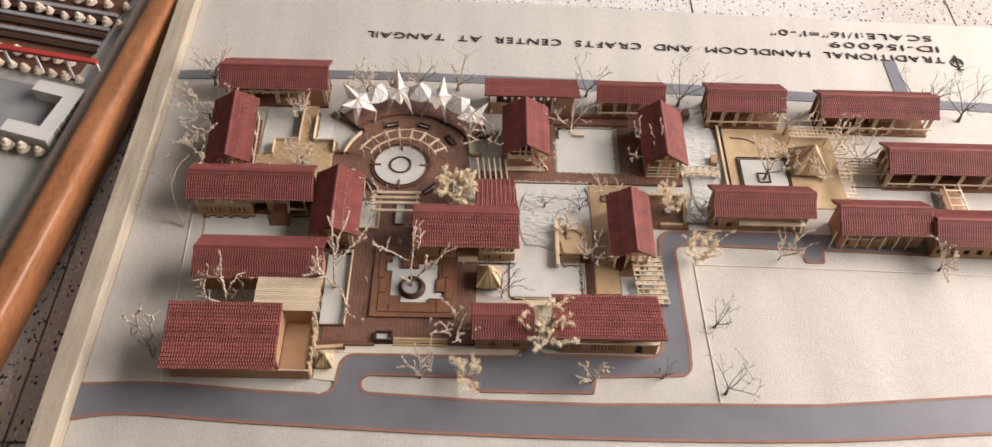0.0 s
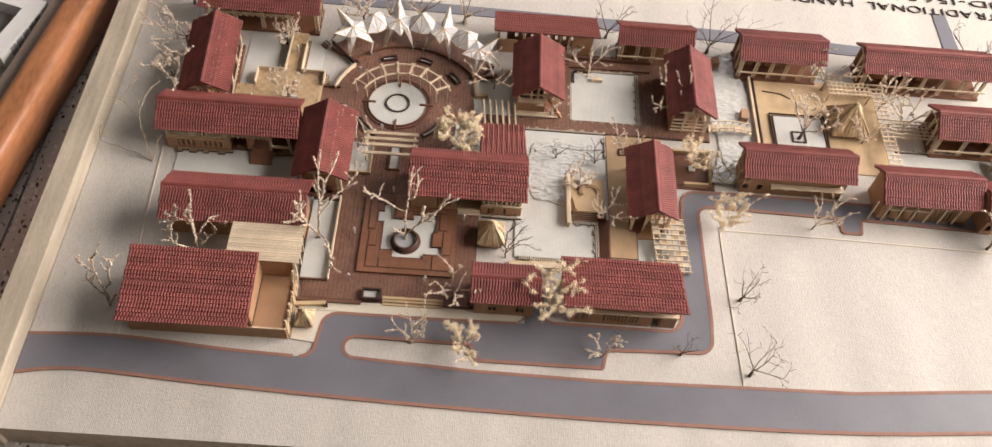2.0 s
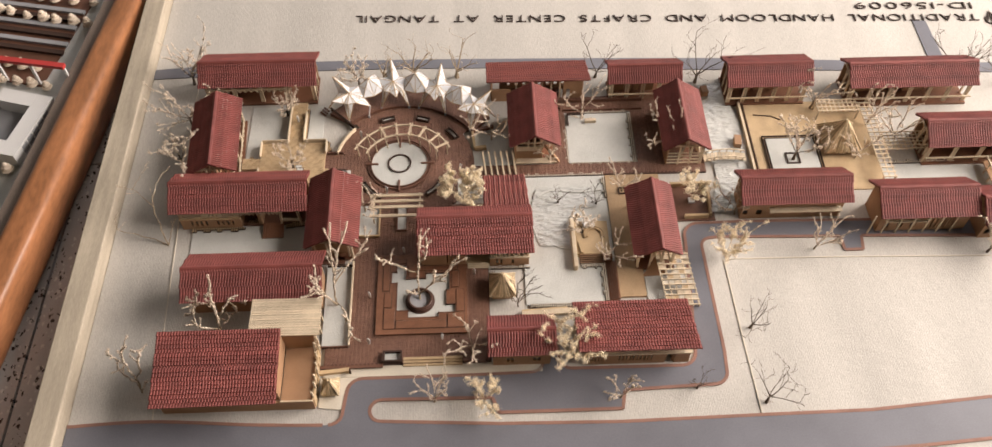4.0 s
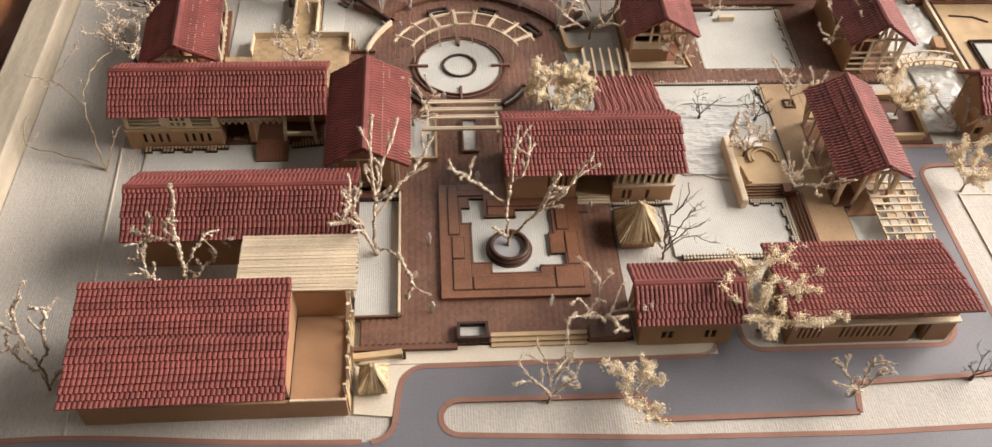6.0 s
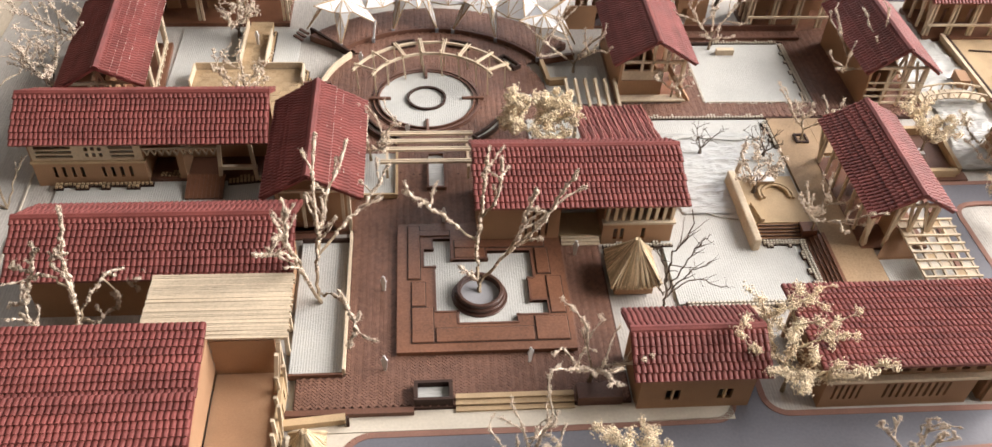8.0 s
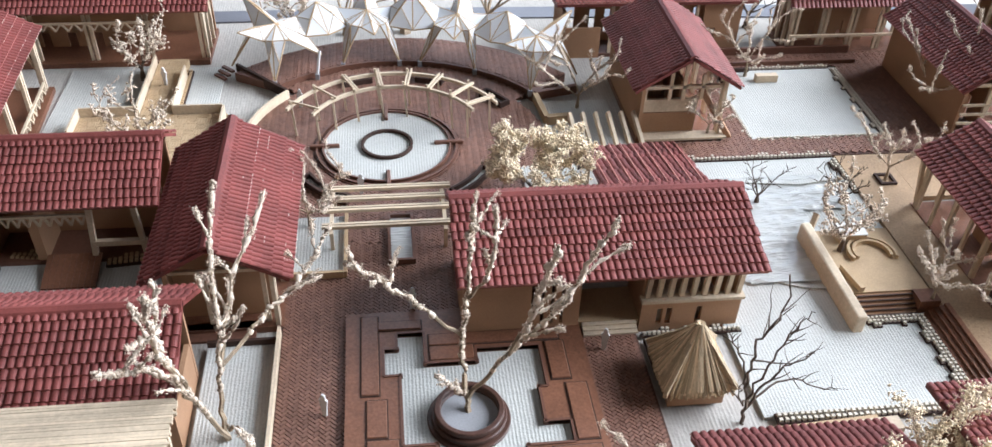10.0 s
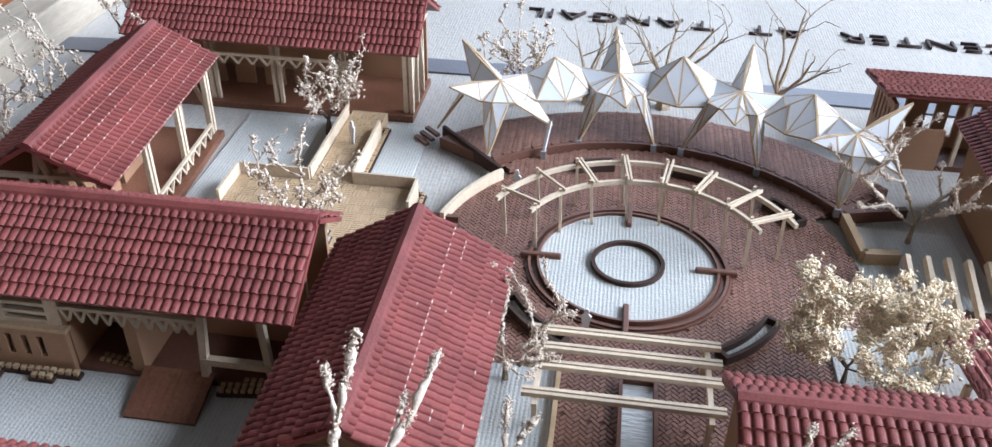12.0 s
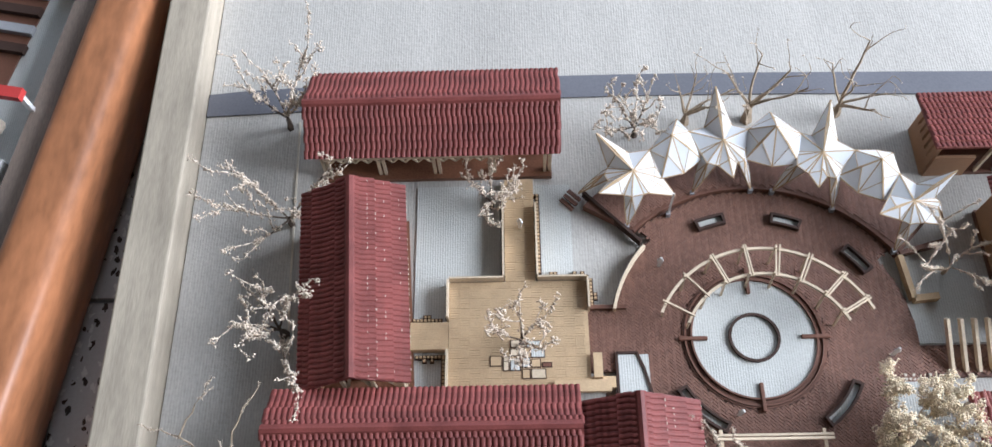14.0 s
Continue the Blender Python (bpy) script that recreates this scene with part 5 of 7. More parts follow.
walk_pergola = base("walk_pergola", 0.0, -0.052, 0.0026, "low pergola of pale balsa bars over the walk", "pergola")
for y in (-0.0415, -0.0475, -0.0535, -0.0625):
    for d in (-0.0007, 0.0007):
        bm = bmesh.new()
        stick(bm, (-0.0225, y + d, 0.0128), (0.0215, y + d, 0.0128), 0.0009, 0.0012)
        part("bar", bm, M_BALSA, walk_pergola)
for x in (-0.0195, 0.0185):
    bm = bmesh.new()
    stick(bm, (x, -0.0655, 0.0114), (x, -0.0385, 0.0114), 0.0012)
    part("bearer", bm, M_BALSA, walk_pergola)
    for y in (-0.0630, -0.0400):
        post(walk_pergola, x, y, 0.0026, 0.0108, 0.0012)
lawn = base("corner_lawn", -0.027, -0.06, 0.0, "white lawn panel in brown card frame beside the walk", "lawn")
bm = bmesh.new()
box(bm, -0.0335, -0.0158, -0.0757, -0.0450, 0.0027, 0.0034)
part("bed", bm, M_WHITE, lawn)
for x0, x1, y0, y1 in ((-0.0347, -0.0336, -0.0768, -0.0440), (-0.0157, -0.0146, -0.0768, -0.0440), (-0.0335, -0.0158, -0.0769, -0.0758)):
    bm = bmesh.new()
    box(bm, x0, x1, y0, y1, 0.0027, 0.0052)
    part("frame", bm, M_TAN, lawn)

garden = base("sunken_garden", 0.021, -0.1325, 0.0, "brown stepped frame garden with white ribbed bed", "garden")
OPEN = [(-0.0032, -0.1125), (0.0008, -0.1125), (0.0008, -0.1062), (0.0082, -0.1062), (0.0082, -0.1190), (0.0240, -0.1190), (0.0240, -0.1142), (0.0425, -0.1142), (0.0425, -0.1300), (0.0400, -0.1300), (0.0400, -0.1432), (0.0470, -0.1432), (0.0470, -0.1502), (0.0340, -0.1502), (0.0340, -0.1542), (0.0105, -0.1542), (0.0105, -0.1478), (0.0015, -0.1478), (0.0015, -0.1225), (-0.0032, -0.1225)]


def frame_cells(outer, hole, z0, z1, parent, mat, name, label=""):
    """A plate over a rectangle with a stepped hole, cut along the hole's lines."""
    xs = sorted({outer[0], outer[1], *[p[0] for p in hole]})
    ys = sorted({outer[2], outer[3], *[p[1] for p in hole]})

    def inside(x, y):
        hit = False
        for (xa, ya), (xb, yb) in zip(hole, hole[1:] + hole[:1]):
            if (ya > y) != (yb > y) and x < (xb - xa) * (y - ya) / (yb - ya) + xa:
                hit = not hit
        return hit

    bm = bmesh.new()
    made = {}
    for i in range(len(xs) - 1):
        for j in range(len(ys) - 1):
            if not inside((xs[i] + xs[i + 1]) / 2, (ys[j] + ys[j + 1]) / 2):
                made[i, j] = True
    for i, j in made:
        x0, x1, y0, y1 = xs[i], xs[i + 1], ys[j], ys[j + 1]
        v = lambda x, y, z: bm.verts.new((x, y, z))
        bm.faces.new([v(x0, y0, z1), v(x1, y0, z1), v(x1, y1, z1), v(x0, y1, z1)])
        for di, dj, a, b in ((-1, 0, (x0, y1), (x0, y0)), (1, 0, (x1, y0), (x1, y1)), (0, -1, (x0, y0), (x1, y0)), (0, 1, (x1, y1), (x0, y1))):
            if (i + di, j + dj) not in made:
                bm.faces.new([v(*a, z0), v(*b, z0), v(*b, z1), v(*a, z1)])
    bmesh.ops.remove_doubles(bm, verts=bm.verts, dist=1e-6)
    return part(name, bm, mat, parent, label)


def grow(poly, d):
    """The outline moved outwards by d (for right-angled outlines listed clockwise)."""
    out = []
    n = len(poly)
    for i in range(n):
        p, q, r = Vector(poly[i - 1]), Vector(poly[i]), Vector(poly[(i + 1) % n])
        a, b = (q - p).normalized(), (r - q).normalized()
        out.append((q.x - (a.y + b.y) * d * (1 if abs(a.y + b.y) > 0 else 0), q.y + (a.x + b.x) * d))
    return out


frame_cells((-0.0145, 0.0565, -0.1685, -0.0965), OPEN, 0.0002, 0.0046, garden, M_GARDEN, "frame", "stained brown board frame")
frame_cells((-0.0146, 0.0566, -0.1686, -0.0964), grow(OPEN, 0.0), 0.0001, 0.0012, garden, M_BURNT, "frame_base", "burnt dark lower edge")
bm = bmesh.new()
box(bm, -0.0040, 0.0480, -0.1550, -0.1055, 0.0023, 0.0031)
part("bed", bm, M_WHITE, garden, "white ribbed paper bed")
rim = [Vector(p) for p in OPEN]
for a, b in zip(rim, rim[1:] + rim[:1]):
    d = (b - a).normalized()
    o = Vector((-d.y, d.x)) * 0.0004
    bm = bmesh.new()
    stick(bm, (*(a + o - d * 0.0003), 0.0042), (*(b + o + d * 0.0003), 0.0042), 0.0008, 0.0014)
    part("rim", bm, M_DECK, garden)
# raised upper plates; a dark rim round each paints in its edge shade
for x0, x1, y0, y1 in ((-0.0100, -0.0050, -0.1300, -0.0985), (-0.0050, 0.0080, -0.1045, -0.1010), (-0.0085, -0.0030, -0.1450, -0.1320), (-0.0085, 0.0000, -0.1640, -0.1460), (0.0010, 0.0400, -0.1640, -0.1570), (0.0410, 0.0540, -0.1640, -0.1520), (0.0480, 0.0540, -0.1500, -0.1300), (0.0445, 0.0500, -0.1280, -0.1130), (0.0100, 0.0490, -0.1120, -0.1075), (0.0100, 0.0230, -0.1180, -0.1125)):
    bm = bmesh.new()
    box(bm, x0, x1, y0, y1, 0.0046, 0.0052)
    soften(part("plate", bm, M_GARDEN, garden), 0.0002)
    bm = bmesh.new()
    box(bm, x0 - 0.0004, x1 + 0.0004, y0 - 0.0004, y1 + 0.0004, 0.0045, 0.0048)
    part("shade_rim", bm, M_BURNT, garden)

pot = base("round_planter", 0.0195, -0.139, 0.0021, "round dark brown tiered planter with film inside", "planter")
for r0, r1, z0, z1 in ((0.0080, 0.0116, 0.0022, 0.0040), (0.0080, 0.0105, 0.0041, 0.0058), (0.0080, 0.0097, 0.0059, 0.0078)):
    bm = bmesh.new()
    ring(bm, 0.0195, -0.139, r0, r1, z0, z1, n=48)
    soften(part("tier", bm, M_POT, pot), 0.0003)
bm = bmesh.new()
slab(bm, arc_points(0.0195, -0.139, 0.0080, 0, 360, 40)[:-1], 0.0022, 0.0050)
part("fill", bm, M_GREYCARD, pot, "dull grey film")

entry = base("entrance_steps", 0.03, -0.188, 0.0, "tan and brown card entrance steps", "steps")
steps(entry, "x", 0.0075, 0.0520, -0.1945, -0.1880, 0.0013, 0.0040, 3, M_TAN)
entry_box = base("water_basin", -0.001, -0.1875, 0.0026, "small burnt-edged basin by the steps", "basin")
for x0, x1, y0, y1 in ((-0.0080, 0.0065, -0.1920, -0.1908), (-0.0080, 0.0065, -0.1842, -0.1830), (-0.0080, -0.0066, -0.1907, -0.1843), (0.0051, 0.0065, -0.1907, -0.1843)):
    bm = bmesh.new()
    box(bm, x0, x1, y0, y1, 0.0013, 0.0062)
    part("side", bm, M_BURNT, entry_box)
bm = bmesh.new()
box(bm, -0.0065, 0.0050, -0.1906, -0.1844, 0.0027, 0.0036)
part("bed", bm, M_FOIL, entry_box)
low_wall([(0.0530, -0.1900), (0.0700, -0.1900)], 0.0060, 0.0070, M_DECK, "dark brown card block beside the steps")
low_wall([(-0.0550, -0.1940), (-0.0080, -0.1940)], 0.0034, 0.0024, M_DECK, "brown card step along the plaza")
low_wall([(-0.0560, -0.1985), (-0.0330, -0.1965)], 0.0040, 0.0030, M_TAN, "tan card ramp beside the hall")
bm = bmesh.new()
wedge = [(-0.0540, -0.2018), (-0.0540, -0.2255), (-0.0372, -0.2275), (-0.0358, -0.2160)] + corner(-0.0225, -0.2145, 0.0128, 180, 92)
for tri in tessellate_polygon([[Vector((*p, 0)) for p in wedge]]):
    bm.faces.new([bm.verts.new((*wedge[i], 0.0009)) for i in tri])
bmesh.ops.remove_doubles(bm, verts=bm.verts, dist=1e-7)
for f in bmesh.ops.extrude_face_region(bm, geom=list(bm.faces))["geom"]:
    if isinstance(f, bmesh.types.BMVert):
        f.co.z = 0.0001
thing("ground_panel", bm, M_PAVE, "cream card pavement by the entrance road", "ground panel", "ground panels")
post_b = base("bollard", -0.032, -0.1985, 0.0, "tiny dark bollard by the ramp", "bollard")
bm = bmesh.new()
stick(bm, (-0.032, -0.1985, 0.0001), (-0.032, -0.1985, 0.0065), 0.0012)
part("shaft", bm, M_BURNT, post_b)


# ---- white paper figures ----
def marker(x, y, z, h=0.0088, turn=0.0):
    bm = bmesh.new()
    c, s = math.cos(turn), math.sin(turn)
    rows = ((0.0, 0.0006), (0.45, 0.0009), (0.72, 0.0013), (0.80, 0.0006), (0.90, 0.0007), (1.0, 0.0003))
    loops = [[bm.verts.new((x + c * w * a - s * 0.0003 * b, y + s * w * a + c * 0.0003 * b, z + t * h)) for a, b in ((-1, -1), (1, -1), (1, 1), (-1, 1))] for t, w in rows]
    for p, q in zip(loops, loops[1:]):
        for i in range(4):
            j = (i + 1) % 4
            bm.faces.new((p[i], p[j], q[j], q[i]))
    bm.faces.new(loops[0][::-1])
    bm.faces.new(loops[-1])
    thing("paper_figure", bm, M_PAPER, "tiny plain white paper scale figure standing upright", "scale figure", "scale figures")


for x, y, z in ((-0.0200, -0.1340, 0.0027), (0.0625, -0.1155, 0.0027), (0.0370, -0.1730, 0.0027), (-0.0190, -0.1750, 0.0027), (-0.0350, 0.0320, 0.0027), (-0.0920, 0.0500, 0.0048), (0.0530, -0.0080, 0.0027), (-0.0100, -0.0310, 0.0030), (0.0060, -0.0930, 0.0027)):
    marker(x, y, z, 0.0085, rnd.uniform(-0.5, 0.5))


# ---- thatched huts ----
def hut(x, y, r, z0, h, walls, label):
    p = base("thatched_hut", x, y, 0.0, label, "hut", "thatched huts")
    bm = bmesh.new()
    q = r * 0.74
    for x0, x1, y0, y1 in ((-q, q, -q, -q + 0.0012), (-q, q, q - 0.0012, q), (-q, -q + 0.0012, -q + 0.0013, q - 0.0013), (q - 0.0012, q, -q + 0.0013, q - 0.0013)):
        box(bm, x + x0, x + x1, y + y0, y + y1, z0, z0 + walls)
    part("wall", bm, M_MDF, p)
    bm = bmesh.new()
    g = random.Random(int(x * 1e4))
    tip = Vector((x, y, z0 + h))
    for k in range(420):
        a = k * 2 * math.pi / 420 + g.uniform(-0.06, 0.06)
        m = max(abs(math.cos(a)), abs(math.sin(a)))
        e = Vector((x + r / m * 0.92 * math.cos(a), y + r / m * 0.92 * math.sin(a), z0 + walls - 0.0022 + g.uniform(-0.0022, 0.0010)))
        stick(bm, tip + Vector((math.cos(a), math.sin(a), 0)) * g.uniform(0.0003, 0.0012) + Vector((0, 0, g.uniform(-0.0012, 0.0006))), e, r * g.uniform(0.035, 0.065), 0.0005)
    part("thatch", bm, M_THATCH, p, "layered straw thatch")["kind"] = "stuff"
    for sx, sy in ((-1, -1), (1, -1), (1, 1), (-1, 1)):
        bm = bmesh.new()
        stick(bm, tip, (x + sx * r * 0.94, y + sy * r * 0.94, z0 + walls - 0.0008), 0.0011)
        part("hip_straw", bm, M_THATCH, p)


hut(0.0845, -0.1300, 0.0110, 0.0012, 0.0240, 0.0090, "thatched straw hut with brown card walls in garden")
hut(0.3885, 0.0120, 0.0170, 0.0013, 0.0300, 0.0080, "wide thatched straw hut on the tan terrace")
hut(-0.0455, -0.2110, 0.0068, 0.0001, 0.0165, 0.0070, "small straw-roofed kiosk beside the hall")


# ---- timber stage in the west courtyard ----
stage = base("timber_stage", -0.094, 0.003, 0.0, "tan etched card deck with dark edges in courtyard", "deck")
deck_rects = ((-0.1215, -0.0655, -0.0195, 0.0255), (-0.0985, -0.0860, 0.0256, 0.0735), (-0.1370, -0.1216, -0.0030, 0.0085), (-0.0654, -0.0560, -0.0195, -0.0150))
bm = bmesh.new()
for x0, x1, y0, y1 in deck_rects:
    box(bm, x0, x1, y0, y1, 0.0009, 0.0046)
part("deck_body", bm, M_TAN, stage)
bm_l = bmesh.new()
for x0, x1, y0, y1 in deck_rects[:3]:
    x = x0
    while x < x1 - 0.002:
        y = y0
        while y < y1 - 0.002:
            w, h = min(0.0042, x1 - x), min(0.0042, y1 - y)
            k = (round((x - x0) / 0.0042) + round((y - y0) / 0.0042)) % 2
            for i in range(4):
                if k:
                    box(bm_l, x + 0.0001, x + w - 0.0001, y + i * h / 4 + 0.00012, y + (i + 1) * h / 4 - 0.00012, 0.0046, 0.0049)
                else:
                    box(bm_l, x + i * w / 4 + 0.00012, x + (i + 1) * w / 4 - 0.00012, y + 0.0001, y + h - 0.0001, 0.0046, 0.0049)
            y += 0.0042
        x += 0.0042
part("parquet", bm_l, M_TAN, stage, "tan basket-weave strips")["kind"] = "stuff"
for a, b in (((-0.1215, 0.0262), (-0.0992, 0.0262)), ((-0.0852, 0.0262), (-0.0655, 0.0262)), ((-0.0992, 0.0268), (-0.0992, 0.0700)), ((-0.0853, 0.0268), (-0.0853, 0.0600)), ((-0.0650, 0.0256), (-0.0650, 0.0125)), ((-0.1220, 0.0256), (-0.1220, 0.0095)), ((-0.1220, -0.0040), (-0.1220, -0.0195))):
    bm = bmesh.new()
    stick(bm, (*a, 0.0048), (*b, 0.0048), 0.0008, 0.0080)
    part("rail_wall", bm, M_BALSA, stage, "thin pale edge board")
for x0, x1, y0, y1 in ((-0.0800, -0.0580, -0.0215, -0.0170), (-0.0645, -0.0610, -0.0160, -0.0060)):
    bm = bmesh.new()
    box(bm, x0, x1, y0, y1, 0.0047, 0.0068)
    part("bench", bm, M_TAN, stage)
for x, y, w, h, mat in ((-0.1052, -0.0105, 0.0050, 0.0044, M_TAN), (-0.1000, -0.0125, 0.0026, 0.0060, M_BALSA), (-0.0972, -0.0065, 0.0062, 0.0032, M_BALSA), (-0.0972, -0.0125, 0.0042, 0.0052, M_WHITE), (-0.0926, -0.0112, 0.0034, 0.0042, M_WHITE), (-0.0890, -0.0112, 0.0040, 0.0036, M_TAN), (-0.0926, -0.0158, 0.0034, 0.0042, M_TAN), (-0.0890, -0.0072, 0.0058, 0.0040, M_WHITE), (-0.0890, -0.0158, 0.0060, 0.0042, M_BALSA), (-0.0906, -0.0030, 0.0060, 0.0030, M_WHITE), (-0.0970, -0.0030, 0.0040, 0.0034, M_BALSA), (-0.0846, -0.0112, 0.0040, 0.0022, M_DECK)):
    bm = bmesh.new()
    box(bm, x, x + w, y, y + h, 0.0049, 0.0051)
    part("slab_edge", bm, M_BURNT, stage)
    bm = bmesh.new()
    box(bm, x + 0.0004, x + w - 0.0004, y + 0.0004, y + h - 0.0004, 0.0051, 0.0053)
    part("slab_piece", bm, mat, stage)


# rows of little etched blocks along edges
def edging(points, rows=2, size=0.0014, jag=True, mat=M_PAVE, label="row of tiny pale blocks with dark burnt gaps"):
    e = base("edging", points[0][0], points[0][1], 0.0, label, "edging", "edgings")
    light, dark = bmesh.new(), bmesh.new()
    g = random.Random(int(abs(points[0][0]) * 1e5))
    for a, b in zip(points, points[1:]):
        a, b = Vector(a), Vector(b)
        d = (b - a).normalized()
        s = Vector((-d.y, d.x))
        n = max(1, int((b - a).length / size))
        for i in range(n):
            k = rows + (g.choice((0, 1, 1)) if jag and (i // 3) % 2 else 0)
            for j in range(k):
                c = a + d * (i + 0.5) * size + s * (j + 0.5) * size
                h = size * 0.30
                box(light, c.x - h, c.x + h, c.y - h, c.y + h, 0.0013, 0.0026 + g.uniform(0, 0.0003))
                h = size * 0.60
                box(dark, c.x - h, c.x + h, c.y - h, c.y + h, 0.0009, 0.0018)
    part("edging_strip", light, mat, e)["kind"] = "stuff"
    part("burnt_backing", dark, M_BURNT, e)["kind"] = "stuff"


edging([(0.1030, -0.0175), (0.1770, -0.0175)], 1, 0.0016)
edging([(0.1770, -0.0420), (0.1770, -0.0190)], 1, 0.0017)
edging([(0.1688, -0.1430), (0.1688, -0.1085)], 2, 0.0015)
edging([(0.1660, -0.1084), (0.1490, -0.1084)], 2, 0.0014)
edging([(0.1640, -0.1440), (0.1050, -0.1440)], 2, 0.0017, False)
edging([(0.1485, -0.0035), (0.1485, 0.0380)], 1, 0.0016)
edging([(0.2075, -0.0030), (0.2085, 0.0545)], 2, 0.0016)
edging([(0.1650, 0.0540), (0.2060, 0.0540)], 1, 0.0016)
edging([(0.2060, -0.0030), (0.1490, -0.0030)], 1, 0.0014)
edging([(0.0760, -0.1120), (0.0760, -0.1280)], 2, 0.0014)
edging([(0.0760, -0.1105), (0.1080, -0.1105)], 1, 0.0015)
edging([(-0.1000, 0.0700), (-0.1000, 0.0280)], 3, 0.0017, mat=M_TAN, label="rows of tiny tan blocks with dark burnt gaps")
edging([(-0.0835, 0.0300), (-0.0835, 0.0680)], 1, 0.0017, mat=M_TAN, label="rows of tiny tan blocks with dark burnt gaps")
edging([(-0.0850, 0.0275), (-0.0640, 0.0275)], 1, 0.0016, mat=M_TAN, label="rows of tiny tan blocks with dark burnt gaps")
edging([(-0.0642, 0.0275), (-0.0642, 0.0140)], 1, 0.0016, mat=M_TAN, label="rows of tiny tan blocks with dark burnt gaps")
edging([(-0.1230, 0.0250), (-0.1230, 0.0100)], 2, 0.0016, mat=M_TAN, label="rows of tiny tan blocks with dark burnt gaps")
edging([(-0.1365, 0.0095), (-0.1230, 0.0095)], 1, 0.0015, mat=M_TAN, label="rows of tiny tan blocks with dark burnt gaps")
edging([(-0.1230, -0.0045), (-0.1365, -0.0045)], 1, 0.0015, mat=M_TAN, label="rows of tiny tan blocks with dark burnt gaps")
edging([(-0.1245, -0.0050), (-0.1245, -0.0190)], 2, 0.0016, mat=M_TAN, label="rows of tiny tan blocks with dark burnt gaps")
edging([(-0.1270, -0.0622), (-0.1720, -0.0622)], 1, 0.0019, mat=M_TAN, label="rows of tiny tan blocks with dark burnt gaps")
edging([(-0.1250, -0.0585), (-0.1140, -0.0600)], 2, 0.0017, mat=M_TAN, label="rows of tiny tan blocks with dark burnt gaps")
edging([(-0.0930, -0.0640), (-0.0760, -0.0620)], 2, 0.0017, mat=M_TAN, label="rows of tiny tan blocks with dark burnt gaps")
edging([(0.0510, -0.0185), (0.0740, -0.0185)], 1, 0.0016)
edging([(0.4280, -0.0135), (0.4860, -0.0135)], 1, 0.0018)

# ---- east garden ----
film = base("water_film", 0.14, -0.055, 0.0012, "crinkled clear film standing for a pond", "water")


def crumpled(parent, x0, x1, y0, y1, z, amp, nx, ny, name, inside=None, seed=1):
    verts, faces, idx = [], [], {}
    for i in range(nx + 1):
        for j in range(ny + 1):
            x, y = x0 + (x1 - x0) * i / nx, y0 + (y1 - y0) * j / ny
            if inside and not inside(x, y):
                continue
            idx[i, j] = len(verts)
            q = noise.noise(Vector((x * 160, y * 420, seed))) + 0.6 * noise.noise(Vector((x * 420, y * 900, seed + 4)))
            verts.append((x, y, z + amp * (1 + q) * 0.5))
    for i in range(nx):
        for j in range(ny):
            k = [idx.get(c) for c in ((i, j), (i + 1, j), (i + 1, j + 1), (i, j + 1))]
            if None not in k:
                faces.append(k)
    me = flat_mesh(name, verts, faces, M_FOIL)
    for f in me.polygons:
        f.use_smooth = True
    return under(new(name, me), parent)


def pond(x, y):
    u = (y + 0.060) / 0.030
    return abs(u) < 1 and 0.111 + 0.006 * u * u < x < 0.148 + 0.022 * (1 if y > -0.052 else 0.2) - 0.004 * u


crumpled(film, 0.105, 0.176, -0.092, -0.030, 0.0013, 0.0016, 60, 60, "film_sheet", pond)
for line, wide, high in (([(0.118, -0.0400), (0.128, -0.0335), (0.142, -0.0340), (0.156, -0.0355), (0.173, -0.0330)], 0.0022, 0.0028), ([(0.1165, -0.0415), (0.112, -0.055), (0.115, -0.075), (0.130, -0.090), (0.146, -0.094)], 0.0009, 0.0019)):
    line = smooth_line(line, 6)
    bm = bmesh.new()
    ribbon(bm, offset_line(line, wide / 2), offset_line(line, -wide / 2), 0.0012, high)
    part("bank", bm, M_WHITE, film, "white curved bank line")

river = base("river_film", 0.285, 0.02, 0.0, "crinkled clear film strip standing for a stream", "water")


def stream(x, y):
    c = 0.288 - 0.10 * max(0.0, -0.01 - y) + 0.06 * max(0, y - 0.04)
    return abs(x - c) < 0.017 + 0.004 * math.sin(y * 70)


crumpled(river, 0.255, 0.312, -0.060, 0.088, 0.0004, 0.0020, 50, 110, "film_sheet", stream, 9)
bridge = base("footbridge", 0.284, -0.004, 0.0, "low balsa footbridge over the stream film", "bridge")
for k in range(12):
    bm = bmesh.new()
    x = 0.266 + k * 0.0031
    z = 0.0042 + 0.0026 * math.sin(math.pi * k / 11)
    box(bm, x, x + 0.0027, -0.0080, 0.0000, z, z + 0.0007)
    part("plank", bm, M_BALSA, bridge)
for y in (-0.0080, 0.0000):
    for k in range(11):
        bm = bmesh.new()
        x = 0.2675 + k * 0.0031
        z, z2 = (0.0050 + 0.0026 * math.sin(math.pi * q / 11) for q in (k, k + 1))
        stick(bm, (x, y, z + 0.0036), (x + 0.0031, y, z2 + 0.0036), 0.0008)
        if k % 2 == 0:
            stick(bm, (x, y, z), (x, y, z + 0.0036), 0.0007)
        part("rail", bm, M_BALSA, bridge)
for x in (0.2672, 0.3015):
    post(bridge, x, -0.004, 0.0004, 0.0044, 0.0020)

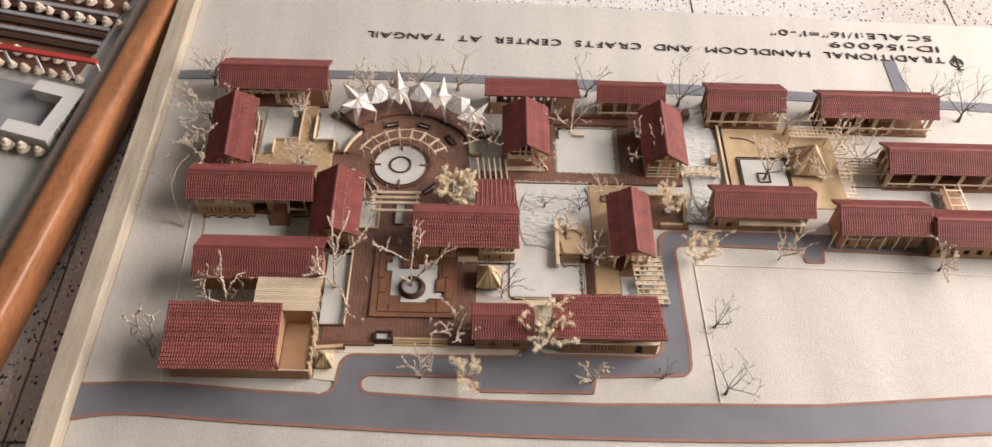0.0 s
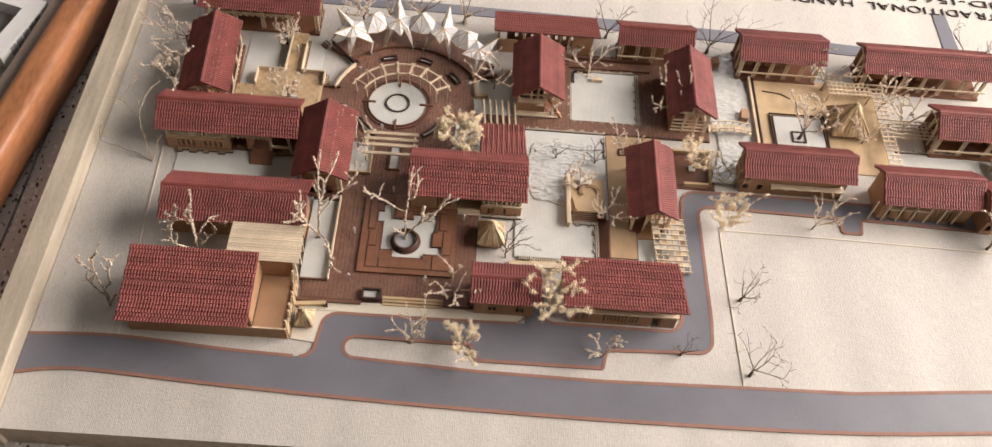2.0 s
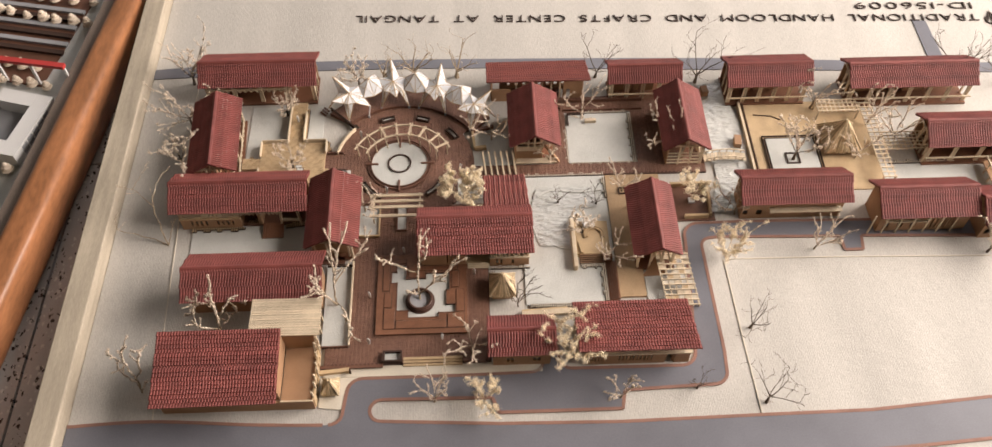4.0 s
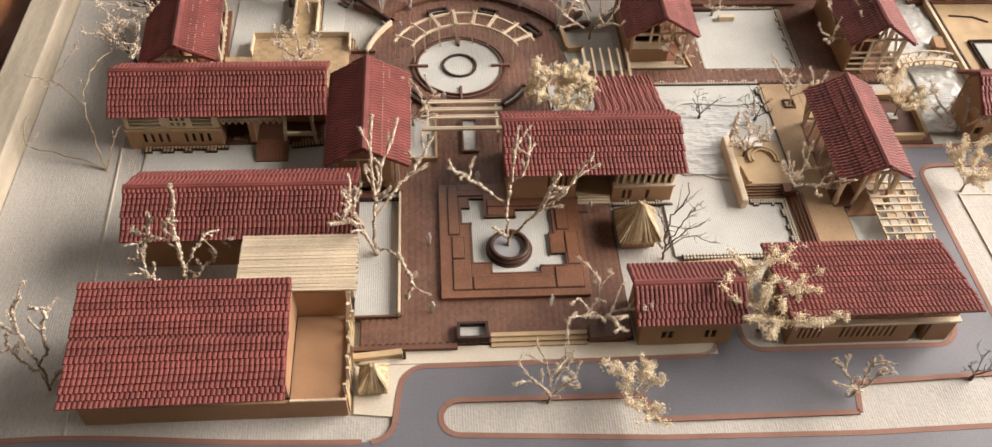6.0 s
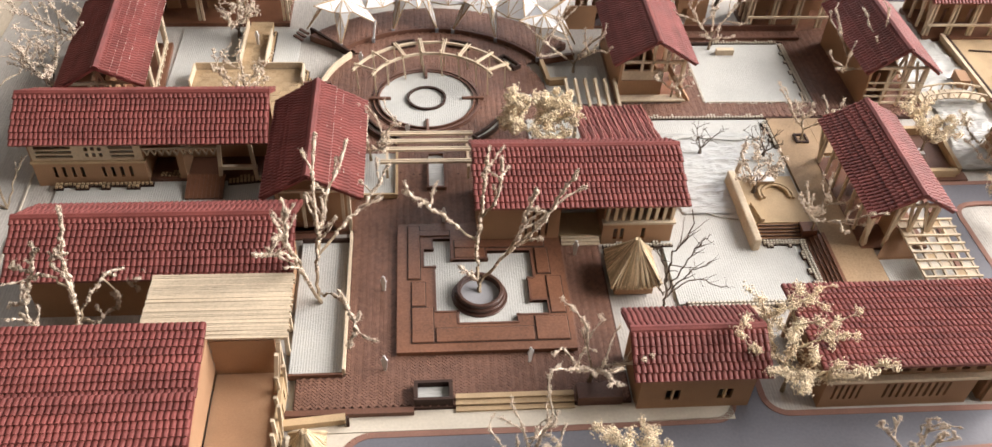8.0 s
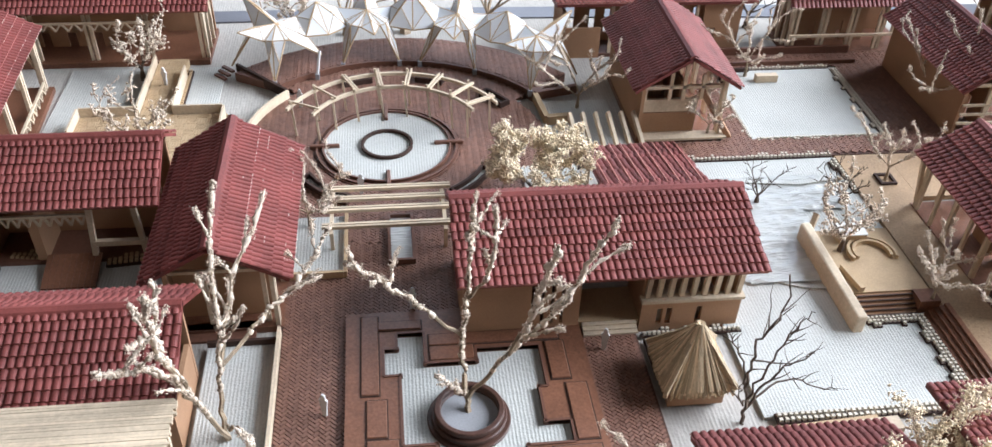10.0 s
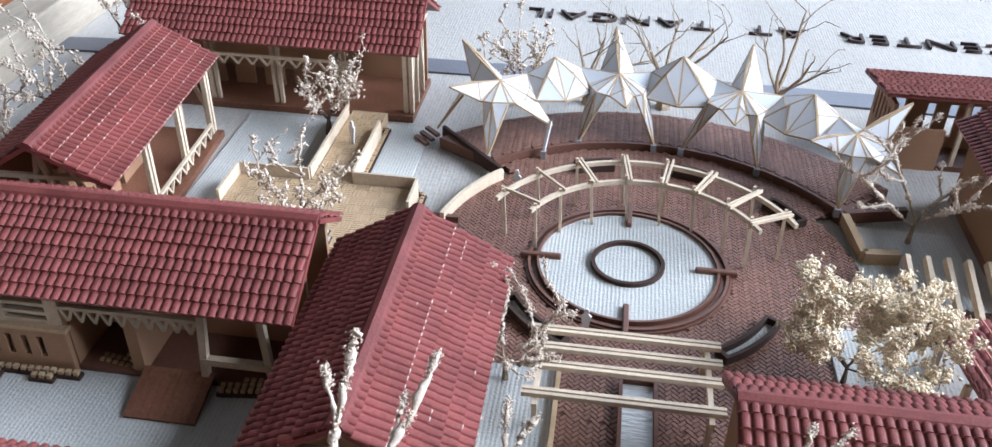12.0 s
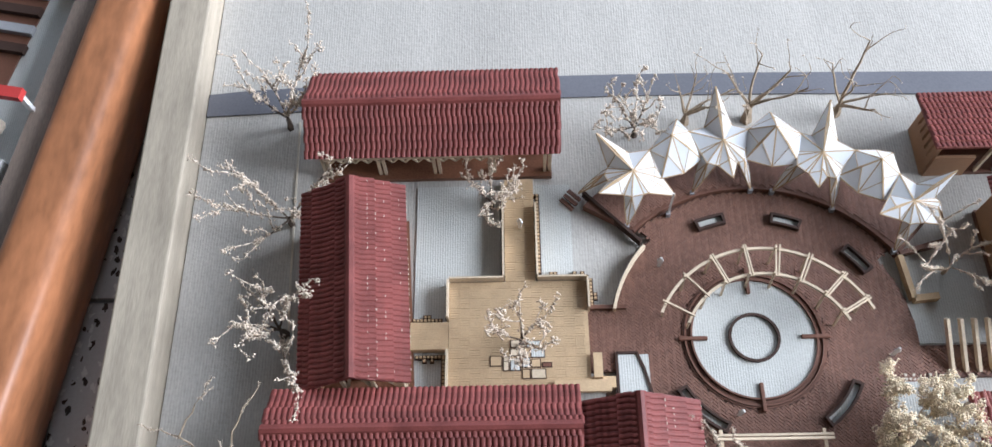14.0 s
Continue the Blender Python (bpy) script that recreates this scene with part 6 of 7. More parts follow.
amph = base("garden_terrace", 0.158, -0.09, 0.0, "tan card terrace with curved seat and steps", "terrace")
bm = bmesh.new()
box(bm, 0.1462, 0.1735, -0.1010, -0.0690, 0.0013, 0.0060)
part("platform", bm, M_TAN, amph)
for i in range(5):
    y0, y1, top = -0.1080 + i * 0.0014, -0.1066 + i * 0.0014, 0.0021 + i * 0.0008
    bm = bmesh.new()
    box(bm, 0.1485, 0.1674, y0, y1, 0.0013, top)
    tread = part("step", bm, M_MDF, amph)
    bm = bmesh.new()
    box(bm, 0.1484, 0.1675, y0 - 0.0001, y0 + 0.0005, top - 0.0002, top + 0.00015)
    part("nosing", bm, M_BURNT, tread, "burnt dark step edge")
bm = bmesh.new()
box(bm, 0.1676, 0.1745, -0.1072, -0.1012, 0.0013, 0.0063)
part("corner_block", bm, M_GARDEN, amph, "dark brown square corner block")
bm = bmesh.new()
stick(bm, (0.1442, -0.0670, 0.0050), (0.1446, -0.1140, 0.0042), 0.0036, 0.0074)
soften(part("side_wall", bm, M_BALSA, amph), 0.0007, 2)
bm = bmesh.new()
stick(bm, (0.1485, -0.0890, 0.0070), (0.1505, -0.1008, 0.0070), 0.0016, 0.0018)
part("floor_bar", bm, M_TAN, amph)
bm = bmesh.new()
box(bm, 0.1530, 0.1625, -0.0765, -0.0700, 0.0061, 0.0092)
plinth = part("plinth", bm, M_TAN, amph)
bm = bmesh.new()
box(bm, 0.1528, 0.1627, -0.0767, -0.0698, 0.0093, 0.0098)
part("plinth_top", bm, M_PAPER, plinth, "white card top")
for r in (0.0062, 0.0080):
    bm = bmesh.new()
    ring(bm, 0.1620, -0.0830, r - 0.0005, r + 0.0005, 0.0061, 0.0076, -20, 200, 24)
    part("seat_ring", bm, M_TAN, amph)
bm = bmesh.new()
stick(bm, (0.1470, -0.0665, 0.0030), (0.1500, -0.0630, 0.0090), 0.0018, 0.0040)
part("side_wall", bm, M_BALSA, amph)
flight = base("garden_steps", 0.172, -0.12, 0.0, "long brown card steps beside the garden", "steps")
steps(flight, "y", -0.1430, -0.1076, 0.1692, 0.1772, 0.0013, 0.0056, 5, M_GARDEN)
tree_frame = base("tree_frame", 0.1905, -0.0357, 0.0022, "small burnt card frame round a tree foot", "tree frame")
for x0, x1, y0, y1 in ((0.1872, 0.1938, -0.0392, -0.0382), (0.1872, 0.1938, -0.0332, -0.0322), (0.1872, 0.1882, -0.0381, -0.0333), (0.1928, 0.1938, -0.0381, -0.0333)):
    bm = bmesh.new()
    box(bm, x0, x1, y0, y1, 0.0021, 0.0032)
    part("side", bm, M_BURNT, tree_frame)
low_wall([(0.0990, -0.1500), (0.1350, -0.1480)], 0.0026, 0.0014, M_TAN, "tan card wall behind the gate building")
low_wall([(0.0990, -0.1535), (0.1400, -0.1515)], 0.0040, 0.0046, M_BALSA, "pale card bench wall behind the gate building")
low_wall([(0.1505, 0.0400), (0.1505, 0.0530), (0.1660, 0.0530)], 0.0036, 0.0012, M_BURNT, "burnt card tree square edging")
low_wall([(0.1660, 0.0440), (0.1760, 0.0440)], 0.0050, 0.0030, M_BALSA, "pale card bench in courtyard")
low_wall([(0.1360, 0.0630), (0.1450, 0.0630)], 0.0040, 0.0060, M_DECK, "dark brown card step block", z0=0.0020)
low_wall([(0.1470, 0.0575), (0.2190, 0.0575)], 0.0044, 0.0012, M_DECK, "dark brown card kerb beside courtyard", z0=0.0020)
low_wall([(0.1480, 0.0680), (0.2200, 0.0680)], 0.0060, 0.0016, M_DECK, "dark brown card wall behind courtyard", z0=0.0020)

seat = base("seating_square", 0.248, -0.048, 0.0012, "brown card seating square with low walls", "seating square")
for a, b in (((0.2320, -0.0310), (0.2640, -0.0310)), ((0.2640, -0.0310), (0.2620, -0.0640)), ((0.2400, -0.0650), (0.2600, -0.0650))):
    bm = bmesh.new()
    stick(bm, (*a, 0.0034), (*b, 0.0034), 0.0022, 0.0042)
    part("low_wall", bm, M_TAN, seat)
bm = bmesh.new()
box(bm, 0.2460, 0.2510, -0.0500, -0.0450, 0.0013, 0.0030)
part("tree_box", bm, M_PAPER, seat)

# leaning fins beside the lean-to
fins = base("slanted_fins", 0.085, -0.003, 0.0026, "row of slanted pale balsa fins", "fins", "balsa fins")
for i in range(6):
    bm = bmesh.new()
    x = 0.0735 + i * 0.0052
    stick(bm, (x + 0.0015, -0.0150, 0.0026), (x - 0.0010, 0.0030, 0.0130), 0.0013, 0.0024)
    part("fin", bm, M_BALSA, fins)


# ---- east terrace ----
def lattice(x0, x1, y0, y1, z, nx, ny, label):
    p = base("lattice", (x0 + x1) / 2, (y0 + y1) / 2, 0.0, label, "lattice", "balsa lattices")
    for i in range(nx + 1):
        bm = bmesh.new()
        x = x0 + (x1 - x0) * i / nx
        stick(bm, (x, y0 - 0.001, z), (x, y1 + 0.001, z + rnd.uniform(-0.0003, 0.0003)), 0.0009)
        part("slat", bm, M_BALSA, p)
    for j in range(ny + 1):
        bm = bmesh.new()
        y = y0 + (y1 - y0) * j / ny
        stick(bm, (x0 - 0.001, y, z + 0.0009), (x1 + 0.001, y, z + 0.0009), 0.0009)
        part("slat", bm, M_BALSA, p)
    for x, y in ((x0, y0), (x1, y0), (x0, y1), (x1, y1)):
        post(p, x, y, 0.0012, z, 0.0012)


lattice(0.3760, 0.4120, 0.0400, 0.0530, 0.0120, 9, 3, "balsa lattice over the terrace by the veranda")
lattice(0.4140, 0.4240, -0.0360, 0.0480, 0.0120, 2, 17, "long narrow balsa lattice beside the court")
lattice(0.4260, 0.4600, -0.0050, 0.0140, 0.0110, 8, 5, "balsa lattice beside the far building")
sq = base("square_bed", 0.346, 0.004, 0.0012, "square white bed with burnt line frame", "planter")
bm = bmesh.new()
box(bm, 0.3255, 0.3675, -0.0180, 0.0180, 0.0013, 0.0020)
part("bed", bm, M_WHITE, sq)
for d, z in ((0.0000, 0.0024), (0.0022, 0.0028)):
    for x0, x1, y0, y1 in ((0.3244 - d, 0.3686 + d, 0.0182 + d, 0.0188 + d), (0.3244 - d, 0.3250 - d, -0.0188, 0.0181 + d), (0.3680 + d, 0.3686 + d, -0.0188, 0.0181 + d)):
        bm = bmesh.new()
        box(bm, x0, x1, y0, y1, 0.0013, z)
        part("frame", bm, M_BURNT, sq)
for x0, x1, y0, y1 in ((0.3390, 0.3510, 0.0000, 0.0010), (0.3390, 0.3510, -0.0110, -0.0100), (0.3390, 0.3400, -0.0099, -0.0001), (0.3500, 0.3510, -0.0099, -0.0001)):
    bm = bmesh.new()
    box(bm, x0, x1, y0, y1, 0.0021, 0.0032)
    part("inner_frame", bm, M_BURNT, sq)
low_wall([(0.3120, 0.0600), (0.3120, -0.0330)], 0.0034, 0.0012, M_BURNT, "burnt card line along terrace")
low_wall([(0.3085, 0.0610), (0.3085, -0.0330)], 0.0046, 0.0020, M_BALSA, "pale card edge of terrace")
low_wall([(0.3000, 0.0200), (0.2985, 0.0090)], 0.0065, 0.0060, M_MDF, "brown card block on stream bank", z0=0.0004)
low_wall([(0.2800, 0.0720), (0.2790, 0.0800)], 0.0070, 0.0060, M_MDF, "brown card block on stream bank", z0=0.0004)
low_wall([(0.3200, 0.0470), (0.3360, 0.0450), (0.3440, 0.0400)], 0.0022, 0.0006, M_BURNT, "bent dark card strip on terrace")
gal = base("link_bridge", 0.507, -0.03, 0.0, "narrow framed link between two buildings", "link bridge")
bm = bmesh.new()
box(bm, 0.5060, 0.5220, -0.0560, -0.0190, 0.0080, 0.0090)
part("deck_plate", bm, M_MDF, gal)
for y in (-0.0540, -0.0450, -0.0360, -0.0270):
    for x in (0.5068, 0.5212):
        post(gal, x, y, 0.0001, 0.0080, 0.0012)
    beam(gal, (0.5060, y, 0.0160), (0.5220, y, 0.0160), 0.0010)
for x in (0.5068, 0.5212):
    beam(gal, (x, -0.0560, 0.0155), (x, -0.0190, 0.0155), 0.0012)
    post(gal, x, -0.0545, 0.0090, 0.0150, 0.0010)
    post(gal, x, -0.0280, 0.0090, 0.0150, 0.0010)


# ---- lettering ----
def lettering(text, right, left, y_right, y_left, high, label):
    """Raised letters glued on the sheet, read from the far side."""
    p = base("lettering", (right + left) / 2, (y_right + y_left) / 2, 0.0, label, "lettering", "board lettering")
    glyphs, total = [], 0.0
    for ch in text:
        if ch == " ":
            glyphs.append((None, 0.62))
            total += 0.62
            continue
        cu = bpy.data.curves.new("glyph", "FONT")
        cu.body, cu.size, cu.extrude, cu.offset = ch, 1.0, 0.09, -0.018
        tmp = bpy.data.objects.new("glyph", cu)
        me = bpy.data.meshes.new_from_object(tmp)
        bpy.data.objects.remove(tmp)
        bpy.data.curves.remove(cu)
        xs = [v.co.x for v in me.vertices]
        for v in me.vertices:
            v.co.x -= min(xs)
        w = max(xs) - min(xs)
        me.name = "letter"
        me.materials.append(M_LETTER)
        glyphs.append((me, w))
        total += w + 0.17
    length = right - left
    sx = length / total
    tilt = math.atan2(y_left - y_right, left - right)
    at = 0.0
    for me, w in glyphs:
        if me:
            o = new("letter", me)
            under(o, p)
            f = at / total
            o.matrix_basis = Matrix.Translation((right + (left - right) * f, y_right + (y_left - y_right) * f, 0.0008)) @ Matrix.Rotation(tilt, 4, "Z") @ Matrix.Diagonal((sx, high / 0.72, 0.0075, 1))
        at += w + (0.17 if me else 0)


lettering("TRADITIONAL HANDLOOM AND CRAFTS CENTER AT TANGAIL", 0.5700, -0.0520, 0.1735, 0.1925, 0.0098, "raised dark brown title lettering on the board")
lettering("ID-156009", 0.5690, 0.4470, 0.1905, 0.1945, 0.0095, "raised dark brown number lettering on the board")
lettering("SCALE:1/16\"=1'-0\"", 0.5660, 0.3860, 0.2075, 0.2125, 0.0095, "raised dark brown scale lettering on the board")
sign = base("north_mark", 0.583, 0.1655, 0.0, "raised dark circle north arrow on the board", "north arrow")
bm = bmesh.new()
ring(bm, 0.583, 0.1655, 0.0063, 0.0070, 0.0001, 0.0012, n=32)
part("circle", bm, M_LETTER, sign)
for a, b in (((0.583, 0.1770), (0.583, 0.1520)), ((0.583, 0.1770), (0.5785, 0.1640)), ((0.583, 0.1770), (0.5875, 0.1640)), ((0.5790, 0.1545), (0.5865, 0.1545))):
    bm = bmesh.new()
    stick(bm, (*a, 0.0010), (*b, 0.0010), 0.0008, 0.0012)
    part("arrow", bm, M_LETTER, sign)


# ---- the neighbouring model ----
nb = base("neighbour_model", -0.5, 0.1, FLOOR, "neighbouring grey site model with brown wooden rail", "model board")
RA, RB = Vector((-0.3648, -0.520, 0)), Vector((-0.2520, 0.385, 0))
rd = (RB - RA).normalized()
rs = Vector((-rd.y, rd.x, 0))
bm = bmesh.new()
prof = [(math.copysign(abs(math.cos(radians(a))) ** 0.42, math.cos(radians(a))) * 0.0145, math.copysign(abs(math.sin(radians(a))) ** 0.42, math.sin(radians(a))) * 0.0205) for a in range(0, 360, 12)]
rows = [[bm.verts.new(q - rs * u + Vector((0, 0, -0.0047 + w))) for u, w in prof] for q in (RA, RB)]
for i in range(len(prof)):
    j = (i + 1) % len(prof)
    bm.faces.new((rows[0][i], rows[0][j], rows[1][j], rows[1][i]))
bm.faces.new(rows[0])
bm.faces.new(rows[1])
part("rail", bm, M_RAIL, nb, "rounded varnished brown wooden rail", smooth=True)
bm = bmesh.new()
a, b = RA + rs * 0.0222, RB + rs * 0.0222
stick(bm, (a.x, a.y, -0.010), (b.x, b.y, -0.010), 0.0125, 0.0310)
part("inner_strip", bm, M_DULLWOOD, nb, "dull brown-grey inner strip")
bm = bmesh.new()
a, b = RA + rs * 0.0290, RB + rs * 0.0290
slab(bm, [(a.x, a.y), (b.x, b.y), (-1.0, 0.52), (-1.0, -0.40)], FLOOR + 0.0005, -0.0120)
part("ground_sheet", bm, M_WHITE, nb, "grey-white textured ground")
bm = bmesh.new()
slab(bm, [(-0.345, 0.118), (-0.314, 0.275), (-0.60, 0.345), (-0.64, 0.185)], -0.0119, -0.0108)
part("brown_terrain", bm, M_DECK, nb, "dark brown striped terraces")
for i in range(6):
    bm = bmesh.new()
    y = 0.160 + i * 0.0115
    stick(bm, (-0.334 + i * 0.0016, y, -0.0090), (-0.62, y + 0.062, -0.0090), 0.0050, 0.0030)
    part("terrace_strip", bm, M_GREYCARD if i % 2 else M_BURNT, nb)
bm = bmesh.new()
slab(bm, [(-0.350, 0.032), (-0.338, 0.098), (-0.60, 0.165), (-0.61, 0.095)], -0.0119, -0.0112)
part("grey_yard", bm, M_GREYCARD, nb, "grey card yard")

ub = base("white_building", -0.36, 0.065, 0.0, "white U-shaped card building on neighbouring model", "model building")


def ubox(u0, u1, v0, v1, z0, z1, bm):
    o = Vector((-0.3400, 0.0205))
    ex, ey = Vector((0.235, 0.972)), Vector((-0.962, 0.272))
    slab(bm, [tuple(o + ex * u + ey * v) for u, v in ((u0, v0), (u0, v1), (u1, v1), (u1, v0))], z0, z1)
    return bm


for r in ((0.0, 0.072, 0.0, 0.015), (0.0, 0.015, 0.0152, 0.050), (0.057, 0.072, 0.0152, 0.050)):
    part("block", ubox(*r, -0.0110, 0.0030, bmesh.new()), M_PAPER, ub, "white card block")
for i in range(5):
    for z in (-0.0085, -0.0035):
        part("window_pane", ubox(0.013 + i * 0.0095, 0.0205 + i * 0.0095, -0.0004, 0.0002, z, z + 0.0038, bmesh.new()), M_GREYCARD, ub, "grey window opening")
red = base("red_canopy", -0.36, 0.125, 0.0, "long red card beam on white posts", "canopy")
bm = bmesh.new()
stick(bm, (-0.3120, 0.1145, 0.0180), (-0.5200, 0.1540, 0.0180), 0.0055, 0.0035)
part("beam", bm, M_RED, red, "bright red card beam")
for i in range(6):
    bm = bmesh.new()
    x = -0.3135 - i * 0.0330
    y = 0.1148 + i * 0.0063
    stick(bm, (x, y, -0.0108), (x, y, 0.0163), 0.0022)
    part("post", bm, M_PAPER, red)


def disc_tree(x, y, s):
    t = base("disc_tree", x, y, -0.0110, "stacked pale foam disc tree on neighbouring model", "model tree", "disc trees")
    for k, (r, z) in enumerate(((0.0060, 0.0020), (0.0046, 0.0060), (0.0026, 0.0095))):
        bm = bmesh.new()
        prev = None
        for rr, zz in ((r * 0.55, 0.0), (r, 0.0010), (r * 0.92, 0.0022), (r * 0.3, 0.0030)):
            loop = [bm.verts.new((x + s * rr * math.cos(q * math.pi / 5) * (1 + 0.08 * math.sin(q * 3 + x * 900)), y + s * rr * math.sin(q * math.pi / 5), -0.0110 + s * (z + zz))) for q in range(10)]
            if prev:
                for i in range(10):
                    j = (i + 1) % 10
                    bm.faces.new((prev[i], prev[j], loop[j], loop[i]))
            else:
                bm.faces.new(loop[::-1])
            prev = loop
        bm.faces.new(prev)
        part("disc", bm, M_MOSS, t)
    bm = bmesh.new()
    stick(bm, (x, y, -0.0110), (x, y, -0.0110 + s * 0.0030), 0.0014)
    part("stem", bm, M_TWIG, t)


for i in range(11):
    disc_tree(-0.316 - i * 0.0165 + rnd.uniform(-0.003, 0.003), 0.199 + i * 0.0040 + rnd.uniform(-0.003, 0.003), rnd.uniform(0.8, 1.05))
for i in range(8):
    disc_tree(-0.322 - i * 0.0185 + rnd.uniform(-0.003, 0.003), 0.231 + i * 0.0035, rnd.uniform(0.8, 1.05))
for i in range(9):
    disc_tree(-0.338 - i * 0.0150, 0.114 + i * 0.0040 + rnd.uniform(-0.001, 0.001), rnd.uniform(0.75, 1.0))
for i in range(7):
    disc_tree(-0.352 - i * 0.0160 + rnd.uniform(-0.003, 0.003), 0.140 + i * 0.0040, rnd.uniform(0.8, 1.0))
for i in range(4):
    disc_tree(-0.3480 - i * 0.0160, 0.0150 + i * 0.0038, rnd.uniform(0.9, 1.1))


# ---- dried-twig trees ----
def tube(verts, faces, pts, radii, sides=5):
    base_i = len(verts)
    for k, (p, r) in enumerate(zip(pts, radii)):
        d = (pts[min(k + 1, len(pts) - 1)] - pts[max(k - 1, 0)]).normalized()
        u = d.orthogonal().normalized()
        w = d.cross(u)
        for q in range(sides):
            a = 2 * math.pi * q / sides
            verts.append(tuple(p + (u * math.cos(a) + w * math.sin(a)) * r))
    for k in range(len(pts) - 1):
        for q in range(sides):
            i, j = base_i + k * sides + q, base_i + k * sides + (q + 1) % sides
            faces.append((i, j, j + sides, i + sides))
    faces.append(tuple(base_i + (len(pts) - 1) * sides + q for q in range(sides)))


def clump(verts, faces, p, r, g, shape=(1.7, 0.85, 0.6)):
    """A small rough tuft of moss, longer than it is wide."""
    s = len(verts)
    ax = [Vector((g.uniform(-1, 1), g.uniform(-1, 1), g.uniform(-1, 1))).normalized()]
    ax.append(ax[0].orthogonal().normalized())
    ax.append(ax[0].cross(ax[1]))
    for a, f in zip(ax, shape):
        for k in (1, -1):
            verts.append(tuple(p + a * k * r * f * g.uniform(0.6, 1.35) + ax[1] * r * (0.5 if f > 1 else 0.0)))
    for f in ((0, 2, 4), (2, 1, 4), (1, 3, 4), (3, 0, 4), (2, 0, 5), (1, 2, 5), (3, 1, 5), (0, 3, 5)):
        faces.append(tuple(s + i for i in f))


def crust(verts, faces, pts, thick, g, start=0.0):
    """An uneven coat of moss round a limb."""
    fine, radii = [], []
    n = len(pts) - 1
    steps_ = n * 5
    swell = g.uniform(0, 6)
    for i in range(steps_ + 1):
        t = n * (start + (1 - start) * i / steps_)
        k = min(int(t), n - 1)
        fine.append(pts[k].lerp(pts[k + 1], t - k) + Vector((g.gauss(0, 1), g.gauss(0, 1), g.gauss(0, 1))) * thick * 0.22)
        radii.append(thick * g.uniform(0.6, 1.15) * (0.72 + 0.34 * math.sin(i * 0.8 + swell)) * (1 if i < steps_ - 1 else 0.5) * (1 if i else 0.4))
    tube(verts, faces, fine, radii, 7)


def tree(x, y, h, seed, kind="mossy", lean=(0.0, 0.0), z0=0.0, wide=1.0, limb_lines=()):
    g = random.Random(seed)
    tv, tf, cv, cf = [], [], [], []
    per_mm, size, puff = {"bare": (0.05, 0.00028, 0.0002), "sparse": (1.5, 0.00026, 0.00030), "mossy": (15.0, 0.00020, 0.00036), "bushy": (22.0, 0.00042, 0.0008), "tufted": (13.0, 0.00034, 0.0008), "budded": (2.6, 0.00050, 0.0006), "fan": (0.5, 0.00028, 0.0003)}[kind]
    limbs = {"bare": 5, "sparse": 5, "mossy": 4, "bushy": 7, "tufted": 6, "budded": 5, "fan": 5}[kind]
    twigs = {"bare": 4, "sparse": 4, "mossy": 4, "bushy": 5, "tufted": 4, "budded": 4, "fan": 3}[kind]
    coat = {"bare": 0, "sparse": 0.00030, "mossy": 0.00070, "bushy": 0.00060, "tufted": 0.00062, "budded": 0.00058, "fan": 0}[kind] * min(1.25, 0.55 + h * 14)

    def dress(pts, radii, length, level):
        n = len(pts) - 1
        tube(tv, tf, pts, radii, 5 if level < 2 else 4)
        if level and coat:
            if kind != "sparse" or level > 1:
                crust(cv, cf, pts, coat * (1.05 if level == 1 else 0.72 if level == 2 else 0.5), g, 0.22 if level == 1 else 0.0)
        if level:
            bare_part = 0.7 if kind == "bushy" and level == 1 else 0.28 if level == 1 else 0.25 if kind == "bushy" else 0.0
            tufts = max(1, int(length * 1000 / 3.6))
            for c in range(tufts):
                t0 = bare_part + (1 - bare_part) * (g.random() if c else g.uniform(0.85, 1.0))
                rich = g.uniform(0.3, 1.7)
                for _ in range(int(3.6 * per_mm * rich)):
                    t = min(max(t0 + g.gauss(0, 0.0010 / length), bare_part), 1.0) * n
                    k = min(int(t), n - 1)
                    q = pts[k].lerp(pts[k + 1], t - k)
                    clump(cv, cf, q + Vector((g.gauss(0, 1), g.gauss(0, 1), g.gauss(0, 1))) * puff * (0.7 + 0.4 * rich), size * g.uniform(0.5, 1.3), g, (1.7, 0.85, 0.65) if kind in ("bushy", "tufted") else (1.8, 0.85, 0.65))

    def branch(p, d, length, r, level, curl):
        n = 6 if level < 2 else 4
        pts, radii = [p.copy()], [r]
        for k in range(n):
            d = (d + Vector((g.uniform(-1, 1), g.uniform(-1, 1), g.uniform(-0.6, 0.8))) * curl).normalized()
            p = p + d * length / n
            p.z = max(p.z, z0 + 0.0015)
            pts.append(p.copy())
            radii.append(r * (1 - 0.62 * (k + 1) / n))
        dress(pts, radii, length, level)
        return pts, radii, d

    def grow_from(pts, radii, d, length, level):
        count = limbs if level == 0 else twigs if level == 1 else (2 if kind in ("bushy", "bare") else 1) if level == 2 else 0
        for c in range(count):
            k = len(pts) - 1 - (c % (2 if level == 0 else 4))
            k = max(1, k)
            a = 2 * math.pi * (c + g.uniform(-0.3, 0.3)) / count + seed
            out = Vector((math.cos(a), math.sin(a), 0))
            if level == 0:
                way = out * g.uniform(0.45, 1.15) * wide + Vector((lean[0], lean[1], g.uniform(0.5, 1.25)))
                size_ = h * g.uniform(0.55, 0.95)
            else:
                way = d * g.uniform(0.3, 0.9) + out * g.uniform(0.4, 0.9) + Vector((0, 0, g.uniform(-0.1, 0.5)))
                size_ = length * g.uniform(0.3, 0.6)
            q, r, e = branch(pts[k].copy(), way.normalized(), size_, max(radii[k] * 0.72, 0.00018), level + 1, 0.17 + 0.08 * level)
            grow_from(q, r, e, size_, level + 1)

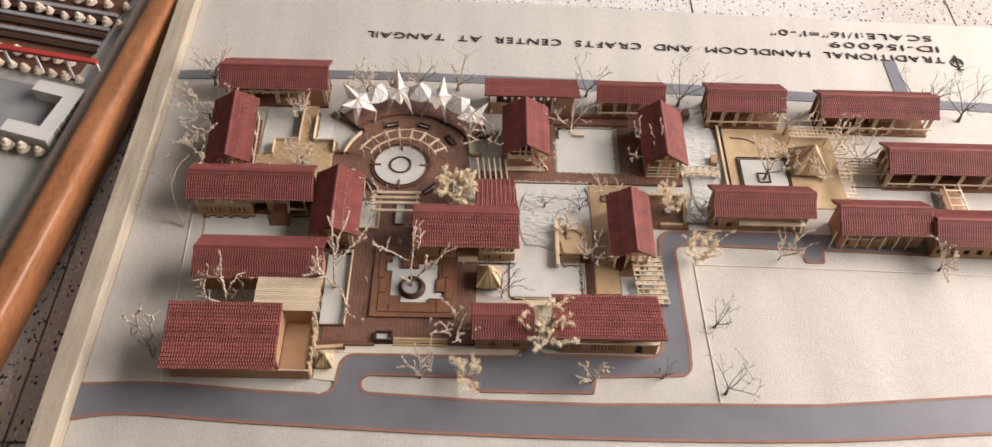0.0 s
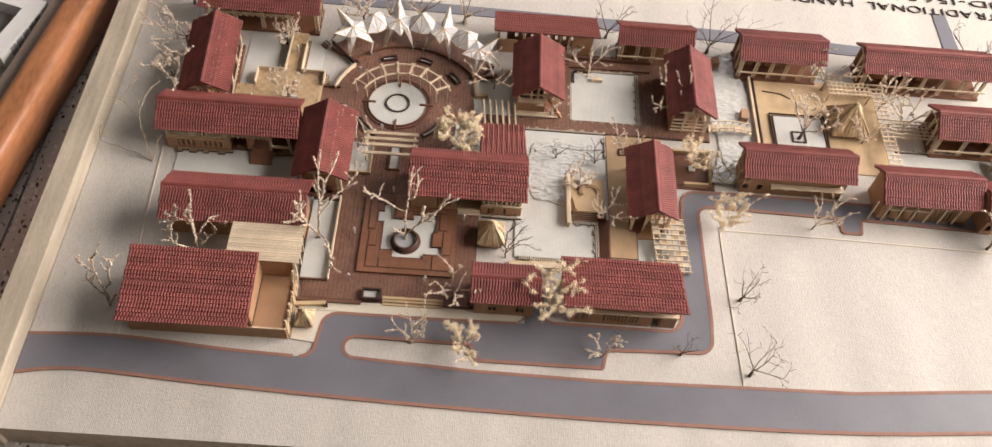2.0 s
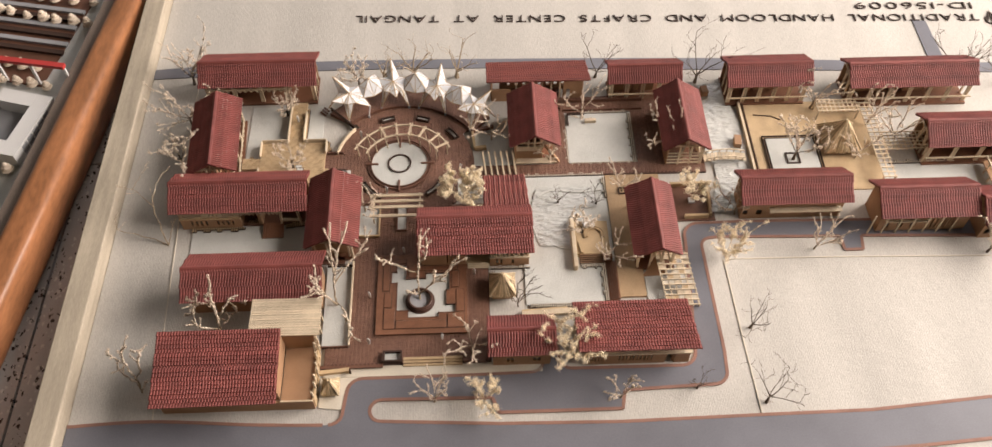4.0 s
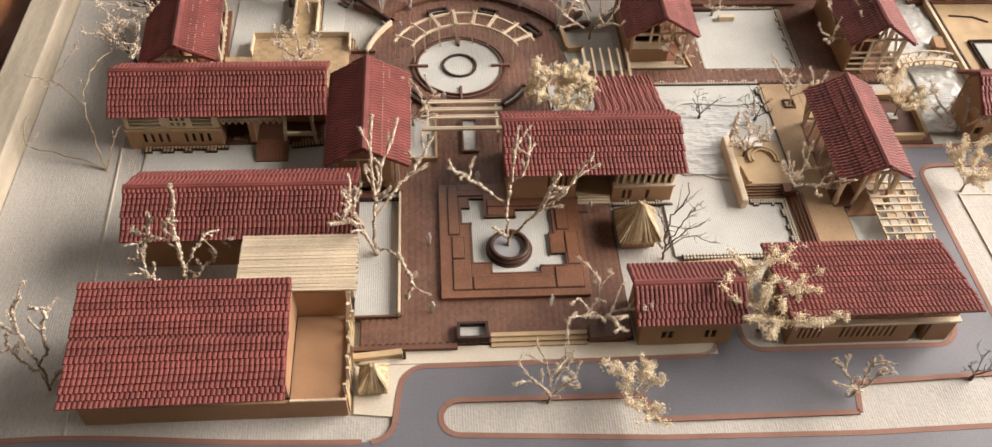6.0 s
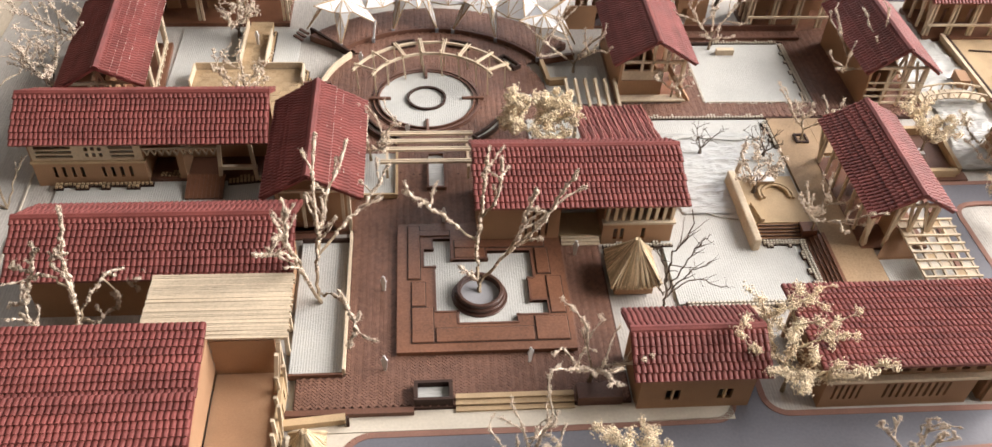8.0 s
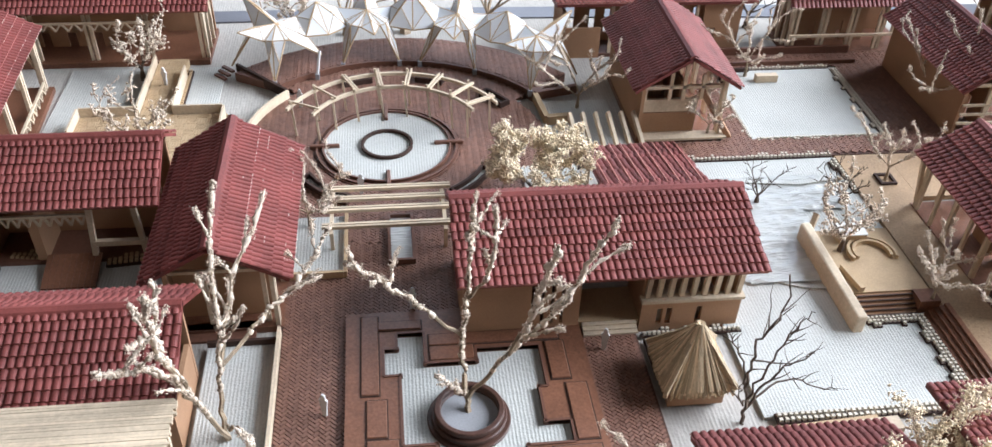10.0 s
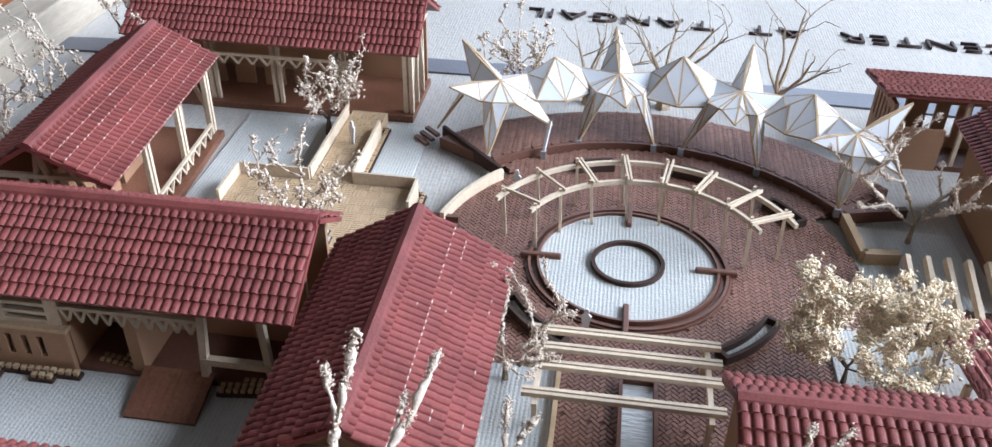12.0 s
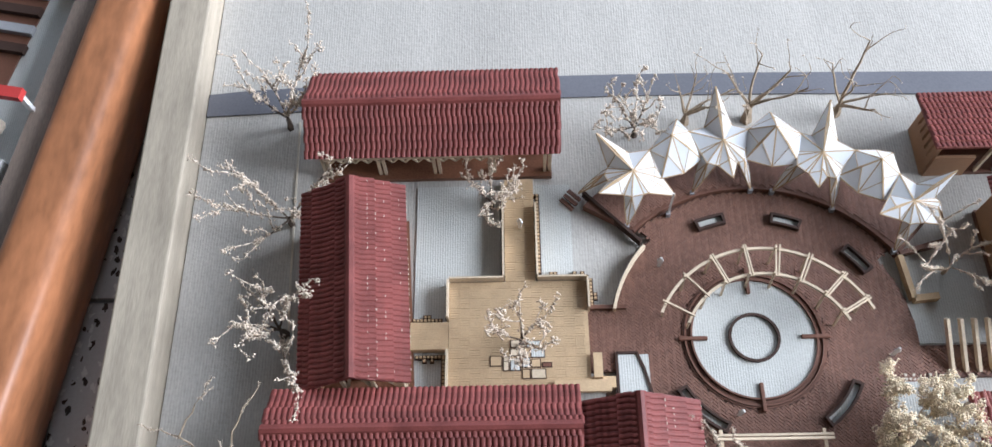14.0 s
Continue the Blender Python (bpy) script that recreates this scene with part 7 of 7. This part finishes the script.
    d0 = Vector((lean[0] * 0.6, lean[1] * 0.6, 1)).normalized()
    foot = Vector((x, y, z0 - 0.0004))
    if limb_lines:
        # limbs that follow given lines from the foot, each with a few side twigs
        for thick, side, *line in limb_lines:
            knots = [Vector(k) for k in line]
            pts = []
            for k in range(len(knots) - 1):
                p0, p1, p2, p3 = (knots[max(0, min(len(knots) - 1, k + o))] for o in (-1, 0, 1, 2))
                for j in range(5):
                    t = j / 5
                    q = 0.5 * (2 * p1 + (p2 - p0) * t + (2 * p0 - 5 * p1 + 4 * p2 - p3) * t * t + (3 * p1 - p0 - 3 * p2 + p3) * t ** 3)
                    pts.append(foot + q + Vector((g.gauss(0, 1), g.gauss(0, 1), g.gauss(0, 1))) * 0.00045 * (1 if k or j else 0))
            pts.append(foot + knots[-1])
            n = len(pts) - 1
            radii = [thick * 0.75 * (1 - 0.68 * k / n) for k in range(n + 1)]
            length = sum((q - p).length for p, q in zip(pts, pts[1:]))
            dress(pts, radii, length, 1)
            for c in range(side):
                k = int(n * g.uniform(0.42, 0.92))
                d = (pts[k + 1] - pts[k]).normalized()
                out = Vector((g.uniform(-1, 1), g.uniform(-1, 1), g.uniform(-0.2, 0.9))).normalized()
                branch(pts[k].copy(), (d * 0.7 + out).normalized(), length * g.uniform(0.12, 0.26), radii[k] * 0.7, 2, 0.22)
    else:
        q, r, e = branch(foot, d0, h * 0.24, (h * 0.019 + 0.0004) * (1.6 if kind in ("sparse", "bare", "budded") else 2.5 if kind == "fan" else 1.0), 0, 0.10)
        grow_from(q, r, e, h * 0.24, 0)
    label = {"bare": "leafless dark dried-twig model tree with thin branches", "sparse": "sparse dried-twig model tree with few cream buds",
             "mossy": "dried-twig model tree crusted with cream moss", "bushy": "dense bushy cream dried-moss model tree", "tufted": "dried-twig model tree with clustered cream tufts", "budded": "dark dried-twig model tree with many small cream buds", "fan": "leafless tan dried-twig model tree with fanned limbs"}[kind]
    t = base("model_tree", x, y, z0, label, "model tree", "model trees")
    under(new("trunk", flat_mesh("trunk", tv, tf, M_TWIG if kind in ("bare", "budded", "bushy") else M_PALE_TWIG if kind == "fan" else M_BARK)), t)
    if cv:
        under(new("crown", flat_mesh("crown", cv, cf, M_TAN_MOSS if kind in ("bushy", "tufted") else M_MOSS, True)), t)
    return t


tree_count = 40


def plant(x, y, h, kind, east=0.0, north=0.0, z=0.0, limb_lines=()):
    """One tree after the other, each grown from its own seed."""
    global tree_count
    tree(x, y, h, tree_count, kind, (east, north), z, 0.75 if h > 0.045 else 1.0, limb_lines)
    tree_count += 1


plant(-0.195, 0.105, 0.036, "budded", 0.1, 0.2)
plant(-0.190, 0.056, 0.032, "budded", -0.1, -0.1)
plant(-0.1880, 0.006, 0.038, "budded", -0.08, 0.1)
plant(-0.1885, -0.0770, 0.044, "sparse", 0, 0, 0.0, (
    (0.0008, 1, (0, 0, 0), (-0.004, 0.010, 0.016), (-0.007, 0.019, 0.030), (-0.005, 0.034, 0.038), (0.003, 0.052, 0.040)),
    (0.0006, 1, (-0.007, 0.019, 0.030), (-0.026, 0.034, 0.032), (-0.041, 0.039, 0.033)),
    (0.0005, 1, (-0.026, 0.034, 0.032), (-0.020, 0.044, 0.038), (-0.012, 0.052, 0.046)),
    (0.0006, 1, (0, 0, 0.001), (-0.022, 0.007, 0.005), (-0.041, 0.011, 0.009), (-0.038, 0.020, 0.022)),
    (0.0006, 2, (0, 0, 0.001), (0.005, 0.008, 0.012), (0.008, 0.014, 0.020))))
plant(-0.1310, -0.1665, 0.06, "mossy", 0, 0, 0.0, (
    (0.0011, 2, (0, 0, 0), (0.000, 0.004, 0.014), (0.000, 0.006, 0.024), (0.000, 0.009, 0.034), (-0.001, 0.0115, 0.045), (0.0015, 0.0125, 0.056), (0.003, 0.0135, 0.067)),
    (0.0008, 3, (0.000, 0.008, 0.032), (-0.006, 0.010, 0.040), (-0.013, 0.010, 0.0385), (-0.016, 0.0095, 0.034), (-0.017, 0.008, 0.0285), (-0.024, 0.0075, 0.0265)),
    (0.0006, 3, (-0.013, 0.010, 0.0385), (-0.016, 0.011, 0.043), (-0.019, 0.0105, 0.0440)),
    (0.0006, 2, (-0.013, 0.010, 0.0385), (-0.011, 0.011, 0.047), (-0.008, 0.0115, 0.052)),
    (0.0007, 3, (0.000, 0.003, 0.012), (-0.006, 0.000, 0.020), (-0.0115, -0.0035, 0.0295), (-0.017, 0.001, 0.030)),
    (0.0009, 3, (0.000, 0.0055, 0.020), (0.003, 0.009, 0.026), (0.0085, 0.0165, 0.0325), (0.013, 0.0185, 0.0305), (0.019, 0.0185, 0.022)),
    (0.0007, 3, (0.0085, 0.0165, 0.0325), (0.013, 0.0145, 0.023), (0.0095, 0.0145, 0.0165), (0.003, 0.006, 0.016)),
    (0.0007, 3, (-0.001, 0.0100, 0.038), (-0.004, 0.0105, 0.047), (0.002, 0.011, 0.050))))
plant(-0.1856, -0.2081, 0.06, "mossy", 0, 0, 0.0, (
    (0.0010, 2, (0, 0, 0), (-0.001, 0.004, 0.014), (-0.0035, 0.008, 0.033), (-0.002, 0.009, 0.046), (0.006, 0.008, 0.060)),
    (0.0007, 3, (-0.001, 0.004, 0.014), (0.003, 0.007, 0.020), (0.006, 0.008, 0.034), (0.012, 0.008, 0.0495), (0.006, 0.009, 0.050)),
    (0.0007, 3, (0, 0.001, 0.003), (-0.004, 0.006, 0.006), (-0.009, 0.008, 0.008), (-0.013, 0.010, 0.018), (-0.010, 0.010, 0.030)),
    (0.0006, 2, (0, 0.001, 0.002), (0.002, 0.005, 0.004), (0.003, 0.008, 0.003)),
    (0.0006, 3, (-0.0035, 0.008, 0.033), (-0.010, 0.010, 0.036), (-0.014, 0.012, 0.044))))
plant(0.031, -0.223, 0.026, "mossy", 0.0, 0.1)
plant(0.068, -0.224, 0.021, "tufted", 0.1, 0.0)
plant(0.168, -0.225, 0.024, "mossy", 0.25, 0.05)
plant(0.226, -0.219, 0.014, "bare", 0.2, 0.0)
plant(0.268, -0.104, 0.025, "tufted", 0.0, 0.05)
plant(0.342, -0.099, 0.026, "mossy", 0.15, 0.0)
plant(0.275, -0.17, 0.026, "bare", 0.1, 0.1)
plant(0.275, -0.232, 0.03, "bare", 0.15, 0.1)
plant(0.483, -0.107, 0.024, "budded", 0.1, 0.0)
plant(0.516, 0.085, 0.046, "bare", 0.1, 0.0)
plant(0.557, 0.078, 0.048, "bare", 0.0, 0.1)
plant(0.0515, -0.0385, 0.021, "bushy", 0.15, 0.0, 0.0026)
plant(-0.0455, -0.139, 0.06, "mossy", 0, 0, 0.0018, (
    (0.0011, 5, (0, 0, 0), (-0.001, 0.006, 0.014), (0.0, 0.010, 0.026), (-0.001, 0.024, 0.044), (0, 0.038, 0.059)),
    (0.0009, 3, (0, 0.008, 0.020), (0.003, 0.020, 0.034), (0.0115, 0.044, 0.050)),
    (0.0009, 4, (0, 0.008, 0.020), (0.010, 0.022, 0.024), (0.020, 0.034, 0.027), (0.029, 0.046, 0.036)),
    (0.0011, 4, (0, 0, 0), (-0.003, -0.006, 0.020), (-0.007, -0.014, 0.042), (-0.017, -0.025, 0.054)),
    (0.0010, 4, (-0.004, -0.008, 0.026), (-0.007, -0.014, 0.050), (-0.005, -0.020, 0.071)),
    (0.0009, 3, (-0.004, -0.008, 0.026), (-0.009, -0.006, 0.044), (-0.010, 0.002, 0.056)),
    (0.0008, 3, (0.001, -0.002, 0.008), (0.010, -0.022, 0.028), (0.0175, -0.044, 0.040), (0.016, -0.052, 0.036))))
plant(0.0964, -0.1454, 0.05, "bare", 0, 0, 0.0, (
    (0.00081, 8, (0, 0, 0), (-0.0005, 0.001, 0.010), (-0.001, 0.003, 0.020), (0.000, 0.0035, 0.030), (0.0045, 0.004, 0.040), (0.003, 0.004, 0.053)),
    (0.00062, 9, (0, 0.001, 0.006), (0.005, 0.003, 0.014), (0.011, 0.0035, 0.020), (0.017, 0.0035, 0.024)),
    (0.00056, 8, (0, 0.001, 0.010), (0.006, 0.004, 0.022), (0.010, 0.005, 0.033), (0.014, 0.005, 0.038)),
    (0.00056, 8, (-0.001, 0.002, 0.014), (-0.003, 0.006, 0.022), (-0.007, 0.008, 0.030)),
    (0.00050, 8, (0.002, 0.002, 0.008), (0.012, 0.006, 0.011), (0.020, 0.004, 0.010), (0.028, 0.0034, 0.008)),
    (0.00050, 7, (0, 0.001, 0.008), (-0.004, -0.002, 0.014), (-0.006, -0.004, 0.022))))
plant(0.059, -0.1835, 0.03, "mossy", 0.1, 0.0, 0.0026)
plant(0.134, -0.189, 0.036, "tufted", -0.05, 0.05)
plant(0.081, 0.027, 0.032, "mossy", 0.0, 0.0)
plant(0.163, 0.049, 0.03, "mossy", 0.05, 0.0, 0.0016)
plant(0.237, 0.018, 0.034, "mossy", -0.1, -0.2, 0.0025)
plant(0.1905, -0.0357, 0.024, "mossy", 0.1, 0.1, 0.0022)
plant(0.345, -0.006, 0.036, "budded", 0.2, 0.1, 0.002)
plant(0.44, 0.012, 0.036, "mossy", -0.1, 0.1, 0.001)
plant(0.42, 0.032, 0.036, "mossy", 0.1, 0.0, 0.001)
plant(0.374, 0.054, 0.034, "mossy", 0.0, 0.1, 0.0012)
plant(-0.04, 0.097, 0.030, "budded", -0.1, 0.0)
plant(-0.017, 0.103, 0.030, "fan", 0.05, 0.1)
plant(0.011, 0.104, 0.041, "fan", 0.05, 0.15)
plant(0.051, 0.106, 0.034, "fan", 0.15, 0.05)
plant(0.181, 0.101, 0.032, "bare", 0.1, 0.0)
plant(0.274, 0.091, 0.042, "bare", 0.0, 0.1)
plant(-0.092, -0.002, 0.022, "budded", -0.05, -0.1, 0.0049)
plant(-0.104, 0.062, 0.024, "budded", -0.1, 0.1, 0.001)
plant(0.0195, -0.138, 0.06, "mossy", 0, 0, 0.005, (
    (0.0012, 2, (0, 0, 0), (-0.0005, 0.006, 0.008), (-0.001, 0.014, 0.016), (0.001, 0.017, 0.030), (0.002, 0.021, 0.042), (0.003, 0.024, 0.053)),
    (0.0008, 3, (-0.001, 0.014, 0.016), (-0.013, 0.010, 0.032), (-0.024, 0.008, 0.045), (-0.031, 0.006, 0.051)),
    (0.0010, 3, (0, 0.002, 0.004), (0.010, -0.002, 0.024), (0.022, -0.006, 0.046), (0.033, -0.006, 0.071)),
    (0.0008, 3, (0.010, -0.002, 0.024), (0.014, -0.012, 0.050), (0.0155, -0.022, 0.077)),
    (0.0008, 3, (0.001, 0.016, 0.028), (0.007, 0.014, 0.042), (0.008, 0.020, 0.056)),
    (0.0006, 2, (0, 0.002, 0.005), (-0.004, -0.002, 0.012), (-0.009, -0.004, 0.020))))
plant(-0.0275, -0.05, 0.024, "mossy", 0.1, 0.1, 0.0034)
plant(0.13, 0.0, 0.016, "mossy", 0.0, -0.1, 0.0036)
plant(0.25, -0.047, 0.022, "tufted", 0.0, 0.1, 0.003)
plant(0.152, -0.08, 0.020, "budded", 0.1, 0.0, 0.006)
plant(0.172, -0.106, 0.02, "mossy", 0.0, 0.0, 0.005)
plant(0.283, -0.062, 0.022, "mossy", -0.1, 0.1)
plant(0.4, -0.006, 0.02, "mossy", -0.1, 0.0, 0.0012)
plant(0.167, -0.048, 0.015, "bare", 0.1, 0.0, 0.0012)
plant(0.135, -0.046, 0.012, "bare", 0.0, 0.0, 0.002)
